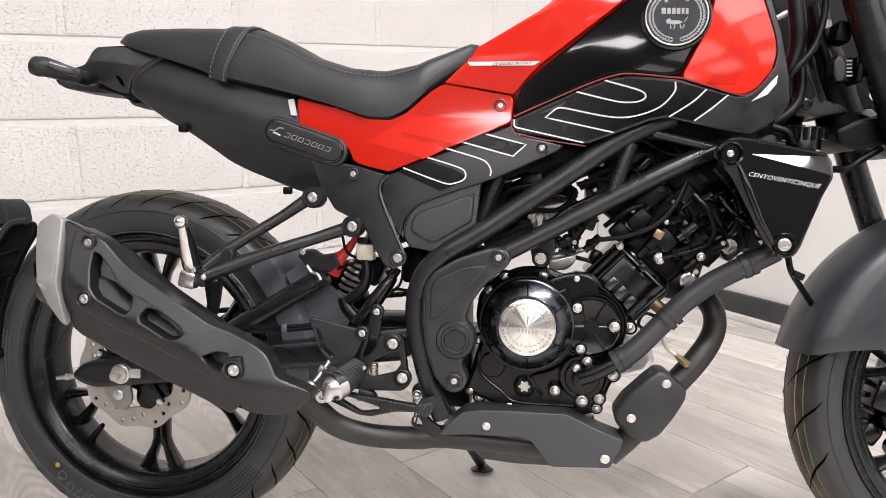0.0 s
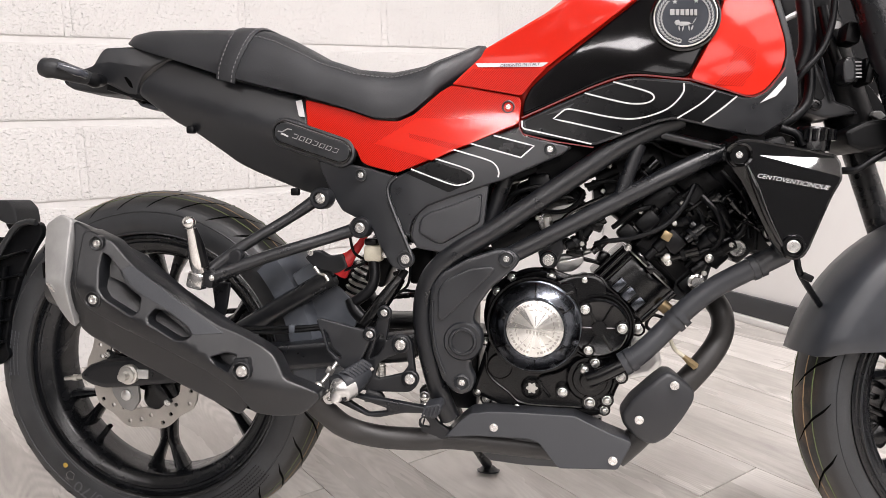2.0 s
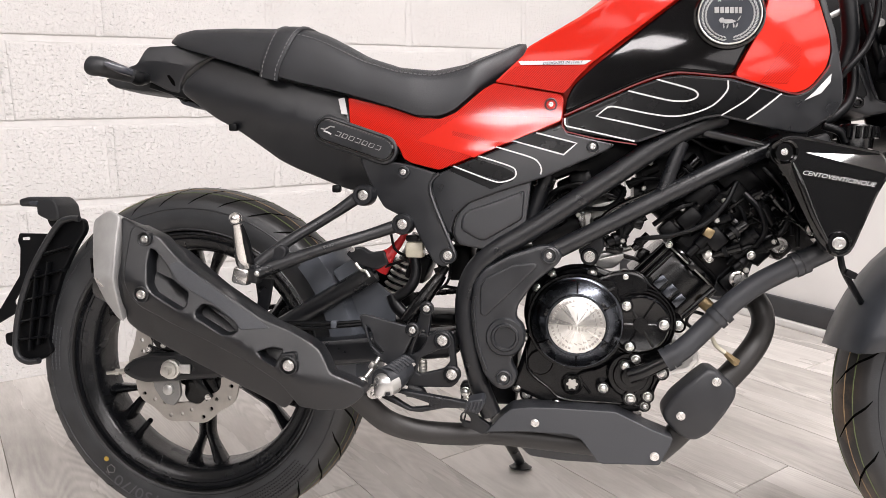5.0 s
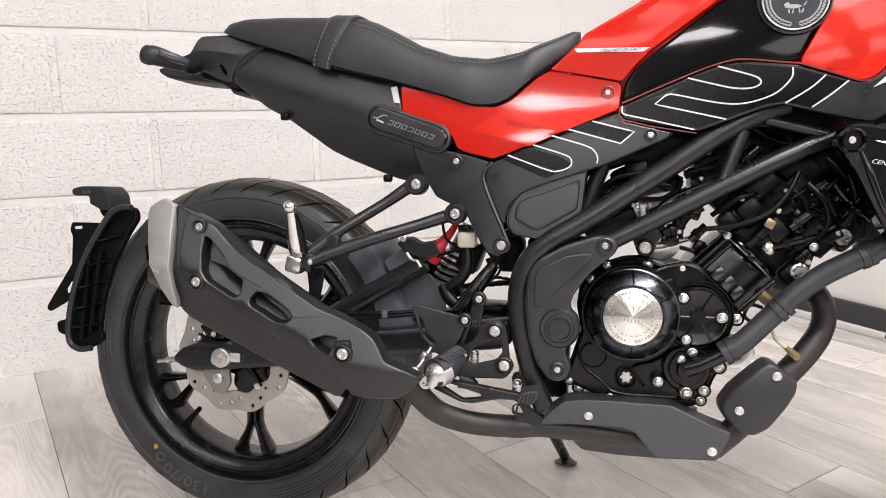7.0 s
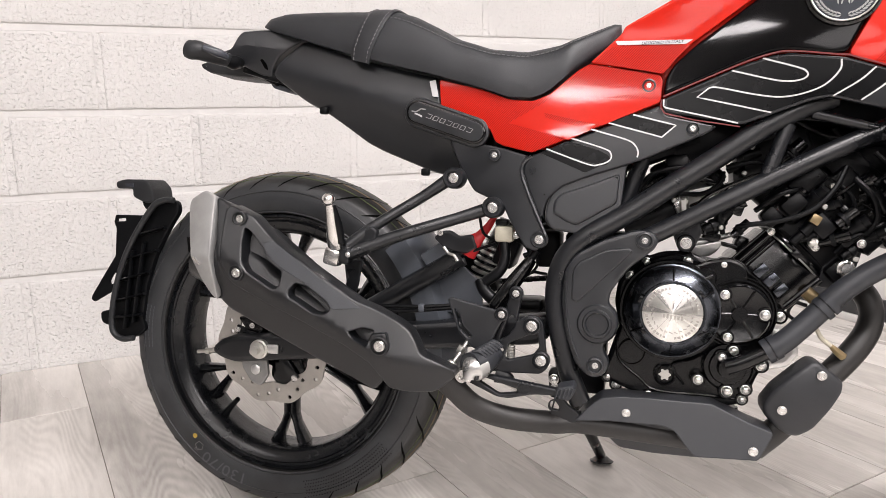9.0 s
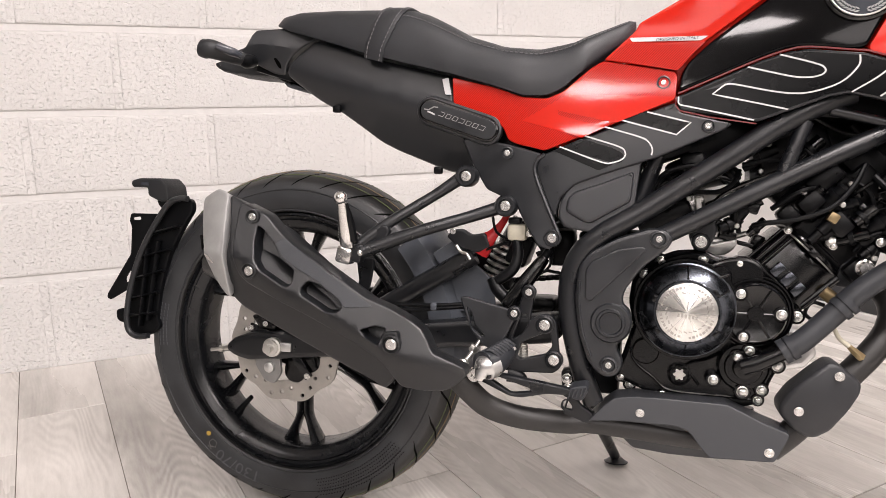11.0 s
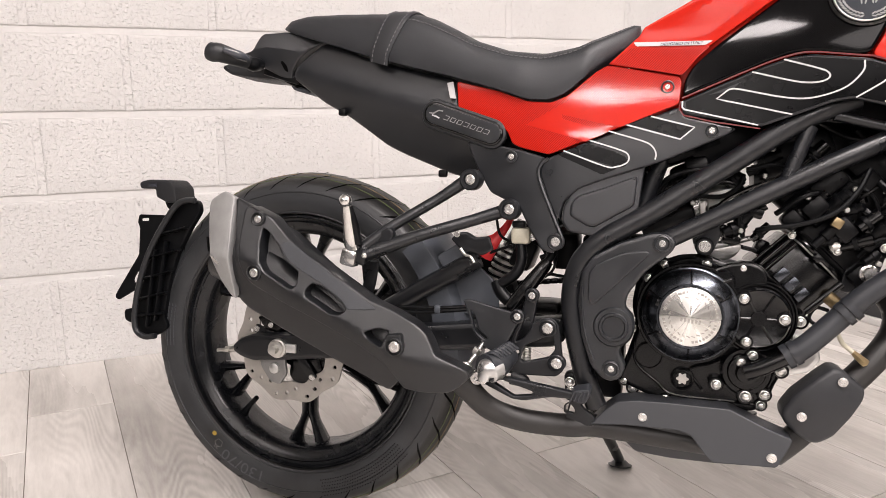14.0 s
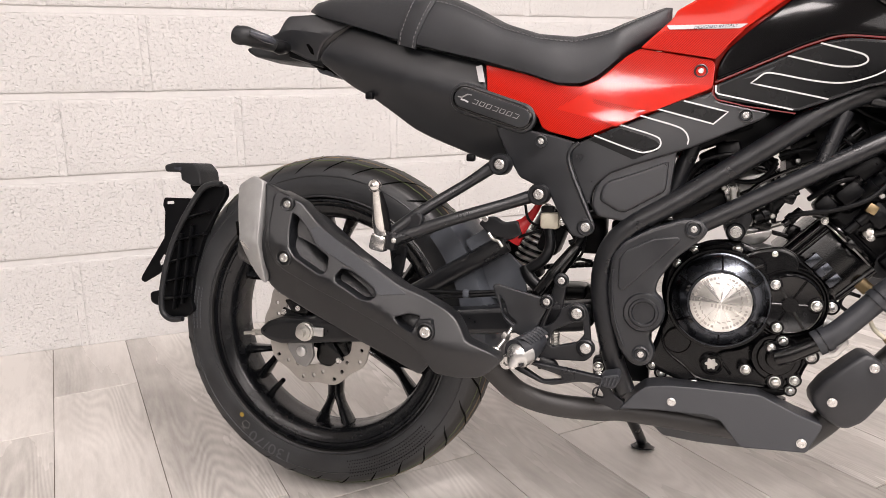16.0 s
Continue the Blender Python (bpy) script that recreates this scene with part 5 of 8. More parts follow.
def build_seat_trim():
    foot, top, wide = (0.152, 0.790), (0.182, 0.877), 0.036
    slope = (top[0] - foot[0]) / (top[1] - foot[1])

    def strap_line(f, grow):
        """A line round the seat, slanting back towards its foot."""
        out = []
        for k in range(11):
            x = foot[0] + f * wide
            for _ in range(6):
                y, z = seat_ring(x, grow)[k]
                x = foot[0] + f * wide + (z - foot[1]) * slope * (1.0 + 0.35 * f)
            out.append((x, y, z))
        out[0] = (out[0][0], out[0][1] * 0.98, out[0][2] - 0.008)
        return [(x, -y, z) for x, y, z in out] + [(x, y, z) for x, y, z in out[-2::-1]]
    bm = bmesh.new()
    rows = [[bm.verts.new(p) for p in strap_line(f, g)] for f, g in ((0, -0.002), (0.0, 0.0022), (0.10, 0.0034), (0.5, 0.0038), (0.9, 0.0034), (1.0, 0.0022), (1.0, -0.002))]
    for lo, hi in zip(rows, rows[1:]):
        for i in range(len(lo) - 1):
            bm.faces.new((lo[i], lo[i + 1], hi[i + 1], hi[i]))
    strap = part("seat_strap", bm, SEAT, BIKE, "black vinyl strap across the seat", sharp=60)

    def stitches(line, parent, step=0.0075, size=0.0045):
        bm = bmesh.new()
        line = [Vector(p) for p in line]
        dist, at = [0.0], 0.0
        for a, b in zip(line, line[1:]):
            dist.append(dist[-1] + (b - a).length)
        while at + size < dist[-1]:
            ends = []
            for q in (at, at + size):
                i = max(k for k in range(len(dist) - 1) if dist[k] <= q)
                ends.append(line[i].lerp(line[i + 1], (q - dist[i]) / max(1e-9, dist[i + 1] - dist[i])))
            add_tube(bm, ends, 0.00075, 5, 0)
            at += step
        part("stitching", bm, STITCH, parent, "grey stitching")
    stitches(strap_line(0.15, 0.0040), strap)
    stitches(strap_line(0.85, 0.0040), strap)
    for s in (-1, 1):
        line = []
        for k in range(60):
            x = 0.20 + 0.36 * k / 59
            y, z = seat_ring(x, 0.0006)[5]
            line.append((x, s * y, z))
        stitches(line, BIKE)


build_seat_trim()


def build_tail():
    fold = [(-0.100, 0.803), (-0.071, 0.813), (-0.048, 0.816), (-0.011, 0.811), (0.040, 0.802)]

    def end_face(x, z):
        zr = float(np.interp(x, [p[0] for p in fold], [p[1] for p in fold]))
        d = z - zr
        bend = math.sqrt(d * d + 0.004 ** 2)
        return -0.0845 + 0.06 * x + 0.26 * (bend + d) / 2 + 0.30 * (bend - d) / 2
    for s in (1, -1):
        part("tail_end", add_panel(bmesh.new(), [(-0.075, 0.811), (-0.065, 0.832), (-0.058, 0.840), (-0.010, 0.842), (0.054, 0.829), (0.055, 0.823), (0.032, 0.811), (0.009, 0.795), (-0.005, 0.776), (-0.007, 0.763), (-0.025, 0.766), (-0.048, 0.777), (-0.071, 0.789), (-0.095, 0.799), (-0.098, 0.804), (-0.088, 0.807)], end_face, 0.05, 0.003, 0.010, corner=0.006, flip=s, creases=[fold]), MATT, BIKE, "matt black moulded tail end with a grab edge", sharp=20)
    part("tail_bridge", add_panel(bmesh.new(), [(-0.060, 0.834), (-0.010, 0.838), (0.050, 0.824), (0.0, 0.780), (-0.060, 0.795)], -0.05, 0.10, 0.004), MATT, BIKE)
    # black patch on the face, painted as the shade in the grip slot
    part("grip_slot_shade", add_panel(bmesh.new(), [(-0.026, 0.792), (-0.021, 0.793), (-0.014, 0.784), (-0.013, 0.774), (-0.019, 0.777)], lambda x, z: end_face(x, z) - 0.0006, 0.003, 0.0004, corner=0.003), GROOVE_SHADE, BIKE)
    part("number_plate_lamp_plate", add_panel(bmesh.new(), [(-0.166, 0.795), (-0.149, 0.800), (-0.112, 0.796), (-0.067, 0.785), (-0.042, 0.775), (-0.056, 0.768), (-0.101, 0.772), (-0.147, 0.779), (-0.163, 0.788)], -0.04, 0.08, 0.005, corner=0.005), GRAIN, BIKE)
    ind = part("indicator", add_tube(bmesh.new(), [(-0.107, -0.165, 0.796), (-0.100, -0.165, 0.794), (-0.092, -0.162, 0.794), (-0.070, -0.140, 0.787), (-0.064, -0.120, 0.785)], [0.0150, 0.0155, 0.0155, 0.0130, 0.0115], 16, 3), GRAIN, BIKE, "black rear indicator on a short stalk")
    part("lens", add_tube(bmesh.new(), [(-0.075, -0.178, 0.796), (-0.059, -0.158, 0.790), (-0.055, -0.140, 0.787)], [0.005, 0.0075, 0.0065], 10), LENS, ind)
    part("stalk", add_tube(bmesh.new(), [(-0.063, -0.125, 0.784), (-0.059, -0.110, 0.783), (-0.059, -0.090, 0.786)], [0.010, 0.0125, 0.010], 12), DARK, ind)
    part("undertail_loop", add_panel(bmesh.new(), [(-0.048, 0.779), (-0.021, 0.769), (-0.003, 0.756), (-0.007, 0.750), (-0.028, 0.760), (-0.044, 0.770)], -0.06, 0.12, 0.004), DARK, BIKE)
    part("undertail_clip", add_panel(bmesh.new(), [(-0.023, 0.758), (0.005, 0.751), (0.019, 0.743), (0.011, 0.740), (-0.017, 0.748)], -0.05, 0.04, 0.003), HUGGER, BIKE)
    bm = bmesh.new()
    add_box(bm, (-0.030, -0.020, 0.770), (0.07, 0.10, 0.014), 0.003, 16)
    part("undertail_plate", bm, DARK, BIKE)
    for x, y in ((322, 228), (508, 338)):
        p = B3[(x, y)]
        bm = bmesh.new()
        add_box(bm, (p[0], -0.085, p[2]), (0.014, 0.012, 0.012), 0.003)
        part("undertail_clip", bm, DARK, BIKE)


B3 = {(322, 228): (0.095, -0.090, 0.704), (508, 338): (0.272, -0.090, 0.604)}
build_tail()


# ---- pillion foot rest, foot rest, pedal ----
def build_rests():
    part("pillion_bracket", add_tube(bmesh.new(), [(0.325, -0.126, 0.595), (0.283, -0.142, 0.564), (0.223, -0.178, 0.522), (0.181, -0.198, 0.487)], [0.0105, 0.0085, 0.0085, 0.010], 12), FRAME, BIKE, "satin black pillion foot rest bracket")
    part("pillion_bracket", add_tube(bmesh.new(), [(0.390, -0.122, 0.550), (0.338, -0.142, 0.532), (0.259, -0.176, 0.506), (0.184, -0.198, 0.477)], [0.0105, 0.0090, 0.0095, 0.012], 12), FRAME, BIKE)
    part("bracket_web", add_panel(bmesh.new(), [(0.177, 0.497), (0.220, 0.520), (0.229, 0.512), (0.221, 0.491), (0.183, 0.470)], -0.195, 0.012, 0.003), FRAME, BIKE)
    for p in ((0.331, -0.136, 0.594), (0.392, -0.132, 0.550)):
        bm = bmesh.new()
        add_lathe(bm, [(0.0165, -0.02), (0.0165, 0.004), (0.0145, 0.007), (0.010, 0.007), (0.009, 0.003), (0, 0.003)], p, n=24)
        part("bracket_eye", bm, FRAME, BIKE)
        screw(BOLT, (p[0], p[1] - 0.003, p[2]), 0.0078)
    peg = part("pillion_foot_rest", add_tube(bmesh.new(), [(0.165, -0.232, 0.558), (0.166, -0.230, 0.549), (0.166, -0.224, 0.530), (0.166, -0.214, 0.501), (0.166, -0.206, 0.486)], [0.0078, 0.0064, 0.0080, 0.0108, 0.0112], 14, flat=0.8), POLISHED, BIKE, "bright cast aluminium folded pillion foot rest")
    bm = bmesh.new()
    bmesh.ops.create_uvsphere(bm, u_segments=16, v_segments=10, radius=0.0098, matrix=Matrix.Translation((0.165, -0.232, 0.558)))
    part("ball_end", bm, POLISHED, peg)
    part("rubber_pad", add_tube(bmesh.new(), [(0.170, -0.226, 0.550), (0.174, -0.219, 0.525), (0.177, -0.210, 0.494)], [0.0040, 0.0070, 0.0072], 8), DARK, peg)
    bm = bmesh.new()
    add_box(bm, (0.162, -0.203, 0.472), (0.026, 0.024, 0.026), 0.005, 12)
    part("clevis", bm, POLISHED, peg)
    bm = bmesh.new()
    add_box(bm, (0.179, -0.196, 0.476), (0.020, 0.022, 0.030), 0.004, 12)
    part("bracket_foot", bm, FRAME, BIKE)
    screw(DOME, (0.187, -0.209, 0.476), 0.0042)
    # silencer hanger behind
    part("silencer_hanger", add_panel(bmesh.new(), [(0.157, 0.465), (0.188, 0.462), (0.181, 0.422), (0.170, 0.389), (0.150, 0.397), (0.162, 0.425)], -0.15, 0.006, 0.002), FRAME, BIKE)
    # right foot rest plate
    part("rest_plate", add_panel(bmesh.new(), [(0.426, 0.429), (0.437, 0.428), (0.441, 0.420), (0.439, 0.402), (0.435, 0.378), (0.451, 0.390), (0.467, 0.389), (0.475, 0.379), (0.480, 0.336), (0.484, 0.311), (0.473, 0.301), (0.411, 0.299), (0.387, 0.302), (0.399, 0.321), (0.418, 0.334), (0.399, 0.347), (0.414, 0.383)], -0.145, 0.010, 0.002, 0.0, [[(0.421, 0.382), (0.428, 0.390), (0.433, 0.383), (0.432, 0.371), (0.422, 0.356), (0.409, 0.349)], [(0.424, 0.345), (0.452, 0.359), (0.466, 0.363), (0.470, 0.342), (0.460, 0.329), (0.423, 0.319), (0.417, 0.323)]], corner=0.005), FRAME, BIKE, "satin black foot rest plate")
    part("heel_guard", add_panel(bmesh.new(), [(0.330, 0.410), (0.337, 0.413), (0.406, 0.397), (0.416, 0.384), (0.397, 0.344), (0.383, 0.332), (0.368, 0.339), (0.349, 0.359)], -0.160, 0.005, 0.002, 0.0, [[(0.341, 0.397), (0.349, 0.388), (0.354, 0.368), (0.370, 0.355), (0.365, 0.352), (0.350, 0.365)]], corner=0.004), MATT, BIKE, "matt black heel guard")
    for p, r in (((0.458, -0.147, 0.374), 0.0085), ((0.473, -0.147, 0.322), 0.0085), ((0.433, -0.147, 0.422), 0.0056), ((0.414, -0.161, 0.391), 0.0056)):
        bm = bmesh.new()
        add_lathe(bm, [(r + 0.0055, -0.006), (r + 0.0050, 0.0012), (r + 0.0030, 0.0024), (r + 0.0012, 0.0004), (0, 0.0004)], p, n=24)
        part("screw_boss", bm, FRAME, BIKE)
        screw(BOLT, (p[0], p[1] - 0.0004, p[2]), r * 0.94)
    rest = part("foot_rest", add_tube(bmesh.new(), [(0.405, -0.150, 0.332), (0.395, -0.165, 0.326), (0.385, -0.185, 0.319), (0.376, -0.200, 0.318)], [0.014, 0.0200, 0.0225, 0.0205], 18), RUBBER, BIKE, "folding rider foot rest with ribbed rubber")
    a, b = Vector((0.402, -0.152, 0.334)), Vector((0.385, -0.188, 0.325))
    for k in range(7):
        q = a.lerp(b, k / 6) + Vector((0.001, -0.006, 0.0125))
        part("rubber_rib", add_tube(bmesh.new(), [q + Vector((-0.013, 0, -0.005)), q + Vector((0, -0.004, 0.004)), q + Vector((0.013, 0, -0.005))], 0.0028, 6, 3), RUBBER, rest)
    part("metal_tip", add_tube(bmesh.new(), [(0.390, -0.186, 0.318), (0.380, -0.200, 0.314), (0.376, -0.206, 0.308), (0.376, -0.208, 0.300)], [0.0190, 0.0190, 0.0100, 0.0075], 14), ALU, rest, "cast aluminium tip")
    screw(DOME, (0.374, -0.206, 0.301), 0.0055)
    bm = bmesh.new()
    add_lathe(bm, [(0.0115, -0.016), (0.0115, 0.0), (0.0095, 0.003), (0.0045, 0.003), (0.004, -0.002), (0, -0.002)], (0.364, -0.200, 0.303), n=24)
    part("pedal_pivot", bm, POLISHED, BIKE, "bright pedal pivot")
    part("brake_rod", add_tube(bmesh.new(), [(0.344, -0.200, 0.315), (0.354, -0.178, 0.330), (0.364, -0.150, 0.351)], [0.0030, 0.0032, 0.0030], 10), ZINC, BIKE, "zinc plated brake rod")
    bm = bmesh.new()
    add_lathe(bm, [(0.0062, -0.005), (0.0068, -0.004), (0.0068, 0.004), (0.0062, 0.005)], (0.356, -0.172, 0.336), Vector((0.5, 0.05, 0.85)), 6)
    part("rod_nut", bm, ZINC, BIKE)
    bm = bmesh.new()
    add_lathe(bm, [(0.0085, -0.006), (0.0085, 0.002), (0.006, 0.004), (0.003, 0.004), (0, 0.001)], (0.347, -0.205, 0.318), n=18)
    part("rod_end", bm, ZINC, BIKE)
    part("brake_pedal", add_panel(bmesh.new(), [(0.359, 0.288), (0.372, 0.298), (0.384, 0.301), (0.474, 0.289), (0.504, 0.285), (0.503, 0.275), (0.466, 0.274), (0.428, 0.265), (0.410, 0.266)], -0.165, 0.010, 0.003, 0.0, [[(0.382, 0.289), (0.392, 0.294), (0.441, 0.280), (0.440, 0.275), (0.413, 0.271)]], corner=0.005), FRAME, BIKE, "satin black brake pedal")
    bm = bmesh.new()
    add_panel(bm, [(0.500, 0.292), (0.525, 0.298), (0.528, 0.289), (0.519, 0.273), (0.500, 0.278)], -0.185, 0.035, 0.003)
    pad = part("pedal_pad", bm, RUBBER, BIKE, "ribbed black pedal pad")
    for k in range(5):
        p, q = Vector((0.503, -0.186, 0.290)), Vector((0.525, -0.186, 0.294))
        r0 = p.lerp(q, k / 4)
        part("pad_rib", add_tube(bmesh.new(), [r0, r0 + Vector((-0.004, 0, -0.013))], 0.0016, 6, 0), RUBBER, pad)
    part("return_spring", add_tube(bmesh.new(), [Vector((0.425, -0.130, 0.340)) + Vector((0.006 * math.cos(k * 0.9), 0.006 * math.sin(k * 0.9), -0.0245 * k / 70)) for k in range(71)], 0.0010, 6, 0), ZINC, BIKE, "zinc plated return spring")
    part("switch", add_tube(bmesh.new(), [(0.404, -0.140, 0.294), (0.422, -0.140, 0.290), (0.430, -0.140, 0.285)], [0.012, 0.010, 0.006], 10), DARK, BIKE)
    for p in ((0.491, -0.120, 0.289), (0.493, -0.120, 0.274)):
        screw(DOME, p, 0.0080)
    part("pipe_bracket", add_panel(bmesh.new(), [(0.487, 0.237), (0.494, 0.266), (0.507, 0.265), (0.514, 0.254), (0.533, 0.242), (0.531, 0.228), (0.493, 0.226)], -0.135, 0.008, 0.002, 0.0, [[(0.488, 0.257), (0.494, 0.260), (0.501, 0.251), (0.501, 0.245), (0.487, 0.247)]]), FRAME, BIKE)
    part("engine_mount", add_panel(bmesh.new(), [(0.481, 0.300), (0.498, 0.304), (0.505, 0.267), (0.500, 0.256), (0.484, 0.259)], -0.115, 0.02, 0.003), FRAME, BIKE)


build_rests()


# ---- brake cylinder, shock absorber and hoses behind the side plate ----
def build_midship():
    part("master_cylinder", add_tube(bmesh.new(), [(0.396, -0.125, 0.398), (0.420, -0.120, 0.429), (0.442, -0.115, 0.459), (0.451, -0.112, 0.472)], [0.0105, 0.0125, 0.0105, 0.0085], 14), ENGINE, BIKE, "black rear brake master cylinder")
    bm = bmesh.new()
    add_box(bm, (0.407, -0.105, 0.509), (0.030, 0.024, 0.026), 0.006)
    part("fluid_reservoir", bm, NYLON, BIKE, "milky plastic brake fluid reservoir")
    bm = bmesh.new()
    add_box(bm, (0.403, -0.105, 0.527), (0.020, 0.020, 0.010), 0.003)
    part("reservoir_cap", bm, DARK, BIKE)
    screw(DOME, (0.427, -0.118, 0.508), 0.0052)
    hose = [([(0.406, -0.105, 0.497), (0.409, -0.110, 0.471), (0.401, -0.115, 0.450), (0.379, -0.115, 0.433)], 0.0085), ([(0.371, -0.110, 0.436), (0.379, -0.115, 0.420), (0.394, -0.118, 0.406)], 0.0100), ([(0.364, -0.090, 0.532), (0.370, -0.090, 0.509), (0.387, -0.095, 0.499), (0.410, -0.100, 0.495)], 0.0022),
            ([(0.325, -0.080, 0.461), (0.335, -0.085, 0.469), (0.354, -0.090, 0.479), (0.392, -0.100, 0.493)], 0.0024), ([(0.434, -0.100, 0.439), (0.450, -0.090, 0.449), (0.462, -0.080, 0.447), (0.468, -0.060, 0.444)], 0.0025), ([(0.459, -0.070, 0.500), (0.455, -0.070, 0.459), (0.444, -0.090, 0.445)], 0.0022)]
    hose += [([(0.456, -0.100, 0.483), (0.448, -0.105, 0.469), (0.438, -0.110, 0.450)], 0.0065), ([(0.423, -0.080, 0.499), (0.436, -0.085, 0.494), (0.446, -0.090, 0.480), (0.436, -0.090, 0.474)], 0.0045)]
    for pts, r in hose:
        part("hose", add_tube(bmesh.new(), pts, r, 10), DARK, BIKE)
    part("battery_lead_boot", add_tube(bmesh.new(), [(0.388, -0.075, 0.540), (0.377, -0.080, 0.520), (0.364, -0.085, 0.503), (0.351, -0.085, 0.490), (0.341, -0.080, 0.476)], [0.0045, 0.0060, 0.0090, 0.0165, 0.0180], 10, flat=0.6), REDRUB, BIKE, "red rubber boot on a lead")
    a, b = Vector((0.400, -0.020, 0.526)), Vector((0.339, -0.020, 0.401))
    d = (b - a).normalized()
    u = d.orthogonal().normalized()
    v = d.cross(u)
    part("shock_absorber", add_tube(bmesh.new(), [a, a.lerp(b, 0.55), b], [0.016, 0.020, 0.012], 14), ENGINE, BIKE, "rear shock absorber")
    coil = part("coil_spring", add_tube(bmesh.new(), [a.lerp(b, 0.30 + 0.48 * k / 90) + (u * math.cos(k * 0.42) + v * math.sin(k * 0.42)) * 0.019 for k in range(91)], 0.0034, 8, 0), ZINC, BIKE, "bright coil spring")
    for c, s, t in (((0.401, -0.020, 0.476), (0.035, 0.07, 0.05), 20), ((0.339, 0.030, 0.435), (0.05, 0.05, 0.09), -25), ((0.412, 0.020, 0.383), (0.09, 0.07, 0.022), 0), ((0.464, 0.030, 0.480), (0.04, 0.08, 0.06), 0)):
        bm = bmesh.new()
        add_box(bm, c, s, 0.006, t)
        part("electrics_box", bm, DARK, BIKE)


build_midship()


# ---- swingarm, chain, rear brake, hugger, plate carrier ----
def build_rear():
    arm = part("swingarm", add_panel(bmesh.new(), [(-0.105, 0.296), (-0.090, 0.309), (-0.064, 0.318), (0.099, 0.329), (0.219, 0.353), (0.476, 0.385), (0.481, 0.350), (0.464, 0.337), (0.220, 0.310), (0.100, 0.288), (-0.064, 0.270), (-0.090, 0.276), (-0.105, 0.286)], -0.105, 0.034, 0.008, corner=0.008), FRAME, BIKE, "satin black swingarm")
    part("swingarm_left", add_panel(bmesh.new(), [(-0.105, 0.296), (-0.090, 0.309), (-0.064, 0.318), (0.099, 0.329), (0.219, 0.353), (0.476, 0.385), (0.481, 0.350), (0.464, 0.337), (0.220, 0.310), (0.100, 0.288), (-0.064, 0.270), (-0.090, 0.276), (-0.105, 0.286)], 0.072, 0.034, 0.006, corner=0.008), FRAME, BIKE)
    part("swingarm_brace", add_tube(bmesh.new(), [(0.133, -0.088, 0.347), (0.193, -0.088, 0.384), (0.265, -0.086, 0.428), (0.334, -0.082, 0.469)], 0.0160, 14), FRAME, BIKE)
    part("swingarm_brace", add_tube(bmesh.new(), [(0.049, 0.060, 0.330), (0.130, 0.055, 0.374), (0.228, 0.040, 0.426), (0.318, 0.030, 0.466)], 0.0185, 12), FRAME, BIKE)
    bm = bmesh.new()
    add_lathe(bm, [(0.0165, -0.01), (0.0165, 0.002), (0.0135, 0.003), (0.0135, 0.008), (0.0075, 0.0085), (0.0075, 0.020), (0, 0.021)], (-0.011, -0.112, 0.299), n=6 * 4)
    part("axle_nut", bm, ZINC, BIKE, "zinc plated axle nut")
    bm = bmesh.new()
    add_box(bm, (0.001, -0.108, 0.300), (0.045, 0.006, 0.016), 0.003)
    part("axle_slider", bm, ALU, BIKE)
    part("chain_adjuster", add_tube(bmesh.new(), [(-0.143, -0.090, 0.281), (-0.122, -0.090, 0.284), (-0.106, -0.090, 0.287)], [0.0035, 0.0035, 0.006], 10), ZINC, BIKE, "zinc plated chain adjuster screw")
    bm = bmesh.new()
    add_lathe(bm, [(0.0062, -0.004), (0.0062, 0.004)], (-0.122, -0.090, 0.284), (1, 0, 0), 6)
    part("adjuster_nut", bm, ZINC, BIKE)
    # wave disc
    cx, cy, cz = -0.001, -0.078, 0.3025
    pts, holes = [], []
    for k in range(120):
        a = 2 * math.pi * k / 120
        r = 0.1050 + 0.0030 * math.cos(10 * a)
        pts.append((cx + r * math.cos(a), cz + r * math.sin(a)))
    inner = []
    for k in range(60):
        a = 2 * math.pi * k / 60
        r = 0.0710 + 0.0030 * math.cos(10 * a)
        inner.append((cx + r * math.cos(a), cz + r * math.sin(a)))
    holes.append(inner)
    for k in range(30):
        a = 2 * math.pi * k / 30
        r = 0.0980 - 0.016 * (k % 3) / 2
        holes.append([(cx + r * math.cos(a) + 0.0036 * math.cos(b), cz + r * math.sin(a) + 0.0036 * math.sin(b)) for b in (2 * math.pi * j / 10 for j in range(10))])
    part("brake_disc", add_panel(bmesh.new(), pts, cy, 0.0042, 0.0005, 0.0, holes, 0.001, hole_corner=0.0005), DISC, BIKE, "steel wave brake disc with drilled holes")
    for k in range(5):
        a = radians(18 + 72 * k)
        bm = bmesh.new()
        mid = Vector((cx + 0.05 * math.cos(a), cy - 0.001, cz + 0.05 * math.sin(a)))
        add_box(bm, mid, (0.05, 0.006, 0.016), 0.003, -math.degrees(a))
        part("disc_carrier", bm, RIM, BIKE)
        screw(BOLT, (cx + 0.070 * math.cos(a), cy - 0.003, cz + 0.070 * math.sin(a)), 0.0060)
    bm = bmesh.new()
    add_lathe(bm, [(0.0090, -0.004), (0.0090, 0.002), (0.005, 0.004), (0, 0.004)], (-0.026, -0.095, 0.259), n=20)
    part("caliper_bolt", bm, ALU, BIKE)
    part("caliper_bracket", add_panel(bmesh.new(), [(-0.055, 0.274), (-0.008, 0.282), (-0.004, 0.250), (-0.018, 0.229), (-0.037, 0.235), (-0.055, 0.261)], -0.092, 0.006, 0.002), CASTGREY, BIKE, "cast aluminium caliper bracket")
    bm = bmesh.new()
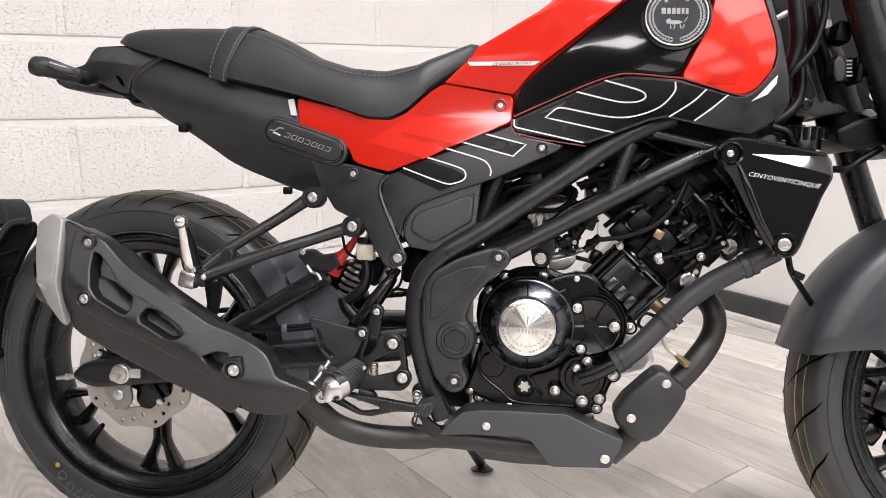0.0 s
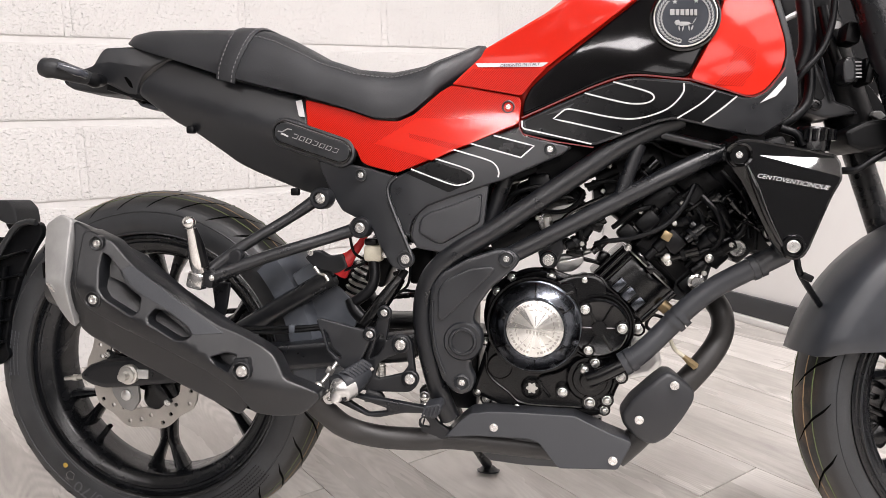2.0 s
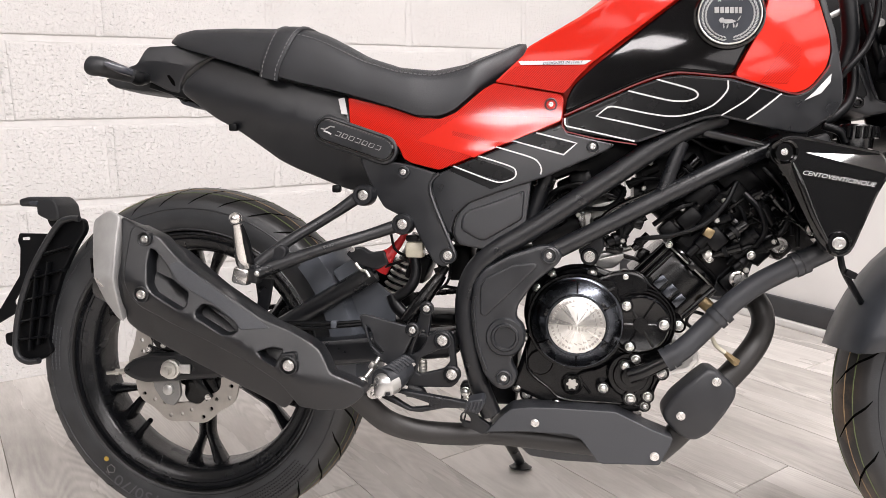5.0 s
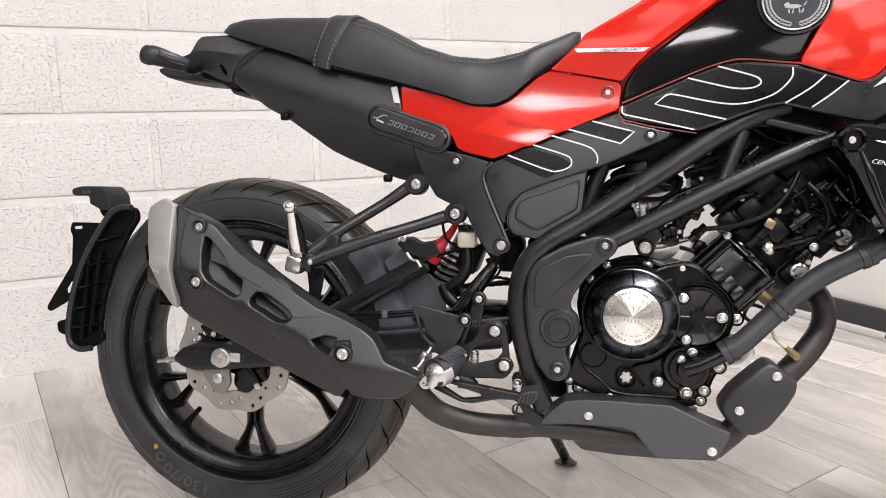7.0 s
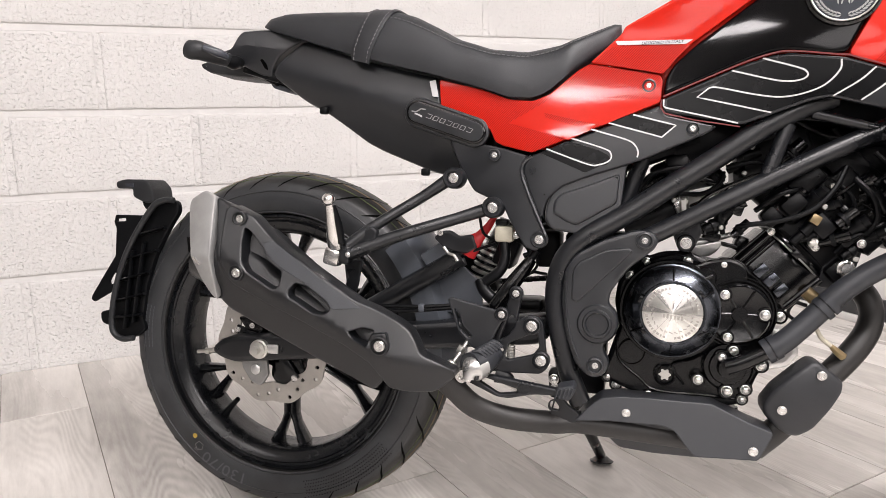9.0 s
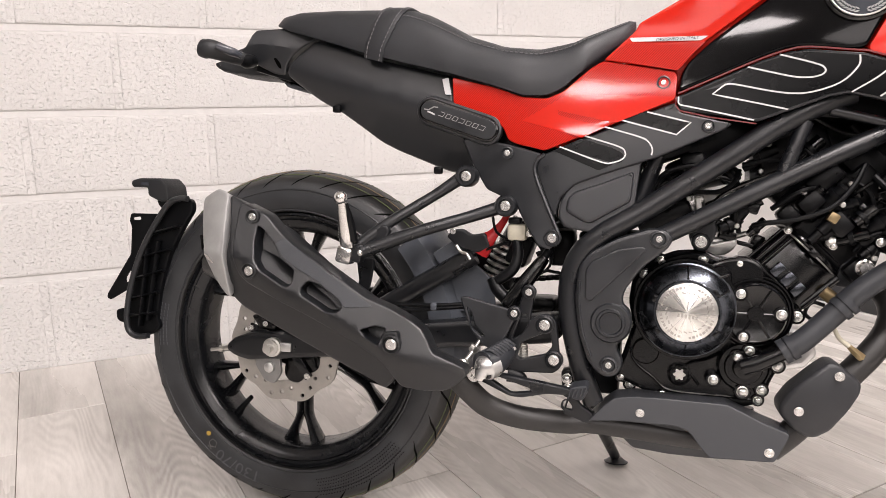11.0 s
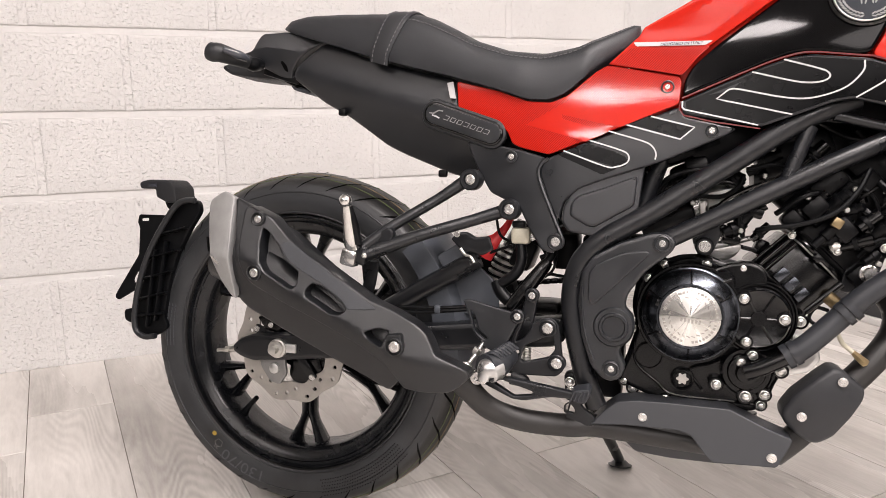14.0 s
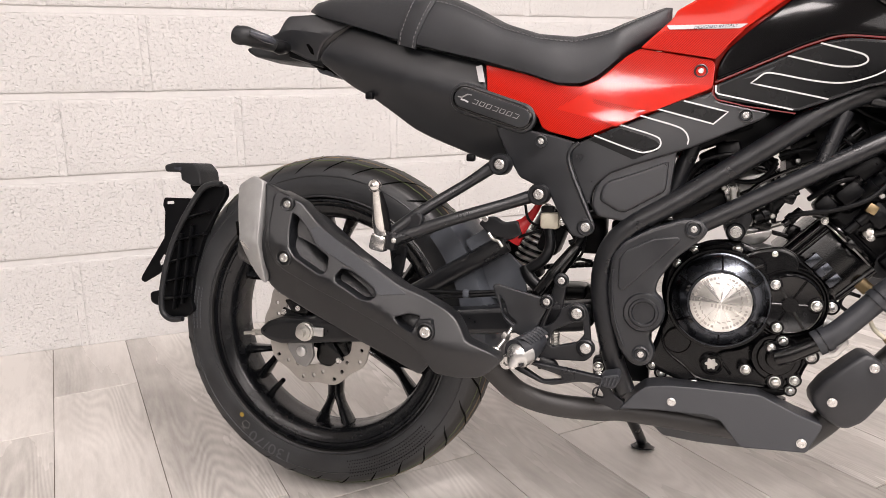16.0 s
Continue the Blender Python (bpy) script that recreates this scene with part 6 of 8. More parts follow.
    add_panel(bm, [(-0.006, 0.272), (0.049, 0.281), (0.057, 0.257), (0.044, 0.231), (0.006, 0.225), (-0.009, 0.244)], -0.075, 0.05, 0.005)
    part("brake_caliper", bm, ENGINE, BIKE, "black rear brake caliper")
    bm = bmesh.new()
    add_panel(bm, [(-0.067, 0.347), (-0.048, 0.350), (-0.017, 0.333), (-0.022, 0.320), (-0.050, 0.324)], -0.085, 0.03, 0.004)
    part("caliper_top", bm, ENGINE, BIKE)
    screw(BOLT, (-0.037, -0.088, 0.334), 0.0048)
    # valve
    part("tyre_valve", add_tube(bmesh.new(), [(-0.132, -0.020, 0.144), (-0.114, -0.035, 0.163), (-0.084, -0.055, 0.190)], [0.009, 0.0055, 0.0045], 10), DARK, BIKE, "black rubber tyre valve")
    # chain on the far side
    link = None
    for z0, z1 in ((0.372, 0.432), (0.232, 0.340)):
        ang = -math.degrees(math.atan2(z1 - z0, 0.52))
        for k in range(40):
            f = k / 39
            m = Matrix.Translation((0.52 * f, 0.055 + 0.002 * (k % 2), z0 + (z1 - z0) * f)) @ pose(0, 0, 0, 0, ang, 0)
            if link is None:
                bm = bmesh.new()
                add_box(bm, (0, 0, 0), (0.0150, 0.012, 0.010), 0.003)
                link = part("chain_link", bm, ENGINE, BIKE, "dark steel chain link")
                link.matrix_basis = m
            else:
                again(link, BIKE, m)
    bm = bmesh.new()
    add_lathe(bm, [(0.03, -0.003), (0.085, -0.003), (0.085, 0.003), (0.03, 0.003)], (0, 0.06, 0.3035), n=42, closed=True)
    part("sprocket", bm, ENGINE, BIKE, "dark steel rear sprocket")
    # hugger over the front of the tyre
    part("hugger", hugger_shell(0.318, 0.080, -8, 40), HUGGER, BIKE, "grey moulded inner mudguard")
    part("hugger_side", add_panel(bmesh.new(), [(0.166, 0.370), (0.231, 0.420), (0.275, 0.441), (0.299, 0.452), (0.332, 0.453), (0.361, 0.427), (0.367, 0.383), (0.324, 0.373)], -0.062, 0.004, 0.002, corner=0.01), HUGGER, BIKE)
    part("hugger_bracket", add_panel(bmesh.new(), [(0.264, 0.469), (0.315, 0.502), (0.338, 0.498), (0.337, 0.456), (0.322, 0.463), (0.283, 0.440)], -0.085, 0.004, 0.002, corner=0.006), HUGGER, BIKE)
    part("chain_guard", add_panel(bmesh.new(), [(0.289, 0.499), (0.302, 0.510), (0.316, 0.511), (0.331, 0.502), (0.354, 0.506), (0.362, 0.484), (0.342, 0.474), (0.308, 0.481)], -0.095, 0.012, 0.003, corner=0.005), FRAME, BIKE)
    screw(BOLT, (0.304, -0.108, 0.508), 0.0050)
    part("bracket_spring_clip", add_tube(bmesh.new(), [(0.308, -0.100, 0.485), (0.316, -0.100, 0.475), (0.325, -0.100, 0.472), (0.331, -0.100, 0.463)], 0.0026, 6), ZINC, BIKE)
    for pts in ([(0.195, -0.120, 0.387), (0.245, -0.125, 0.389), (0.293, -0.130, 0.392), (0.347, -0.130, 0.398)], [(0.195, -0.120, 0.381), (0.245, -0.125, 0.381), (0.293, -0.130, 0.387), (0.348, -0.130, 0.394)]):
        part("brake_line", add_tube(bmesh.new(), pts, 0.0032, 8), DARK, BIKE)
    part("line_clip", add_box(bmesh.new(), (0.281, -0.128, 0.389), (0.010, 0.012, 0.012), 0.002), HUGGER, BIKE)
    screw(BOLT, (0.199, -0.120, 0.372), 0.0050)


def hugger_shell(r, wide, a0, a1, centre=(0, 0, 0.3035), crown=0.02, drop=0.05, taper=0.0):
    """A mudguard: a crowned arc round the wheel's axis with turned-down sides."""
    bm = bmesh.new()
    section = [(-wide, -drop), (-wide, -drop * 0.3), (-wide * 0.93, -0.010), (-wide * 0.7, 0.0), (0, crown * 0.35), (wide * 0.7, 0.0), (wide * 0.93, -0.010), (wide, -drop * 0.3), (wide, -drop)]
    outer, inner = [], []
    for k in range(25):
        f = k / 24
        for store, t in ((outer, 0.0), (inner, 0.004)):
            row = []
            for y, h in section:
                a = radians(a0 + (a1 - taper * max(0.0, -h / drop) - a0) * f)
                row.append(bm.verts.new((centre[0] + (r + h - t) * math.cos(a), centre[1] + y * (1 - t * 3), centre[2] + (r + h - t) * math.sin(a))))
            store.append(row)
    for rows, rev in ((outer, False), (inner, True)):
        for lo, hi in zip(rows, rows[1:]):
            for i in range(len(section) - 1):
                f = (lo[i], lo[i + 1], hi[i + 1], hi[i])
                bm.faces.new(f[::-1] if rev else f)
    n = len(section)
    for k in range(24):
        for i in (0, n - 1):
            bm.faces.new((outer[k][i], outer[k + 1][i], inner[k + 1][i], inner[k][i]))
    for k in (0, 24):
        for i in range(n - 1):
            bm.faces.new((outer[k][i], outer[k][i + 1], inner[k][i + 1], inner[k][i]))
    return bm


build_rear()


def build_plate_carrier():
    part("rear_mudguard", add_panel(bmesh.new(), [(-0.193, 0.548), (-0.210, 0.550), (-0.231, 0.542), (-0.256, 0.517), (-0.290, 0.461), (-0.315, 0.401), (-0.330, 0.342), (-0.331, 0.313), (-0.324, 0.296), (-0.307, 0.290), (-0.284, 0.294), (-0.260, 0.310), (-0.267, 0.330), (-0.256, 0.394), (-0.239, 0.447), (-0.209, 0.500), (-0.189, 0.529)], -0.074, 0.012, 0.003, corner=0.008), DARK, BIKE, "black moulded rear mudguard")
    part("mudguard_rim", add_tube(bmesh.new(), [(-0.192, -0.085, 0.549), (-0.211, -0.085, 0.549), (-0.237, -0.085, 0.534), (-0.284, -0.085, 0.464), (-0.310, -0.085, 0.402), (-0.323, -0.085, 0.343), (-0.322, -0.085, 0.306), (-0.303, -0.085, 0.293), (-0.278, -0.085, 0.296)], 0.0055, 10), GRAIN, BIKE)
    for a, b in (((-0.298, -0.080, 0.439), (-0.229, -0.080, 0.458)), ((-0.313, -0.080, 0.399), (-0.247, -0.080, 0.418)), ((-0.322, -0.080, 0.361), (-0.257, -0.080, 0.378)), ((-0.326, -0.080, 0.330), (-0.264, -0.080, 0.339)), ((-0.269, -0.080, 0.485), (-0.213, -0.080, 0.500)), ((-0.280, -0.080, 0.456), (-0.299, -0.080, 0.312)), ((-0.256, -0.080, 0.472), (-0.281, -0.080, 0.324))):
        part("mudguard_rib", add_tube(bmesh.new(), [a, b], 0.0030, 6, 0, flat=2.5), DARK, BIKE)
    part("plate_bracket", add_panel(bmesh.new(), [(-0.363, 0.518), (-0.272, 0.518), (-0.267, 0.532), (-0.295, 0.516), (-0.331, 0.458), (-0.353, 0.407), (-0.366, 0.381), (-0.377, 0.367), (-0.414, 0.346), (-0.422, 0.351), (-0.419, 0.360), (-0.365, 0.439), (-0.362, 0.492), (-0.367, 0.503)], -0.02, 0.004, 0.001, 0.0, [[(-0.359, 0.510), (-0.341, 0.512), (-0.341, 0.506), (-0.359, 0.505)], [(-0.379, 0.390), (-0.368, 0.406), (-0.362, 0.404), (-0.366, 0.388), (-0.377, 0.381)]], corner=0.004), DARK, BIKE, "black steel number plate bracket")
    bm = bmesh.new()
    add_panel(bm, [(-0.355, 0.581), (-0.335, 0.586), (-0.290, 0.586), (-0.275, 0.571), (-0.271, 0.543), (-0.293, 0.542), (-0.318, 0.553), (-0.318, 0.568), (-0.353, 0.568)], -0.03, 0.06, 0.004, corner=0.006)
    part("plate_lamp", bm, GRAIN, BIKE, "black number plate lamp housing")
    bm = bmesh.new()
    add_box(bm, (-0.322, -0.031, 0.575), (0.016, 0.003, 0.007), 0.001)
    part("lamp_window", bm, LENS, BIKE)
    part("lamp_stalk", add_panel(bmesh.new(), [(-0.311, 0.546), (-0.283, 0.544), (-0.276, 0.532), (-0.289, 0.523), (-0.304, 0.531)], -0.015, 0.03, 0.004), DARK, BIKE)
    part("mudguard_reflector", add_panel(bmesh.new(), [(-0.402, 0.327), (-0.380, 0.333), (-0.375, 0.307), (-0.385, 0.301), (-0.400, 0.307)], -0.02, 0.05, 0.003), DARK, BIKE)


build_plate_carrier()


# ---- engine details ----
def ring(name, centre, r, tube, material, parent=None, n=40, label=""):
    bm = bmesh.new()
    add_lathe(bm, [(r - tube, -tube), (r - tube * 0.5, tube * 0.6), (r + tube * 0.5, tube * 0.6), (r + tube, -tube)], centre, n=n)
    return part(name, bm, material, parent or BIKE, label)


def build_engine_details():
    for p, r in (((0.622, -0.088, 0.473), 0.0055), ((0.599, -0.088, 0.451), 0.0055), ((0.682, -0.088, 0.477), 0.0062), ((0.732, -0.090, 0.473), 0.0062), ((0.733, -0.113, 0.431), 0.0060), ((0.788, -0.113, 0.404), 0.0066), ((0.814, -0.080, 0.398), 0.0068), ((0.739, -0.113, 0.369), 0.0056), ((0.750, -0.100, 0.347), 0.0064), ((0.734, -0.100, 0.337), 0.0070), ((0.702, -0.100, 0.300), 0.0064), ((0.743, -0.100, 0.286), 0.0072), ((0.769, -0.098, 0.290), 0.0062), ((0.766, -0.088, 0.272), 0.0056), ((0.789, -0.098, 0.327), 0.0066), ((0.632, -0.088, 0.268), 0.0056), ((0.570, -0.080, 0.290), 0.0056), ((0.581, -0.080, 0.372), 0.0050), ((0.583, -0.075, 0.277), 0.0060)):
        bm = bmesh.new()
        add_lathe(bm, [(r * 1.7, 0.02), (r * 1.7, 0.001), (r * 1.5, -0.0004), (0, -0.0004)], p, (0, 1, 0), 20)
        part("screw_boss", bm, ENGINE, BIKE)
        screw(DOME, p, r * 1.15)
    for p, r, w in (((0.617, -0.155, 0.508), 0.0046, 0.0100), ((0.553, -0.155, 0.322), 0.0046, 0.0100)):
        bm = bmesh.new()
        add_lathe(bm, [(w + 0.003, -0.006), (w + 0.002, 0.001), (w, 0.002), (w - 0.002, -0.001), (0, -0.001)], p, n=24)
        part("screw_boss", bm, MATT, BIKE)
        screw(BOLT, (p[0], p[1] + 0.001, p[2]), r)
    c = (0.554, -0.153, 0.384)
    bm = bmesh.new()
    add_lathe(bm, [(0.030, -0.012), (0.030, -0.002), (0.027, 0.002), (0.0215, 0.002), (0.020, 0.0045), (0.017, 0.0045), (0.0155, 0.001), (0, 0.001)], c, n=36)
    part("pivot_boss", bm, MATT, BIKE, "round boss on the pivot cover")
    part("pivot_relief", add_panel(bmesh.new(), [(0.516, 0.460), (0.524, 0.473), (0.564, 0.493), (0.596, 0.497), (0.601, 0.492), (0.564, 0.454), (0.524, 0.414), (0.516, 0.418)], -0.1547, 0.004, 0.0022, corner=0.005), MATT, BIKE)
    part("pivot_rib", add_tube(bmesh.new(), [(0.508, -0.153, 0.444), (0.508, -0.153, 0.410), (0.515, -0.153, 0.367), (0.528, -0.153, 0.332)], 0.0020, 8), MATT, BIKE)
    # spokes of the clutch cover and the gear cover
    c = Vector((0.6595, -0.139, 0.4035))
    for k in range(6):
        a = radians(90 + 60 * k)
        q = Vector((math.cos(a), 0, math.sin(a)))
        part("clutch_rib", add_tube(bmesh.new(), [c + q * 0.0475 + Vector((0, 0.0030, 0)), c + q * 0.0560 + Vector((0, 0.0090, 0)), c + q * 0.0660 + Vector((0, 0.0208, 0))], 0.0014, 6, 0), ENGINE, BIKE)
    ring("clutch_lip", (c.x, c.y + 0.032, c.z), 0.0725, 0.003, ENGINE)
    for deg in (38, 158, 215, 325):
        a = radians(deg)
        q = Vector((math.cos(a), 0, math.sin(a)))
        bm = bmesh.new()
        add_box(bm, c + q * 0.0485 + Vector((0, 0.0020, 0)), (0.0060, 0.0060, 0.0100), 0.0012, -deg)
        part("clutch_tab", bm, ENGINE, BIKE)
    o = lambda x, z: c.y - 0.0008
    bm = bmesh.new()
    mid = Vector((c.x, c.z))
    for k in range(44):
        a = 2 * math.pi * k / 44
        if k % 11 in (0, 10):
            continue
        p = mid + Vector((math.cos(a), math.sin(a))) * 0.0362
        t = Vector((-math.sin(a), math.cos(a)))
        w = 0.0012 + 0.0005 * (k % 3)
        add_ribbon(bm, [p - t * w, p + t * w], 0.0034, o, 0.0003)
    for k in range(26):
        a = 2 * math.pi * (k + 0.3) / 26
        if 0.30 < k / 26 < 0.44:
            continue
        p = mid + Vector((math.cos(a), math.sin(a))) * 0.0285
        u = Vector((math.cos(a + 1.15), math.sin(a + 1.15)))
        add_ribbon(bm, [p - u * 0.0026, p, p + u * 0.0026], 0.0013 + 0.0004 * (k % 2), o, 0.0003)
    for dx, dz, w, h in ((-0.013, -0.004, 0.0030, 0.0050), (-0.008, -0.004, 0.0028, 0.0062), (-0.003, -0.005, 0.0030, 0.0056), (0.002, -0.006, 0.0028, 0.0060), (0.007, -0.006, 0.0030, 0.0048), (0.012, -0.007, 0.0026, 0.0052)):
        add_ribbon(bm, [mid + Vector((dx, dz)), mid + Vector((dx + w, dz - 0.0003))], h, o, 0.0003)
    part("disc_engraving", bm, DISC, BIKE, "engraved ring of marks on the disc")
    c = Vector((0.754, -0.110, 0.403))
    for k in range(6):
        a = radians(60 * k)
        q = Vector((math.cos(a), 0, math.sin(a)))
        part("gear_rib", add_tube(bmesh.new(), [c + q * 0.011 + Vector((0, -0.001, 0)), c + q * 0.0378 + Vector((0, -0.001, 0))], 0.0021, 6, 0), ENGINE, BIKE)
    ring("case_arc", (c.x, c.y + 0.012, c.z), 0.0480, 0.0022, ENGINE)
    ring("case_arc", (c.x, c.y + 0.016, c.z), 0.0530, 0.0020, ENGINE)
    ring("gear_lip", (c.x, c.y + 0.004, c.z), 0.0420, 0.0022, ENGINE)
    c = (0.743, -0.098, 0.322)
    bm = bmesh.new()
    add_lathe(bm, [(0.036, -0.016), (0.036, -0.003), (0.033, 0.0), (0.027, 0.0), (0.025, 0.004), (0.016, 0.004), (0.014, 0.014), (0, 0.015)], c, n=36)
    part("water_pump", bm, ENGINE, BIKE, "black water pump cover")
    part("pump_outlet", add_tube(bmesh.new(), [(0.740, -0.118, 0.326), (0.758, -0.122, 0.334), (0.794, -0.125, 0.355)], [0.0125, 0.0115, 0.0110], 14), ENGINE, BIKE)
    c = (0.655, -0.088, 0.302)
    bm = bmesh.new()
    add_lathe(bm, [(0.017, -0.006), (0.017, 0.003), (0.014, 0.005), (0.011, 0.002), (0, 0.002)], c, n=30)
    part("oil_window_ring", bm, ENGINE, BIKE)
    bm = bmesh.new()
    star = []
    for k in range(36):
        a = 2 * math.pi * k / 36
        r = 0.0078 + 0.0016 * math.cos(6 * a)
        star.append((c[0] + r * math.cos(a), c[2] + r * math.sin(a)))
    add_panel(bm, star, c[1] - 0.004, 0.004, 0.0006, corner=0.0005)
    part("oil_plug", bm, ZINC, BIKE, "zinc plated star-shaped plug")
    c = (0.605, -0.088, 0.334)
    bm = bmesh.new()
    add_lathe(bm, [(0.020, -0.004), (0.020, 0.001), (0.018, 0.003), (0, 0.003)], c, n=30)
    part("case_boss", bm, ENGINE, BIKE)
    c = (0.704, -0.100, 0.453)
    bm = bmesh.new()
    add_lathe(bm, [(0.0175, -0.014), (0.0175, 0.006), (0.015, 0.009), (0, 0.009)], c, n=24)
    add_box(bm, (c[0], c[1] - 0.012, c[2]), (0.026, 0.010, 0.005), 0.002, -25)
    part("oil_filler_cap", bm, ENGINE, BIKE, "black oil filler cap")
    part("case_step", add_panel(bmesh.new(), [(0.687, 0.469), (0.714, 0.480), (0.739, 0.483), (0.758, 0.476), (0.766, 0.462), (0.764, 0.443), (0.740, 0.441), (0.719, 0.429), (0.702, 0.433)], -0.096, 0.02, 0.004, corner=0.010), ENGINE, BIKE)
    part("case_seam", add_tube(bmesh.new(), [(0.582, -0.087, 0.356), (0.587, -0.087, 0.320), (0.617, -0.087, 0.294), (0.644, -0.087, 0.276), (0.718, -0.087, 0.274), (0.757, -0.087, 0.272)], 0.0022, 6), ENGINE, BIKE)
    part("case_seam", add_tube(bmesh.new(), [(0.683, -0.087, 0.288), (0.665, -0.087, 0.316), (0.695, -0.087, 0.329), (0.717, -0.087, 0.343)], 0.0024, 6), ENGINE, BIKE)
    part("case_seam", add_tube(bmesh.new(), [(0.600, -0.088, 0.446), (0.615, -0.088, 0.468), (0.650, -0.088, 0.484), (0.682, -0.088, 0.483), (0.714, -0.090, 0.470), (0.744, -0.090, 0.478), (0.765, -0.090, 0.463), (0.793, -0.088, 0.438), (0.805, -0.088, 0.408), (0.801, -0.088, 0.373)], 0.0026, 6), ENGINE, BIKE)
    for pts in ([(0.592, -0.070, 0.269), (0.592, -0.070, 0.252)], [(0.754, -0.070, 0.256), (0.754, -0.070, 0.244)]):
        part("case_foot", add_tube(bmesh.new(), pts, 0.010, 10, 0), ENGINE, BIKE)
    # cylinder fins and studs
    a0, b0 = Vector((0.757, 0.457)), Vector((0.842, 0.540))
    d = (b0 - a0).normalized()
    n = Vector((-d.y, d.x))
    deg = -math.degrees(math.atan2(d.y, d.x))
    for q in ((0.784, -0.083, 0.466), (0.798, -0.086, 0.453), (0.812, -0.083, 0.438)):
        bm = bmesh.new()
        add_box(bm, q, (0.021, 0.014, 0.0135), 0.0022, deg)
        part("cylinder_pad", bm, CONE, BIKE)
    for pts, r in (([(0.821, -0.068, 0.412), (0.867, -0.068, 0.455)], 0.0062), ([(0.814, -0.055, 0.403), (0.864, -0.055, 0.450)], 0.0040), ([(0.754, -0.070, 0.474), (0.798, -0.070, 0.519)], 0.0045), ([(0.761, -0.074, 0.468), (0.803, -0.074, 0.510)], 0.0026), ([(0.748, -0.060, 0.480), (0.792, -0.060, 0.523)], 0.0030)):
        part("cylinder_stud", add_tube(bmesh.new(), pts, r, 10, 0), ENGINE, BIKE)
    part("gasket_edge", add_tube(bmesh.new(), [(0.797, -0.062, 0.521), (0.809, -0.082, 0.509), (0.828, -0.087, 0.491), (0.848, -0.082, 0.472), (0.866, -0.062, 0.455)], 0.0013, 8), CASTGREY, BIKE, "bare metal gasket edge")
    part("gasket_flange", add_tube(bmesh.new(), [(0.800, -0.060, 0.525), (0.812, -0.080, 0.513), (0.831, -0.085, 0.495), (0.851, -0.080, 0.476), (0.870, -0.060, 0.458)], 0.0036, 8), ENGINE, BIKE)
    bm = bmesh.new()
    add_box(bm, (0.828, -0.096, 0.492), (0.010, 0.012, 0.012), 0.002, deg)
    part("gasket_clip", bm, ENGINE, BIKE)
    for k in range(4):
        p = a0 + d * (0.13 + 0.018 * k) + n * 0.0
        bm = bmesh.new()
        add_box(bm, (p.x, 0.0, p.y), (0.005, 0.140, 0.100 - 0.006 * k), 0.0015, deg)
        part("head_fin", bm, CAST, BIKE)
    p = a0 + d * 0.215
    bm = bmesh.new()
    add_box(bm, (p.x, -0.005, p.y), (0.050, 0.125, 0.098), 0.010, deg)
    part("rocker_cover", bm, CAST, BIKE, "black rocker cover")
    lug = [((0.794, -0.080, 0.545), (0.026, 0.03, 0.026)), ((0.822, -0.085, 0.563), (0.034, 0.035, 0.026)), ((0.859, -0.090, 0.534), (0.028, 0.03, 0.034)), ((0.895, -0.085, 0.521), (0.034, 0.03, 0.026)), ((0.922, -0.080, 0.513), (0.03, 0.03, 0.03)), ((0.839, -0.070, 0.597), (0.05, 0.05, 0.03)), ((0.893, -0.050, 0.588), (0.05, 0.06, 0.05)), ((0.939, -0.040, 0.558), (0.05, 0.07, 0.06)), ((0.889, -0.070, 0.468), (0.03, 0.03, 0.03)), ((0.957, -0.050, 0.520), (0.03, 0.05, 0.03))]
    for c, s in lug:
        bm = bmesh.new()
        add_box(bm, c, s, 0.006, deg)
        part("head_lug", bm, CAST, BIKE)
    for p, r in (((0.796, -0.082, 0.523), 0.0055), ((0.911, -0.100, 0.510), 0.0062), ((0.854, -0.090, 0.503), 0.0060)):
        screw(DOME, p, r)
    bm = bmesh.new()
    add_box(bm, (0.848, -0.108, 0.543), (0.014, 0.012, 0.014), 0.002, 30)
    part("brass_fitting", bm, BRASS, BIKE, "yellow brass fitting")
    p = (0.896, -0.088, 0.473)
    bm = bmesh.new()
    add_lathe(bm, [(0.0125, -0.004), (0.0125, 0.002), (0.0095, 0.003), (0.0085, 0.012), (0, 0.012)], p, n=18)
    part("mount_nut", bm, STEEL, BIKE, "bright engine mount nut")
    part("mount_plate", add_panel(bmesh.new(), [(0.872, 0.482), (0.903, 0.502), (0.925, 0.509), (0.914, 0.470), (0.891, 0.440), (0.863, 0.444)], -0.068, 0.010, 0.002), FRAME, BIKE, "black engine mount plate")
    p = (0.953, -0.088, 0.525)
    ring("hose_eye", p, 0.0095, 0.0026, STEEL)
    # throttle body and air duct
    part("throttle_body", add_tube(bmesh.new(), [(0.655, -0.020, 0.557), (0.700, -0.020, 0.582), (0.724, -0.020, 0.588)], [0.028, 0.032, 0.026], 18), CASTGREY, BIKE, "cast aluminium throttle body")
    barrel_face = lambda x, z: -0.058 + 14.0 * (x - 0.702) ** 2
    part("throttle_barrel", add_panel(bmesh.new(), [(0.679, 0.578), (0.720, 0.584), (0.720, 0.565), (0.717, 0.547), (0.702, 0.543), (0.681, 0.545)], barrel_face, 0.03, 0.002, 0.006, corner=0.003), ALU, BIKE, "cast aluminium throttle barrel", sharp=50)
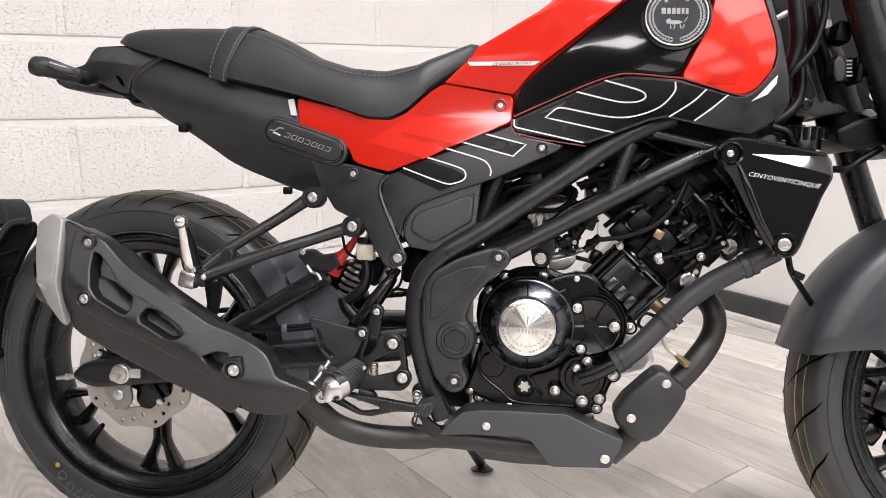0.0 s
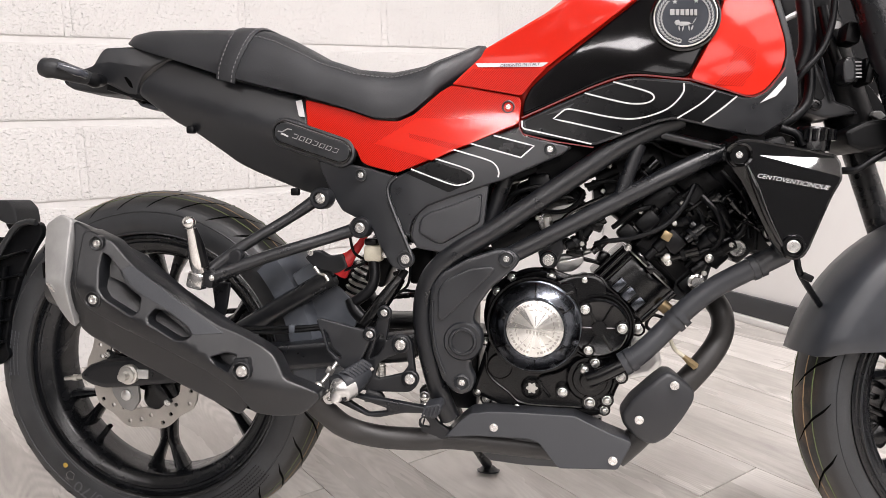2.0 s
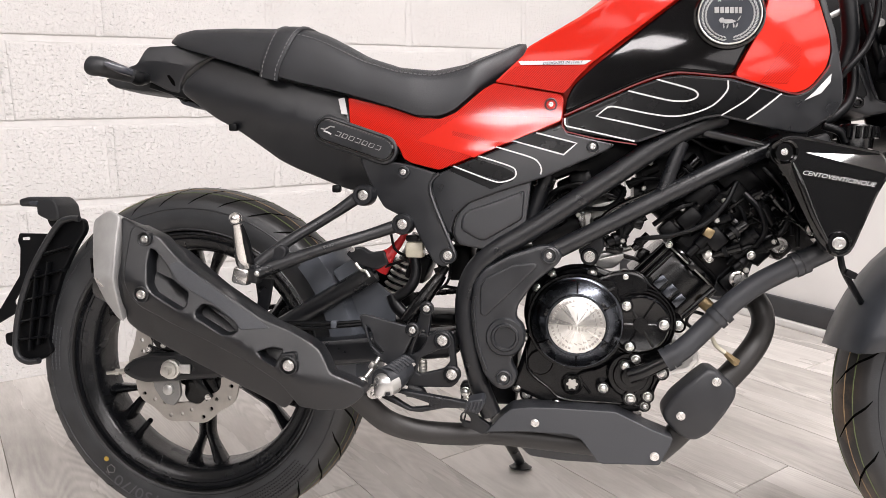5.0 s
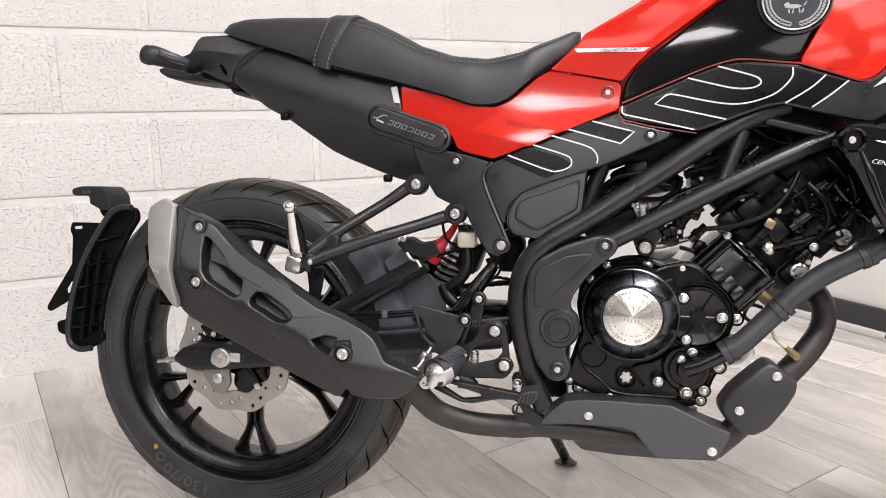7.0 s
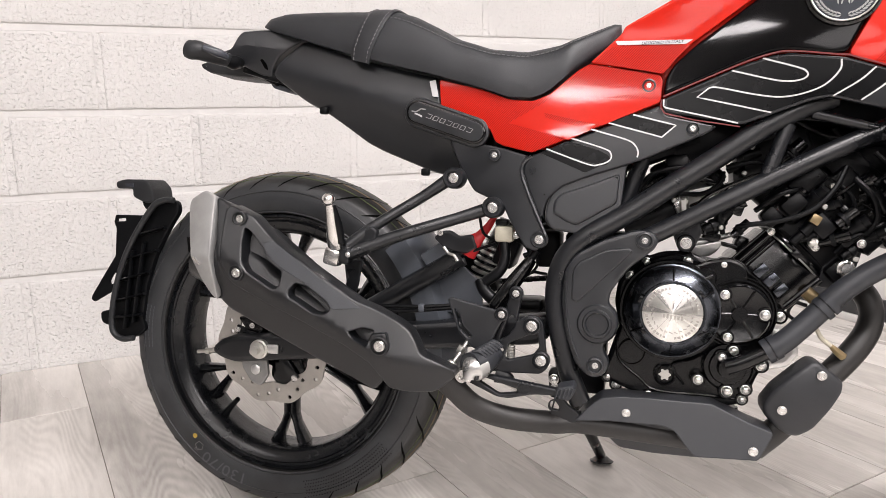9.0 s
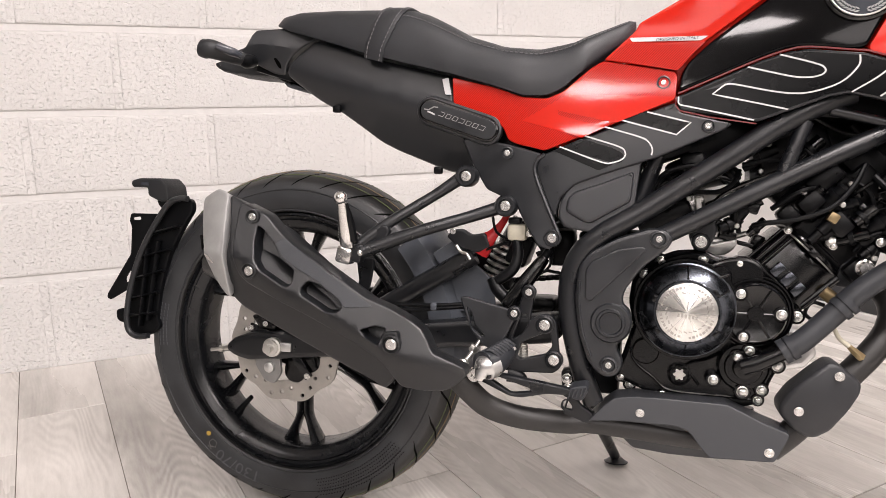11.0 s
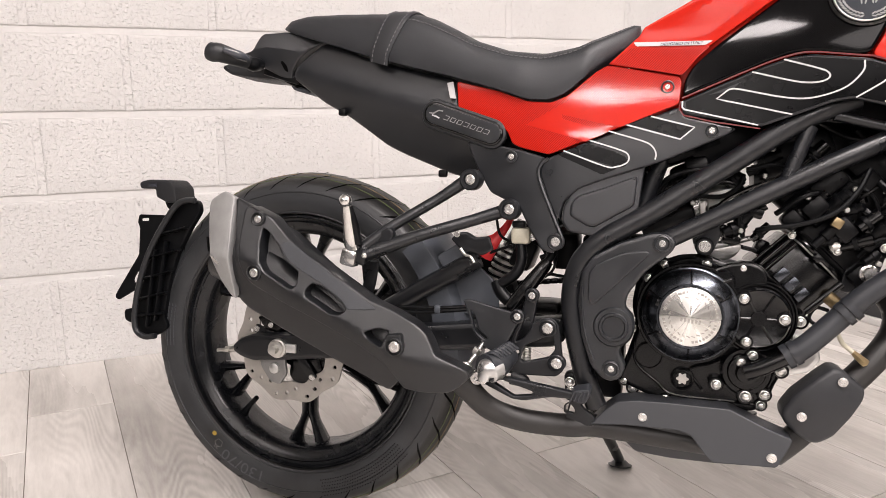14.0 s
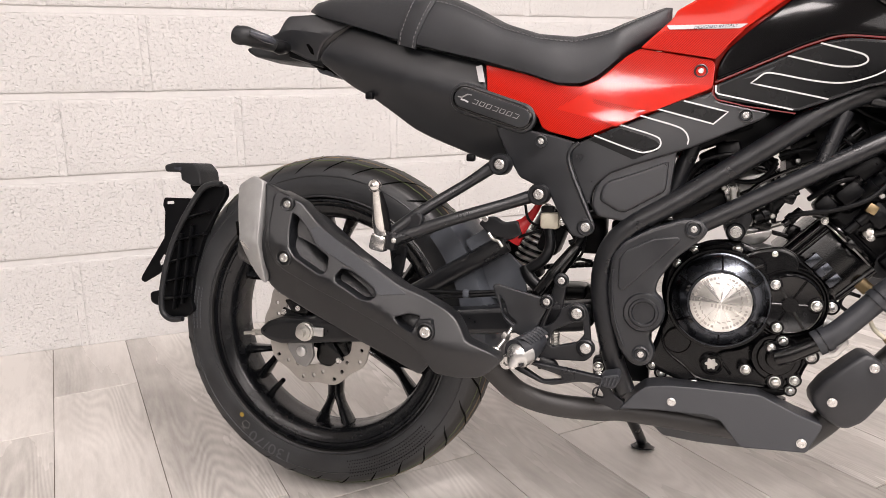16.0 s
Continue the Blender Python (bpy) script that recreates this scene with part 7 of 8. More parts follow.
    part("throttle_flange", add_panel(bmesh.new(), [(0.678, 0.574), (0.682, 0.582), (0.720, 0.591), (0.726, 0.588), (0.724, 0.583), (0.717, 0.579)], -0.066, 0.03, 0.0015, corner=0.003), ALU, BIKE, "bright throttle flange")
    part("throttle_clamp", add_panel(bmesh.new(), [(0.668, 0.567), (0.677, 0.569), (0.679, 0.546), (0.671, 0.544)], -0.066, 0.012, 0.0015, corner=0.002), ZINC, BIKE, "bright clamp screw block")
    part("starter_housing", add_panel(bmesh.new(), [(0.689, 0.492), (0.690, 0.496), (0.732, 0.506), (0.733, 0.501), (0.726, 0.489), (0.716, 0.481), (0.696, 0.479), (0.690, 0.484)], lambda x, z: -0.050 + 0.5 * max(0.0, 0.492 - z), 0.03, 0.002, 0.006, corner=0.004), ALU, BIKE, "bare cast starter housing")
    part("housing_lever", add_panel(bmesh.new(), [(0.731, 0.505), (0.753, 0.500), (0.756, 0.495), (0.751, 0.494), (0.732, 0.498)], -0.052, 0.008, 0.0015, corner=0.002), ENGINE, BIKE)
    part("intake_rubber", add_tube(bmesh.new(), [(0.586, -0.020, 0.523), (0.623, -0.020, 0.538), (0.664, -0.020, 0.555)], [0.040, 0.036, 0.032], 18), DARK, BIKE, "black rubber intake duct")
    part("intake_elbow", add_tube(bmesh.new(), [(0.745, -0.020, 0.596), (0.784, -0.020, 0.596), (0.820, -0.020, 0.569)], [0.030, 0.028, 0.030], 16), CAST, BIKE)
    bm = bmesh.new()
    add_lathe(bm, [(0.036, -0.008), (0.039, -0.006), (0.039, 0.006), (0.036, 0.008)], (0.667, -0.020, 0.560), Vector((0.90, 0, 0.42)), 24, closed=True)
    part("hose_clamp", bm, STEEL, BIKE, "bright hose clamp")
    # dark filler boxes, added to close gaps and keep the engine bay black
    for c, s, t in (((0.712, -0.030, 0.665), (0.13, 0.10, 0.05), -25), ((0.663, -0.070, 0.617), (0.034, 0.03, 0.034), -12), ((0.641, -0.030, 0.640), (0.12, 0.10, 0.022), -20), ((0.722, -0.000, 0.641), (0.20, 0.10, 0.04), -25), ((0.876, 0.020, 0.656), (0.22, 0.08, 0.06), 8), ((0.803, 0.000, 0.642), (0.10, 0.10, 0.05), -20), ((0.547, -0.000, 0.481), (0.10, 0.12, 0.06), 0), ((0.926, 0.000, 0.615), (0.12, 0.10, 0.07), 0), ((0.542, -0.000, 0.538), (0.06, 0.14, 0.07), 0), ((0.516, 0.020, 0.410), (0.08, 0.14, 0.10), 0), ((0.526, 0.020, 0.311), (0.08, 0.14, 0.12), 0), ((0.880, -0.000, 0.704), (0.22, 0.16, 0.05), 5), ((0.976, 0.030, 0.615), (0.06, 0.10, 0.14), 20)):
        bm = bmesh.new()
        add_box(bm, c, s, 0.006, t)
        part("bay_filler_box", bm, DARK, BIKE)
    part("starter_arm", add_tube(bmesh.new(), [(0.686, -0.030, 0.499), (0.715, -0.030, 0.505), (0.748, -0.030, 0.515)], [0.007, 0.0055, 0.004], 10), ALU, BIKE, "bare aluminium arm")
    p = (0.677, -0.095, 0.503)
    bm = bmesh.new()
    add_lathe(bm, [(0.0135, -0.02), (0.0135, 0.0), (0.011, 0.003), (0.006, 0.003), (0, 0.001)], p, n=20)
    part("mount_boss", bm, FRAME, BIKE)
    screw(BOLT, (p[0], p[1] - 0.003, p[2]), 0.0085)
    part("mount_arm", add_panel(bmesh.new(), [(0.662, 0.543), (0.692, 0.553), (0.701, 0.518), (0.687, 0.487), (0.670, 0.487), (0.661, 0.509)], -0.08, 0.02, 0.004), FRAME, BIKE)


def build_engine_clutter():
    """Small plugs, nuts, clips and brackets crowded round the cylinder head and the throttle body."""
    rng = random.Random(11)
    spots = [(0.805, -0.080, 0.578), (0.829, -0.090, 0.578), (0.852, -0.095, 0.572), (0.870, -0.100, 0.562), (0.889, -0.100, 0.546), (0.907, -0.100, 0.536), (0.929, -0.095, 0.523), (0.876, -0.095, 0.515), (0.847, -0.090, 0.521), (0.897, -0.090, 0.496), (0.918, -0.070, 0.576), (0.945, -0.060, 0.579), (0.956, -0.070, 0.555), (0.940, -0.060, 0.596), (0.901, -0.070, 0.595), (0.869, -0.075, 0.595), (0.748, -0.050, 0.556), (0.731, -0.060, 0.541), (0.718, -0.060, 0.527), (0.755, -0.070, 0.525), (0.717, -0.060, 0.600), (0.747, -0.050, 0.618), (0.629, -0.050, 0.595), (0.625, -0.060, 0.555), (0.647, -0.060, 0.576), (0.824, -0.050, 0.640), (0.854, -0.050, 0.630), (0.764, -0.050, 0.635)]
    for k, p in enumerate(spots):
        p = Vector(p)
        lean = radians(rng.uniform(20, 65))
        d = Vector((math.cos(lean), rng.uniform(-0.5, 0.2), math.sin(lean))).normalized() * rng.choice((-1, 1))
        r, ln = rng.uniform(0.006, 0.0115), rng.uniform(0.020, 0.045)
        body = part("plug", add_tube(bmesh.new(), [p - d * ln * 0.5, p, p + d * ln * 0.5], [r, r, r * 0.8], 10, 0), (CAST, ENGINE, DARK)[k % 3], BIKE)
        bm = bmesh.new()
        add_lathe(bm, [(r * 0.95, -0.003), (r * 1.22, -0.003), (r * 1.22, 0.003), (r * 0.95, 0.003)], p + d * ln * rng.uniform(-0.2, 0.3), d, 16, closed=True)
        part("collar", bm, DARK, body)
        if k % 3 == 0:
            bm = bmesh.new()
            add_lathe(bm, [(0.0042, 0.0), (0.0042, 0.004), (0.003, 0.005), (0, 0.005)], p + Vector((rng.uniform(-0.012, 0.012), -r - 0.002, rng.uniform(-0.012, 0.012))), n=6)
            part("small_nut", bm, ZINC, body)
    for a, b, c in (((0.773, -0.080, 0.553), (0.803, -0.100, 0.578), (0.837, -0.090, 0.587)), ((0.880, -0.090, 0.496), (0.904, -0.100, 0.522), (0.946, -0.090, 0.526)), ((0.863, -0.080, 0.605), (0.896, -0.090, 0.579), (0.905, -0.090, 0.545)), ((0.732, -0.060, 0.517), (0.726, -0.070, 0.552), (0.748, -0.050, 0.577)), ((0.930, -0.070, 0.639), (0.960, -0.080, 0.602), (0.969, -0.090, 0.540)), ((0.941, -0.070, 0.631), (0.975, -0.080, 0.579), (0.978, -0.090, 0.523)), ((0.617, -0.070, 0.551), (0.612, -0.070, 0.582), (0.634, -0.060, 0.613)), ((0.812, -0.080, 0.639), (0.837, -0.085, 0.622), (0.878, -0.080, 0.629))):
        part("cable", add_tube(bmesh.new(), [a, b, c], rng.uniform(0.0022, 0.0042), 8), DARK, BIKE)


def build_small_fittings():
    """Clips, plugs and pale screw heads among the cables round the cylinder head."""
    rng = random.Random(23)
    a, u, v = Vector((0.797, -0.085, 0.554)), Vector((0.950, -0.085, 0.614)), Vector((0.882, -0.085, 0.479))
    for k in range(34):
        f, g = rng.random(), rng.random()
        p = a + (u - a) * f * 0.95 + (v - a) * g * (1 - 0.5 * f)
        p.y += rng.uniform(-0.012, 0.030)
        r = rng.uniform(0.0035, 0.0075)
        lean = radians(rng.choice((38, 42, 128, 135)) + rng.uniform(-8, 8))
        e = Vector((math.cos(lean), rng.uniform(-0.35, 0.1), math.sin(lean)))
        if k % 4 == 3:
            bm = bmesh.new()
            add_lathe(bm, [(r * 1.3, -0.002), (r * 1.3, 0.0), (r, 0.001), (r, 0.004), (r * 0.6, 0.005), (r * 0.5, 0.003), (0, 0.003)], p, e * 0.4 + Vector((0, -1, 0)), 12)
            part("small_screw", bm, ZINC if k % 8 == 3 else ENGINE, BIKE)
        elif k % 4 == 2:
            bm = bmesh.new()
            add_box(bm, p, (r * 3.2, r * 2.4, r * 1.6), r * 0.4, -math.degrees(lean))
            part("cable_clip", bm, ENGINE, BIKE)
        else:
            ln = rng.uniform(0.010, 0.026)
            part("plug", add_tube(bmesh.new(), [p - e * ln, p - e * ln * 0.3, p - e * ln * 0.25, p + e * ln * 0.5, p + e * ln * 0.55, p + e * ln], [r, r, r * 1.35, r * 1.35, r * 0.8, r * 0.8], 10, 0), (ENGINE, CAST)[k % 2], BIKE)
    for k in range(9):
        f = rng.random()
        p = a.lerp(u, f) + (v - a) * rng.uniform(0.0, 0.6)
        q = p + Vector((rng.uniform(0.02, 0.05), rng.uniform(-0.01, 0.01), rng.uniform(-0.03, 0.04)))
        mid = (p + q) / 2 + Vector((0, -0.012, rng.uniform(-0.015, 0.015)))
        part("cable", add_tube(bmesh.new(), [p, mid, q], rng.uniform(0.0016, 0.0030), 7), ENGINE, BIKE)
    for q, s in (((0.718, -0.030, 0.511), (0.026, 0.03, 0.016)), ((0.762, -0.020, 0.501), (0.018, 0.03, 0.024)), ((0.749, -0.050, 0.554), (0.022, 0.02, 0.016)), ((0.701, -0.045, 0.526), (0.014, 0.02, 0.020))):
        bm = bmesh.new()
        add_box(bm, q, s, 0.003, 20)
        part("connector", bm, ENGINE, BIKE)
    # breather hose and injector rail above the throttle body
    part("breather_hose", add_tube(bmesh.new(), [(0.630, -0.065, 0.576), (0.652, -0.070, 0.594), (0.687, -0.070, 0.600), (0.717, -0.065, 0.594), (0.735, -0.060, 0.577)], 0.0060, 10), ENGINE, BIKE)
    part("throttle_cable", add_tube(bmesh.new(), [(0.692, -0.062, 0.559), (0.713, -0.066, 0.577), (0.747, -0.070, 0.594), (0.793, -0.070, 0.612)], 0.0030, 8), ENGINE, BIKE)
    for p in ((0.674, -0.055, 0.564), (0.704, -0.056, 0.576), (0.726, -0.056, 0.587)):
        bm = bmesh.new()
        add_lathe(bm, [(0.0075, -0.004), (0.0075, 0.002), (0.006, 0.004), (0, 0.004)], p, n=14)
        part("throttle_fitting", bm, ZINC, BIKE)
    bm = bmesh.new()
    add_box(bm, (0.700, -0.056, 0.556), (0.030, 0.016, 0.022), 0.003, -25)
    part("throttle_sensor", bm, ENGINE, BIKE)
    # more added dark filler, blocking the view through to the wall
    bm = bmesh.new()
    add_box(bm, (0.522, -0.030, 0.574), (0.10, 0.12, 0.06), 0.006, -20)
    part("bay_filler_box", bm, DARK, BIKE)
    bm = bmesh.new()
    add_box(bm, (0.427, -0.030, 0.623), (0.20, 0.12, 0.05), 0.006, 14)
    part("inner_filler", bm, DARK, BIKE)
    bm = bmesh.new()
    add_box(bm, (0.475, -0.060, 0.554), (0.03, 0.06, 0.06), 0.004)
    part("bay_filler_box", bm, DARK, BIKE)


build_engine_details()
build_engine_clutter()
build_small_fittings()


def cable(pts, r):
    return part("cable", add_tube(bmesh.new(), pts, r, 8), DARK, BIKE)


def build_hoses():
    part("coolant_hose", add_tube(bmesh.new(), [(0.789, -0.125, 0.353), (0.814, -0.125, 0.371), (0.850, -0.120, 0.407), (0.881, -0.120, 0.441), (0.916, -0.120, 0.470), (0.953, -0.125, 0.493), (0.986, -0.130, 0.512), (1.006, -0.130, 0.523)], 0.0155, 14), RUBBER, BIKE, "black rubber coolant hose")
    for p, d in (((0.792, -0.125, 0.355), (0.8, 0, 0.5)), ((0.801, -0.125, 0.361), (0.8, 0, 0.5)), ((0.862, -0.120, 0.419), (0.7, 0, 0.7)), ((0.870, -0.120, 0.427), (0.7, 0, 0.7)), ((0.966, -0.126, 0.500), (0.9, 0, 0.4)), ((0.975, -0.127, 0.505), (0.9, 0, 0.4))):
        bm = bmesh.new()
        add_lathe(bm, [(0.0150, -0.0045), (0.0180, -0.0045), (0.0180, 0.0045), (0.0150, 0.0045)], p, d, 20, closed=True)
        part("hose_clip", bm, RUBBER, BIKE)
    part("sensor_sleeve", add_tube(bmesh.new(), [(0.859, -0.100, 0.388), (0.865, -0.105, 0.375), (0.878, -0.105, 0.364)], [0.0028, 0.0034, 0.0034], 10), NYLON, BIKE, "pale lambda sensor sleeve")
    part("lambda_sensor", add_tube(bmesh.new(), [(0.877, -0.105, 0.365), (0.887, -0.100, 0.356), (0.897, -0.095, 0.348)], [0.0036, 0.0058, 0.0066], 6, 0), BRASS, BIKE, "brass coloured lambda sensor")
    part("plug_cap", add_tube(bmesh.new(), [(0.848, -0.070, 0.437), (0.861, -0.070, 0.426)], [0.010, 0.010], 10, 0), BRASS, BIKE)
    part("generator_cover", add_panel(bmesh.new(), [(0.794, 0.357), (0.822, 0.367), (0.860, 0.354), (0.868, 0.321), (0.852, 0.300), (0.815, 0.291), (0.795, 0.308)], 0.03, 0.05, 0.008), ALU, BIKE, "bare cast aluminium case behind the hose")
    cable([(0.887, -0.100, 0.618), (0.871, -0.110, 0.587), (0.843, -0.115, 0.557), (0.803, -0.110, 0.540), (0.763, -0.100, 0.533), (0.747, -0.090, 0.529)], 0.0037)
    cable([(0.898, -0.100, 0.601), (0.918, -0.110, 0.577), (0.926, -0.110, 0.552), (0.923, -0.105, 0.536), (0.914, -0.100, 0.523)], 0.0043)
    cable([(0.729, -0.090, 0.616), (0.770, -0.090, 0.623), (0.808, -0.090, 0.613)], 0.0032)
    cable([(0.599, -0.080, 0.560), (0.609, -0.080, 0.586), (0.626, -0.085, 0.604), (0.652, -0.085, 0.613), (0.686, -0.080, 0.617)], 0.0042)
    cable([(0.665, -0.070, 0.576), (0.700, -0.080, 0.577), (0.721, -0.080, 0.592), (0.728, -0.070, 0.609)], 0.0035)
    cable([(0.850, -0.050, 0.601), (0.882, -0.060, 0.604), (0.919, -0.060, 0.621)], 0.0040)
    cable([(0.854, -0.060, 0.414), (0.837, -0.060, 0.417), (0.829, -0.060, 0.400), (0.846, -0.060, 0.387)], 0.0028)
    cable([(1.026, -0.120, 0.514), (1.031, -0.120, 0.494), (1.055, -0.090, 0.466), (1.102, -0.020, 0.422)], 0.0046)
    cable([(0.959, -0.080, 0.614), (0.966, -0.090, 0.581), (0.959, -0.090, 0.552), (0.948, -0.090, 0.539)], 0.0045)
    cable([(0.876, -0.060, 0.674), (0.906, -0.060, 0.640), (0.933, -0.060, 0.614)], 0.0045)
    cable([(0.817, -0.060, 0.691), (0.864, -0.060, 0.665), (0.905, -0.060, 0.661)], 0.0035)
    part("cable_clip", add_box(bmesh.new(), (1.040, -0.120, 0.488), (0.016, 0.014, 0.010), 0.002, 25), DARK, BIKE)


build_hoses()


# ---- exhaust screws, side stand ----
def build_exhaust_details():
    for p, r in (((0.035, -0.268, 0.448), 0.0078), ((0.029, -0.247, 0.527), 0.0066), ((0.259, -0.270, 0.354), 0.0088)):
        bm = bmesh.new()
        add_lathe(bm, [(r + 0.0050, -0.012), (r + 0.0045, 0.0012), (r + 0.0030, 0.0020), (r + 0.001, -0.001), (0, -0.001)], p, n=28)
        part("screw_boss", bm, HEAT, BIKE)
        screw(BOLT, (p[0], p[1] + 0.002, p[2]), r)
    for p, r in (((0.600, -0.1345, 0.250), 0.0064), ((0.776, -0.1455, 0.2135), 0.0068), ((0.8625, -0.1315, 0.326), 0.0066), ((0.8136, -0.1315, 0.2724), 0.0066)):
        screw(BOLT, p, r)
    stand = part("side_stand", add_tube(bmesh.new(), [(0.50, 0.10, 0.22), (0.53, 0.19, 0.12), (0.556, 0.262, 0.043)], [0.012, 0.011, 0.010], 12, 0), FRAME, BIKE, "black side stand holding the bike up")
    bm = bmesh.new()
    add_lathe(bm, [(0.022, 0.0), (0.024, 0.003), (0.018, 0.006), (0.011, 0.012), (0, 0.012)], (0.558, 0.264, 0.0285), (0, math.sin(radians(-7.0)) * -1, 1), 24)
    part("stand_foot", bm, FRAME, stand)


build_exhaust_details()


# ---- radiator, steering head, fork, front wheel ----
def build_front():
    part("fork_leg", add_tube(bmesh.new(), [(1.103, -0.100, 0.920), (1.119, -0.100, 0.873), (1.170, -0.100, 0.721), (1.234, -0.100, 0.528), (1.343, -0.100, 0.209)], [0.0265, 0.0265, 0.0265, 0.0255, 0.025], 20, 2), FORK, BIKE, "gloss black fork leg")
    part("fork_leg", add_tube(bmesh.new(), [(1.119, 0.100, 0.851), (1.190, 0.100, 0.645), (1.232, 0.100, 0.525), (1.363, 0.100, 0.143)], [0.0215, 0.0215, 0.0215, 0.0225], 20, 2), FORK, BIKE, "gloss black fork leg")
    part("lower_clamp", add_panel(bmesh.new(), [(1.096, 0.696), (1.123, 0.710), (1.171, 0.717), (1.225, 0.709), (1.228, 0.660), (1.173, 0.674), (1.121, 0.666), (1.101, 0.675)], -0.08, 0.20, 0.006), HEADBLACK, BIKE, "black lower fork clamp")
    part("steering_head", add_tube(bmesh.new(), [(1.063, 0.000, 0.918), (1.086, -0.000, 0.849), (1.119, -0.000, 0.754), (1.137, 0.000, 0.698)], [0.030, 0.030, 0.034, 0.036], 16, 2), HEADBLACK, BIKE, "black steering head")
    part("head_gusset", add_panel(bmesh.new(), [(1.036, 0.800), (1.056, 0.812), (1.078, 0.780), (1.092, 0.742), (1.112, 0.736), (1.127, 0.724), (1.079, 0.717), (1.052, 0.726), (1.039, 0.748)], -0.05, 0.10, 0.004), FRAME, BIKE, "black steering head gusset")
    # thin darker plate on the gusset; its colour paints the shade of a recess
    part("gusset_recess_shade", add_panel(bmesh.new(), [(1.052, 0.790), (1.064, 0.783), (1.078, 0.748), (1.070, 0.742), (1.054, 0.752)], -0.0512, 0.002, 0.0012, corner=0.005), HEADBLACK, BIKE)
    bm = bmesh.new()
    add_lathe(bm, [(0.0085, -0.004), (0.0085, 0.002), (0.0070, 0.003), (0.0042, 0.003), (0.0036, 0.0), (0, 0.0)], (1.064, -0.051, 0.737), n=20)
    part("socket_screw", bm, ENGINE, BIKE)
    part("clutch_switch", add_panel(bmesh.new(), [(1.085, 0.790), (1.089, 0.798), (1.099, 0.798), (1.104, 0.789), (1.105, 0.770), (1.099, 0.763), (1.089, 0.763), (1.086, 0.772)], -0.092, 0.03, 0.004, corner=0.003), FRAME, BIKE)
    part("switch_plate", add_panel(bmesh.new(), [(1.116, 0.798), (1.121, 0.795), (1.121, 0.782), (1.130, 0.780), (1.131, 0.770), (1.119, 0.764)], -0.090, 0.012, 0.0015, corner=0.002), FRAME, BIKE)
    part("switch_cap", add_panel(bmesh.new(), [(1.098, 0.850), (1.104, 0.856), (1.109, 0.851), (1.117, 0.830), (1.113, 0.824), (1.101, 0.825)], -0.070, 0.03, 0.004, corner=0.003), FRAME, BIKE)
    part("cast_lug", add_panel(bmesh.new(), [(1.146, 0.722), (1.150, 0.729), (1.160, 0.729), (1.167, 0.721), (1.158, 0.715)], -0.040, 0.012, 0.0015, corner=0.002), CASTGREY, BIKE, "bright cast lug under the clamp")
    m = FRONT.matrix_basis
    guard = part("front_mudguard", hugger_shell(0.2995, 0.076, 25, 166.5, (0, 0, 0), 0.03, 0.108, 13), GUARD, BIKE, "dark grey satin front mudguard", sharp=75)
    guard.matrix_basis = m
    # radiator and its cover
    c = (1.062, -0.000, 0.615)
    bm = bmesh.new()
    add_box(bm, (c[0] - 0.060, -0.070, c[2] - 0.005), (0.030, 0.17, 0.15), 0.006, -18)
    part("radiator", bm, DARK, BIKE, "black radiator core")
    p = (1.002, -0.183, 0.535)
    bm = bmesh.new()
    add_lathe(bm, [(0.0165, -0.012), (0.0165, 0.0), (0.0145, 0.003), (0.012, 0.003), (0.0105, -0.002), (0, -0.002)], p, n=30)
    part("screw_boss", bm, ENGINE, BIKE)
    screw(BOLT, (p[0], p[1] + 0.001, p[2]), 0.0092)
    p = (0.930, -0.185, 0.657)
    bm = bmesh.new()
    add_lathe(bm, [(0.0135, -0.012), (0.0125, -0.004), (0.0120, -0.009), (0.0060, -0.009), (0, -0.009)], p, n=30)
    part("screw_boss", bm, GLOSS, BIKE)
    screw(BOLT, (p[0], p[1] + 0.0075, p[2]), 0.0046)
    o, e = [(0.951, 0.627), (1.044, 0.610)]
    part("lettering", add_text(bmesh.new(), "CENTOVENTICINQUE", o, Vector(e) - Vector(o), 0.0084, lambda x, z: -0.1835, shear=0.3, stretch=1.11), WHITE, BIKE, "white lettering CENTOVENTICINQUE")
    # filler cap
    c = (1.056, -0.075, 0.698)
    bm = bmesh.new()
    add_lathe(bm, [(0.024, -0.030), (0.024, 0.0), (0.022, 0.003), (0, 0.004)], c, (0.1, 0, 1), 28)
    cap = part("filler_cap", bm, ENGINE, BIKE, "black knurled coolant filler cap")
    for k in range(14):
        a = 2 * math.pi * k / 14
        q = Vector(c) + Vector((math.cos(a), math.sin(a), 0)) * 0.0265
        part("cap_grip", add_tube(bmesh.new(), [q, q + Vector((-0.001, 0, -0.016))], 0.0042, 6, 0), ENGINE, cap)
    part("filler_neck", add_tube(bmesh.new(), [(1.055, -0.075, 0.693), (1.053, -0.075, 0.664), (1.052, -0.070, 0.639)], 0.018, 14), ENGINE, BIKE)
    # switches and cables round the steering head
    for c, s, t in (((1.103, -0.060, 0.836), (0.022, 0.04, 0.030), 10), ((1.099, -0.070, 0.782), (0.024, 0.04, 0.036), 10), ((1.123, -0.070, 0.781), (0.012, 0.05, 0.040), 10)):
        bm = bmesh.new()
        add_box(bm, c, s, 0.005, t)
        part("connector", bm, HEADBLACK, BIKE)
    for k in range(5):
        a, b = Vector((1.102, -0.090, 0.792)), Vector((1.103, -0.090, 0.771))
        q = a.lerp(b, k / 4)
        part("connector_pin", add_tube(bmesh.new(), [q, q + Vector((0.008, 0, 0))], 0.0013, 6, 0), SILVER, BIKE)
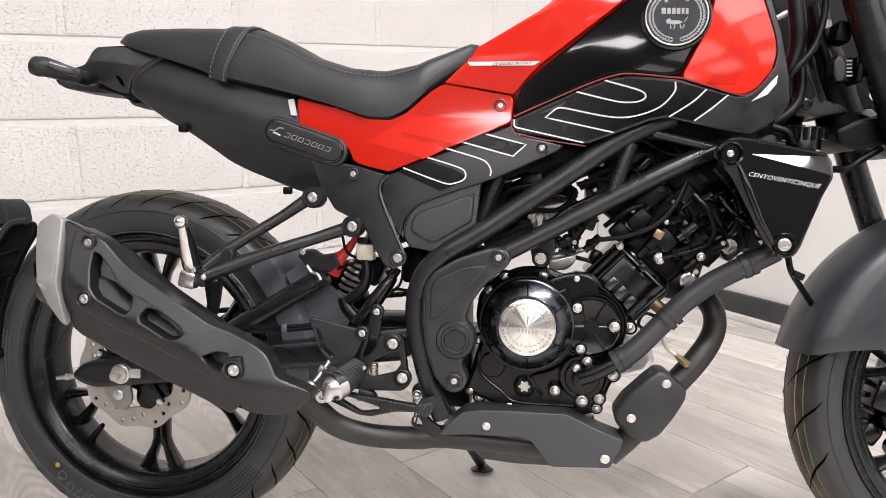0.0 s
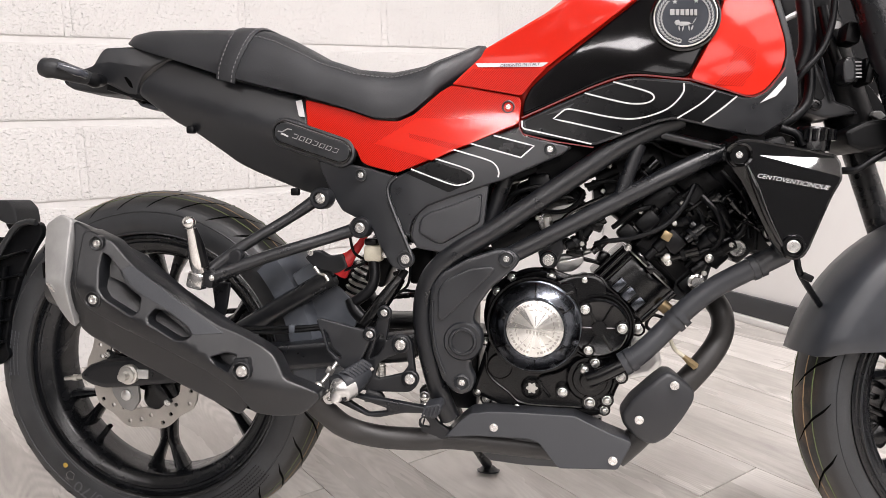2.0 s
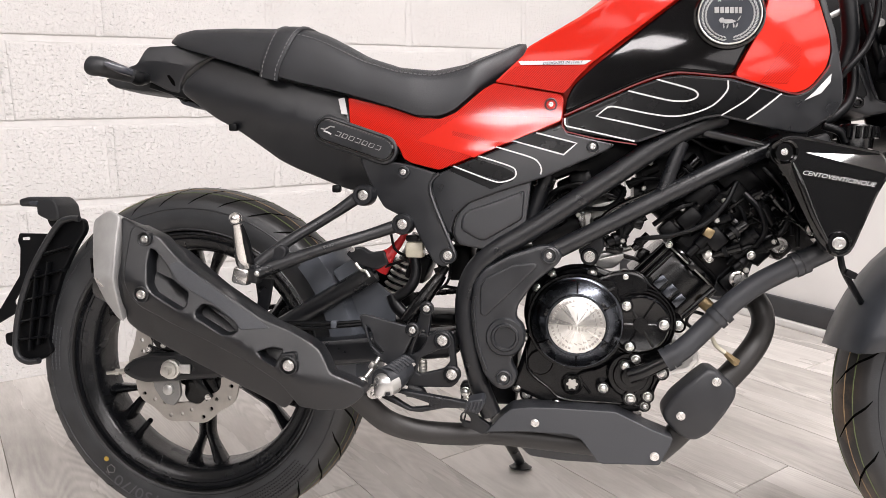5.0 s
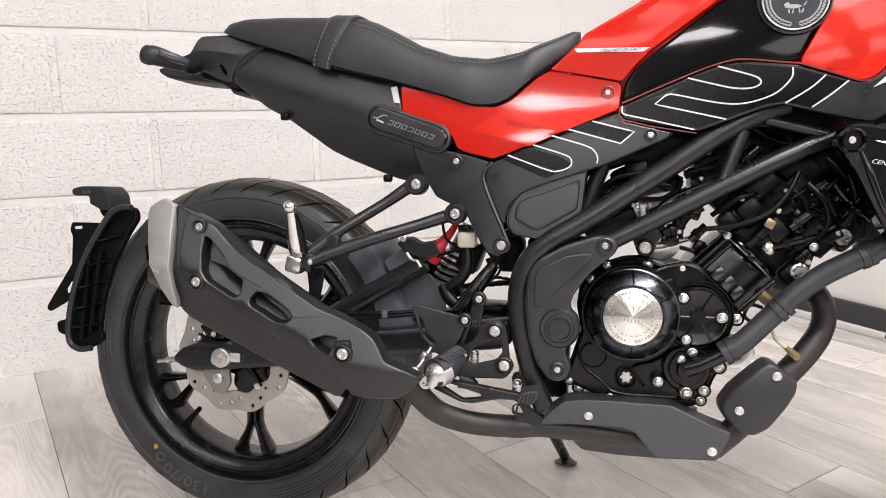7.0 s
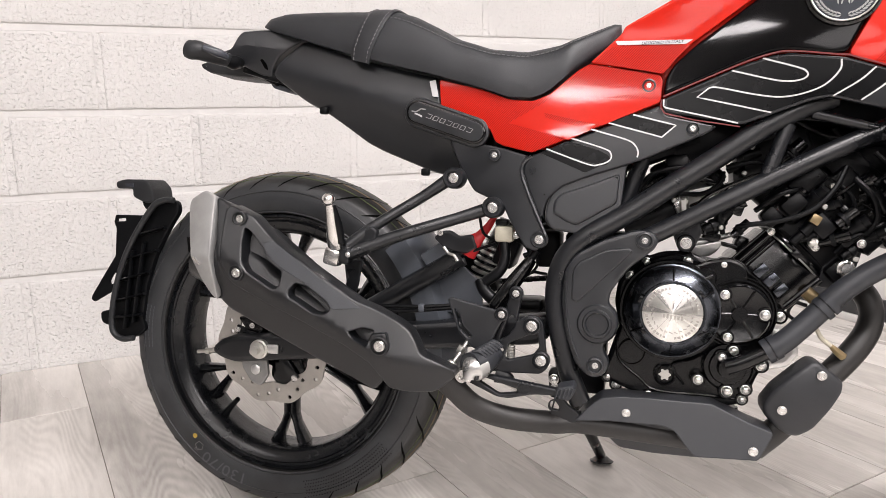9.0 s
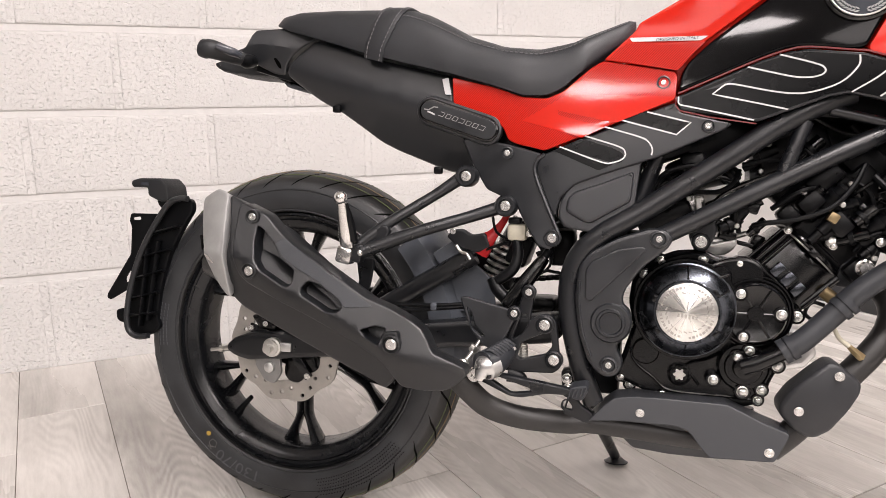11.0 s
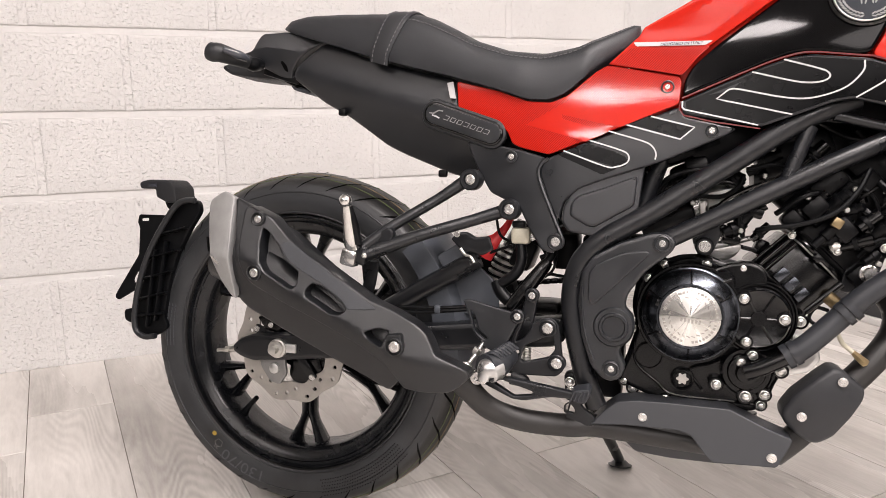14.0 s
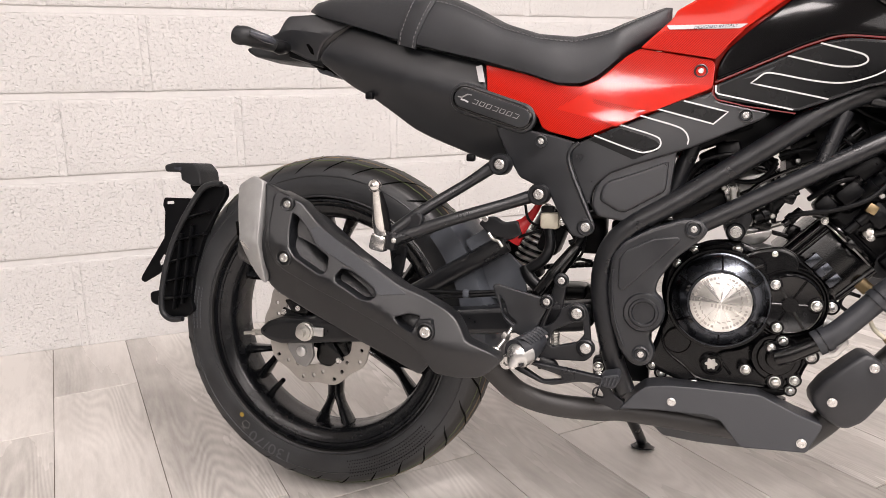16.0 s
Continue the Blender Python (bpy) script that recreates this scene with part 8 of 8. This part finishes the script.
    part("clamp_band", add_tube(bmesh.new(), [(1.009, -0.070, 0.857), (1.021, -0.070, 0.863), (1.031, -0.070, 0.868)], [0.0035, 0.0045, 0.0045], 10, flat=0.6), CASTGREY, BIKE, "cast metal cable clamp")
    for pts, r in (([(1.071, -0.090, 0.901), (1.070, -0.090, 0.854), (1.056, -0.095, 0.810), (1.030, -0.100, 0.778), (1.018, -0.090, 0.760)], 0.0050), ([(1.034, -0.070, 0.900), (1.040, -0.075, 0.850), (1.041, -0.075, 0.814), (1.033, -0.075, 0.782)], 0.0120), ([(1.048, -0.060, 0.813), (1.051, -0.065, 0.771), (1.046, -0.070, 0.738), (1.028, -0.075, 0.717), (1.011, -0.075, 0.707)], 0.0075), ([(1.102, -0.060, 0.640), (1.118, -0.070, 0.641), (1.140, -0.070, 0.656), (1.163, -0.070, 0.670)], 0.0055), ([(1.068, -0.050, 0.880), (1.078, -0.050, 0.839), (1.099, -0.040, 0.791)], 0.0070), ([(1.005, -0.090, 0.700), (1.028, -0.090, 0.691), (1.037, -0.090, 0.675)], 0.0060)):
        part("cable", add_tube(bmesh.new(), pts, r, 10), DARK, BIKE)
    part("headlamp_bracket", add_panel(bmesh.new(), [(1.131, 0.777), (1.151, 0.768), (1.180, 0.726), (1.187, 0.717), (1.157, 0.713), (1.140, 0.739)], -0.02, 0.01, 0.002), HEADBLACK, BIKE)
    part("cover_fold", add_tube(bmesh.new(), [(0.939, -0.183, 0.642), (0.951, -0.186, 0.613), (0.969, -0.186, 0.569), (0.989, -0.183, 0.534)], [0.0025, 0.0048, 0.0042, 0.0025], 10), GLOSS, BIKE)
    part("headlamp_shell", add_panel(bmesh.new(), [(1.079, 0.969), (1.194, 0.964), (1.207, 0.852), (1.190, 0.753), (1.155, 0.731), (1.114, 0.727), (1.085, 0.803)], 0.03, 0.08, 0.02, corner=0.02), HEADBLACK, BIKE, "black headlamp shell behind the fork")
    # added black filler boxes behind the radiator and the steering head
    bm = bmesh.new()
    add_box(bm, (1.037, 0.060, 0.707), (0.09, 0.08, 0.04), 0.006, 10)
    part("bay_filler_box", bm, HEADBLACK, BIKE)
    bm = bmesh.new()
    add_box(bm, (1.001, -0.000, 0.566), (0.075, 0.10, 0.11), 0.008, 20)
    part("bay_filler_box", bm, HEADBLACK, BIKE)
    part("headstock_cover", add_panel(bmesh.new(), [(1.005, 0.931), (1.068, 0.929), (1.089, 0.811), (1.058, 0.770), (1.037, 0.795), (1.024, 0.863)], -0.02, 0.05, 0.006, corner=0.01), HEADBLACK, BIKE)
    part("head_rib", add_tube(bmesh.new(), [(1.067, -0.058, 0.805), (1.076, -0.058, 0.772), (1.087, -0.058, 0.741)], 0.0022, 6), FRAME, BIKE)
    part("cable_bracket", add_panel(bmesh.new(), [(1.070, 0.853), (1.086, 0.854), (1.088, 0.843), (1.074, 0.840)], -0.075, 0.006, 0.001), CASTGREY, BIKE)
    # front brake
    bm = bmesh.new()
    add_lathe(bm, [(0.10, -0.002), (0.13, -0.002), (0.13, 0.002), (0.10, 0.002)], (0, 0.062, 0), n=60, closed=True)
    disc = part("front_brake_disc", bm, DISC, BIKE, "steel front brake disc")
    disc.matrix_basis = m
    bm = bmesh.new()
    add_box(bm, (-0.140, 0.062, -0.03), (0.06, 0.06, 0.10), 0.012, 20)
    add_box(bm, (-0.135, 0.02, -0.005), (0.050, 0.05, 0.05), 0.010, 20)
    add_box(bm, (-0.155, 0.03, -0.065), (0.030, 0.04, 0.035), 0.008, 35)
    add_lathe(bm, [(0.016, 0.0), (0.016, 0.012), (0.012, 0.016), (0, 0.016)], (-0.128, 0.022, -0.045), n=20)
    add_lathe(bm, [(0.016, 0.0), (0.016, 0.012), (0.012, 0.016), (0, 0.016)], (-0.118, 0.022, -0.085), n=20)
    for k in range(4):
        add_box(bm, (-0.165 + 0.004 * k, 0.024, 0.02 - 0.024 * k), (0.026, 0.012, 0.010), 0.003, 25)
    cal = part("front_caliper", bm, ENGINE, BIKE, "black front brake caliper")
    cal.matrix_basis = m
    part("handlebar", add_tube(bmesh.new(), [(0.86, -0.36, 1.04), (0.95, -0.22, 1.05), (1.02, -0.10, 1.02), (1.02, 0.10, 1.02), (0.95, 0.22, 1.05), (0.86, 0.36, 1.04)], 0.011, 12), FRAME, BIKE, "black handlebar")


build_front()


# ---- tyre prints and tread grooves ----
def on_sidewall(r, a):
    return Vector((r * math.cos(a), 0, r * math.sin(a)))


def build_tyre_details(root, r_out, width, sweep=1, cuts=22):
    h = width / 2
    # tread grooves: slanting strips laid over the shoulder, their black painting the shade in the cuts
    prof = [(r_out - 0.030, 0.965), (r_out - 0.0215, 0.91), (r_out - 0.0105, 0.66), (r_out - 0.0036, 0.38), (r_out + 0.0004, 0.06)]
    for s in (-1, 1):
        bm = bmesh.new()
        prev = None
        for j, (r, y) in enumerate(prof):
            a = sweep * (0.035 * j + 0.006 * j * j)
            w = 0.0046 / r * (0.35 if j in (0, 4) else 1)
            row = [bm.verts.new(((r + 0.0014) * math.cos(a + e * w), s * (y * h + 0.0004), (r + 0.0014) * math.sin(a + e * w))) for e in (-0.5, 0.5)]
            if prev:
                bm.faces.new((prev[0], prev[1], row[1], row[0]))
            prev = row
        first = part("tread_groove_shade", bm, GROOVE_SHADE, root)
        for k in range(cuts):
            m = pose(0, 0, 0, 0, 360 * (k + (0.25 if s > 0 else 0)) / cuts, 0)
            if k == 0:
                first.matrix_basis = m
            else:
                again(first, root, m)
    for y, m in ((-0.60, GREEN), (0.30, GREEN), (-0.34, TAN)):
        bm = bmesh.new()
        r = r_out - 0.0112 * (abs(y) / 0.66) ** 1.6 + 0.0010
        add_lathe(bm, [(r - 0.001, y * h - 0.0009), (r, y * h - 0.0009), (r, y * h + 0.0009), (r - 0.001, y * h + 0.0009)], (0, 0, 0), (0, 1, 0), 72, closed=True)
        part("tread_line", bm, m, root, "coloured mould line on the tread")
    for r, t in ((r_out - 0.036, 0.0014), (r_out - 0.072, 0.0016)):
        bm = bmesh.new()
        add_lathe(bm, [(r - t, h * 0.985), (r, h * 0.985 + 0.0012), (r + t, h * 0.985)], (0, 0, 0), (0, -1, 0), 96)
        bmesh.ops.delete(bm, geom=[f for f in bm.faces if len(f.verts) > 4], context="FACES")
        part("sidewall_line", bm, TYRE, root)


def curved_text(words, r, a_mid, height, y, flip_dir=1, gap=1.0):
    """Lettering bent round the wheel, read from the outside of the wheel's right side."""
    bm = bmesh.new()
    cu = bpy.data.curves.new("lettering", "FONT")
    cu.body, cu.size, cu.align_x = words, height, "CENTER"
    cu.resolution_u = 3
    ob = bpy.data.objects.new("lettering", cu)
    scene.collection.objects.link(ob)
    me = bpy.data.meshes.new_from_object(ob.evaluated_get(bpy.context.evaluated_depsgraph_get()))
    bpy.data.objects.remove(ob)
    vs = []
    for v in me.vertices:
        rr = r + v.co.y * flip_dir
        a = a_mid - flip_dir * v.co.x * gap / r
        vs.append(bm.verts.new((rr * math.cos(a), y, rr * math.sin(a))))
    for p in me.polygons:
        try:
            bm.faces.new([vs[i] for i in p.vertices])
        except ValueError:
            pass
    bpy.data.meshes.remove(me)
    return bm


build_tyre_details(REAR, 0.3060, 0.132, -1, 32)
build_tyre_details(FRONT, 0.293, 0.112)
part("sidewall_lettering", curved_text("130/70", 0.2500, radians(-114), 0.030, -0.0676, 1, 1.12), RAISED, REAR, "raised lettering 130/70")
AXLE = Vector((0, 0, 0.2990))
dot, mark = Vector((-0.165, -0.066, 0.118)) - AXLE, Vector((-0.156, -0.066, 0.100)) - AXLE
bm = bmesh.new()
add_lathe(bm, [(0.0045, 0.0), (0.0045, 0.0008), (0, 0.0010)], dot, n=14)
part("paint_dot", bm, YELLOW, REAR, "yellow paint dot")
part("print_mark", curved_text("27", 0.2570, math.atan2(mark.z, mark.x), 0.0100, -0.0676, 1, 1.0), PRINT, REAR, "small grey printed mark 27")
for k in range(5):
    u, v = [mark + Vector((math.cos(radians(e)), 0, math.sin(radians(e)))) * 0.0085 for e in (90 + 72 * k, 162 + 72 * k)]
    part("print_outline", add_tube(bmesh.new(), [(u.x, -0.0670, u.z), (v.x, -0.0670, v.z)], 0.0006, 5, 0), PRINT, REAR)
bm = bmesh.new()
for i in range(12):
    for j in range(3):
        c0 = on_sidewall(0.2525 + 0.0070 * j, radians(168 + 1.5 * i))
        add_box(bm, (c0.x, -0.0667, c0.z), (0.0016, 0.0010, 0.0048), 0.0, 0)
part("sidewall_small_print", bm, RAISED, REAR, "block of small raised print bars")
bm = bmesh.new()
for i in range(34):
    for j in range(6):
        a = radians(-78 + 1.15 * i + 0.55 * (j % 2))
        c0 = on_sidewall(0.248 + 0.0056 * j, a)
        add_lathe(bm, [(0.0014, 0.0), (0.0009, 0.0007), (0, 0.0007)], (c0.x, -0.0664, c0.z), n=6)
part("dimple_field", bm, DARK, REAR, "field of small dimples on the sidewall")

# ---- pieces of the floor and the wall ----
def build_planks():
    """Planks run almost across the room; end joints are staggered."""
    turn, wide, long = radians(5.3), 0.1905, 1.285
    ex, ey = Vector((math.cos(turn), math.sin(turn))), Vector((-math.sin(turn), math.cos(turn)))
    start = Vector((-0.3457, 1.993))
    rng = random.Random(4)
    for i in range(-24, 19):
        shift = {0: 0.014, 1: 0.60, 2: 0.55, 3: -0.720, 4: 0.25, 5: -0.734, 6: -0.20, 7: 0.10}.get(i, rng.uniform(0, long))
        for j in range(-8, 4):
            o = start + ex * (i * wide) + ey * (shift + j * long)
            g = 0.0007
            poly = [tuple(o + ex * a + ey * b) for a, b in ((g, 1.6 * g), (wide - g, 1.6 * g), (wide - g, long - 1.6 * g), (g, long - 1.6 * g))]
            for axis, lim, below in ((0, WALL_X, True), (0, LEFT_X, False), (1, WALL_Y + 0.003, True), (1, BACK_Y, False)):
                poly = clip(poly, axis, lim, below) if poly else poly
            if len(poly) < 3:
                continue
            mid = Vector((sum(p[0] for p in poly), sum(p[1] for p in poly))) / len(poly)
            m = Matrix.Translation((o.x, o.y, GROUND)) @ Matrix.Rotation(turn, 4, "Z")
            inv = m.inverted()
            bm = bmesh.new()
            top, low = [], []
            for p in poly:
                q = inv @ Vector((p[0], p[1], GROUND))
                c = inv @ Vector((mid.x, mid.y, GROUND))
                top.append(bm.verts.new(q + (c - q).normalized() * 0.0008))
                low.append((bm.verts.new((q.x, q.y, -0.0012)), bm.verts.new((q.x, q.y, -0.009))))
            bm.faces.new(top)
            for a in range(len(poly)):
                b = (a + 1) % len(poly)
                bm.faces.new((top[b], top[a], low[a][0], low[b][0]))
                bm.faces.new((low[b][0], low[a][0], low[a][1], low[b][1]))
            ob = part("plank", bm, LAMINATE, FLOOR, sharp=20)
            ob.matrix_basis = m


def block_mesh(wide, high, rng):
    """A concrete block with crumbled, paint-rounded edges; its face looks along -y."""
    bm = bmesh.new()
    w, h = wide / 2, high / 2
    loop = []
    for (ax, az), (bx, bz) in zip([(-w, -h), (w, -h), (w, h), (-w, h)], [(w, -h), (w, h), (-w, h), (-w, -h)]):
        steps = max(2, int(math.hypot(bx - ax, bz - az) / 0.018))
        loop += [(ax + (bx - ax) * i / steps, az + (bz - az) * i / steps) for i in range(steps)]
    rings = [[] for _ in range(5)]
    for x, z in loop:
        chip = abs(rng.gauss(0, 0.0011)) + (rng.uniform(0.001, 0.003) if rng.random() < 0.06 else 0)
        for ring, (d, y) in zip(rings, ((0.0, 0.024), (0.0, 0.0012), (0.0010 + chip * 0.6, -0.0022), (0.0030 + chip, -0.0037), (0.010, -0.0040))):
            ring.append(bm.verts.new((x - math.copysign(min(d, abs(x)), x) * (abs(x) > w - 0.012), y, z - math.copysign(min(d, abs(z)), z) * (abs(z) > h - 0.012))))
    for lo, hi in zip(rings, rings[1:]):
        for i in range(len(loop)):
            j = (i + 1) % len(loop)
            bm.faces.new((lo[i], lo[j], hi[j], hi[i]))
    bm.faces.new(rings[-1])
    bmesh.ops.recalc_face_normals(bm, faces=bm.faces)
    return bm


def build_blocks():
    joint = 0.017
    rng = random.Random(11)
    meshes, uprights = {}, []
    for row in range(-1, 11):
        z0 = COURSE0 + row * COURSE
        x_first = -0.057 if row % 2 == 0 else -0.057 + MODULE / 2
        for k in range(-10, 6):
            xa, xb = x_first + k * MODULE + 0.008, x_first + (k + 1) * MODULE - 0.008
            xa, xb = max(xa, LEFT_X), min(xb, WALL_X)
            za, zb = (GROUND - 0.004 if row == -1 else z0 + joint / 2), min(HIGH + GROUND, z0 + COURSE - joint / 2)
            if xb - xa < 0.02 or zb - za < 0.02:
                continue
            key = (round(xb - xa, 3), round(zb - za, 3), rng.randrange(3))
            if key not in meshes:
                meshes[key] = bpy.data.meshes.new("block")
                block_mesh(key[0], key[1], rng).to_mesh(meshes[key])
                meshes[key].materials.append(BLOCKPAINT)
                for p in meshes[key].polygons:
                    p.use_smooth = True
                meshes[key].set_sharp_from_angle(angle=radians(62))
            if xb < WALL_X - 0.02:
                uprights.append((xb + 0.008, (za + zb) / 2, zb - za))
            ob = new("block", meshes[key])
            ob.parent = NORTH
            ob.location = ((xa + xb) / 2, WALL_Y + 0.0065, (za + zb) / 2)
    verts, faces = [], []
    for x, z, h in uprights:
        s = len(verts)
        for px, py in ((x - 0.0095, WALL_Y + 0.0100), (x - 0.0095, WALL_Y + 0.0031), (x + 0.0095, WALL_Y + 0.0031), (x + 0.0095, WALL_Y + 0.0100)):
            verts += [(px, py, z - h / 2 + 0.001), (px, py, z + h / 2 - 0.001)]
        faces += [(s, s + 2, s + 3, s + 1), (s + 2, s + 4, s + 5, s + 3), (s + 4, s + 6, s + 7, s + 5), (s + 1, s + 3, s + 5, s + 7), (s, s + 6, s + 4, s + 2)]
    me = bpy.data.meshes.new("mortar")
    me.from_pydata(verts, [], faces)
    me.materials.append(BLOCKPAINT)
    mortar = new("mortar", me)
    mortar.parent = NORTH


build_planks()
build_blocks()
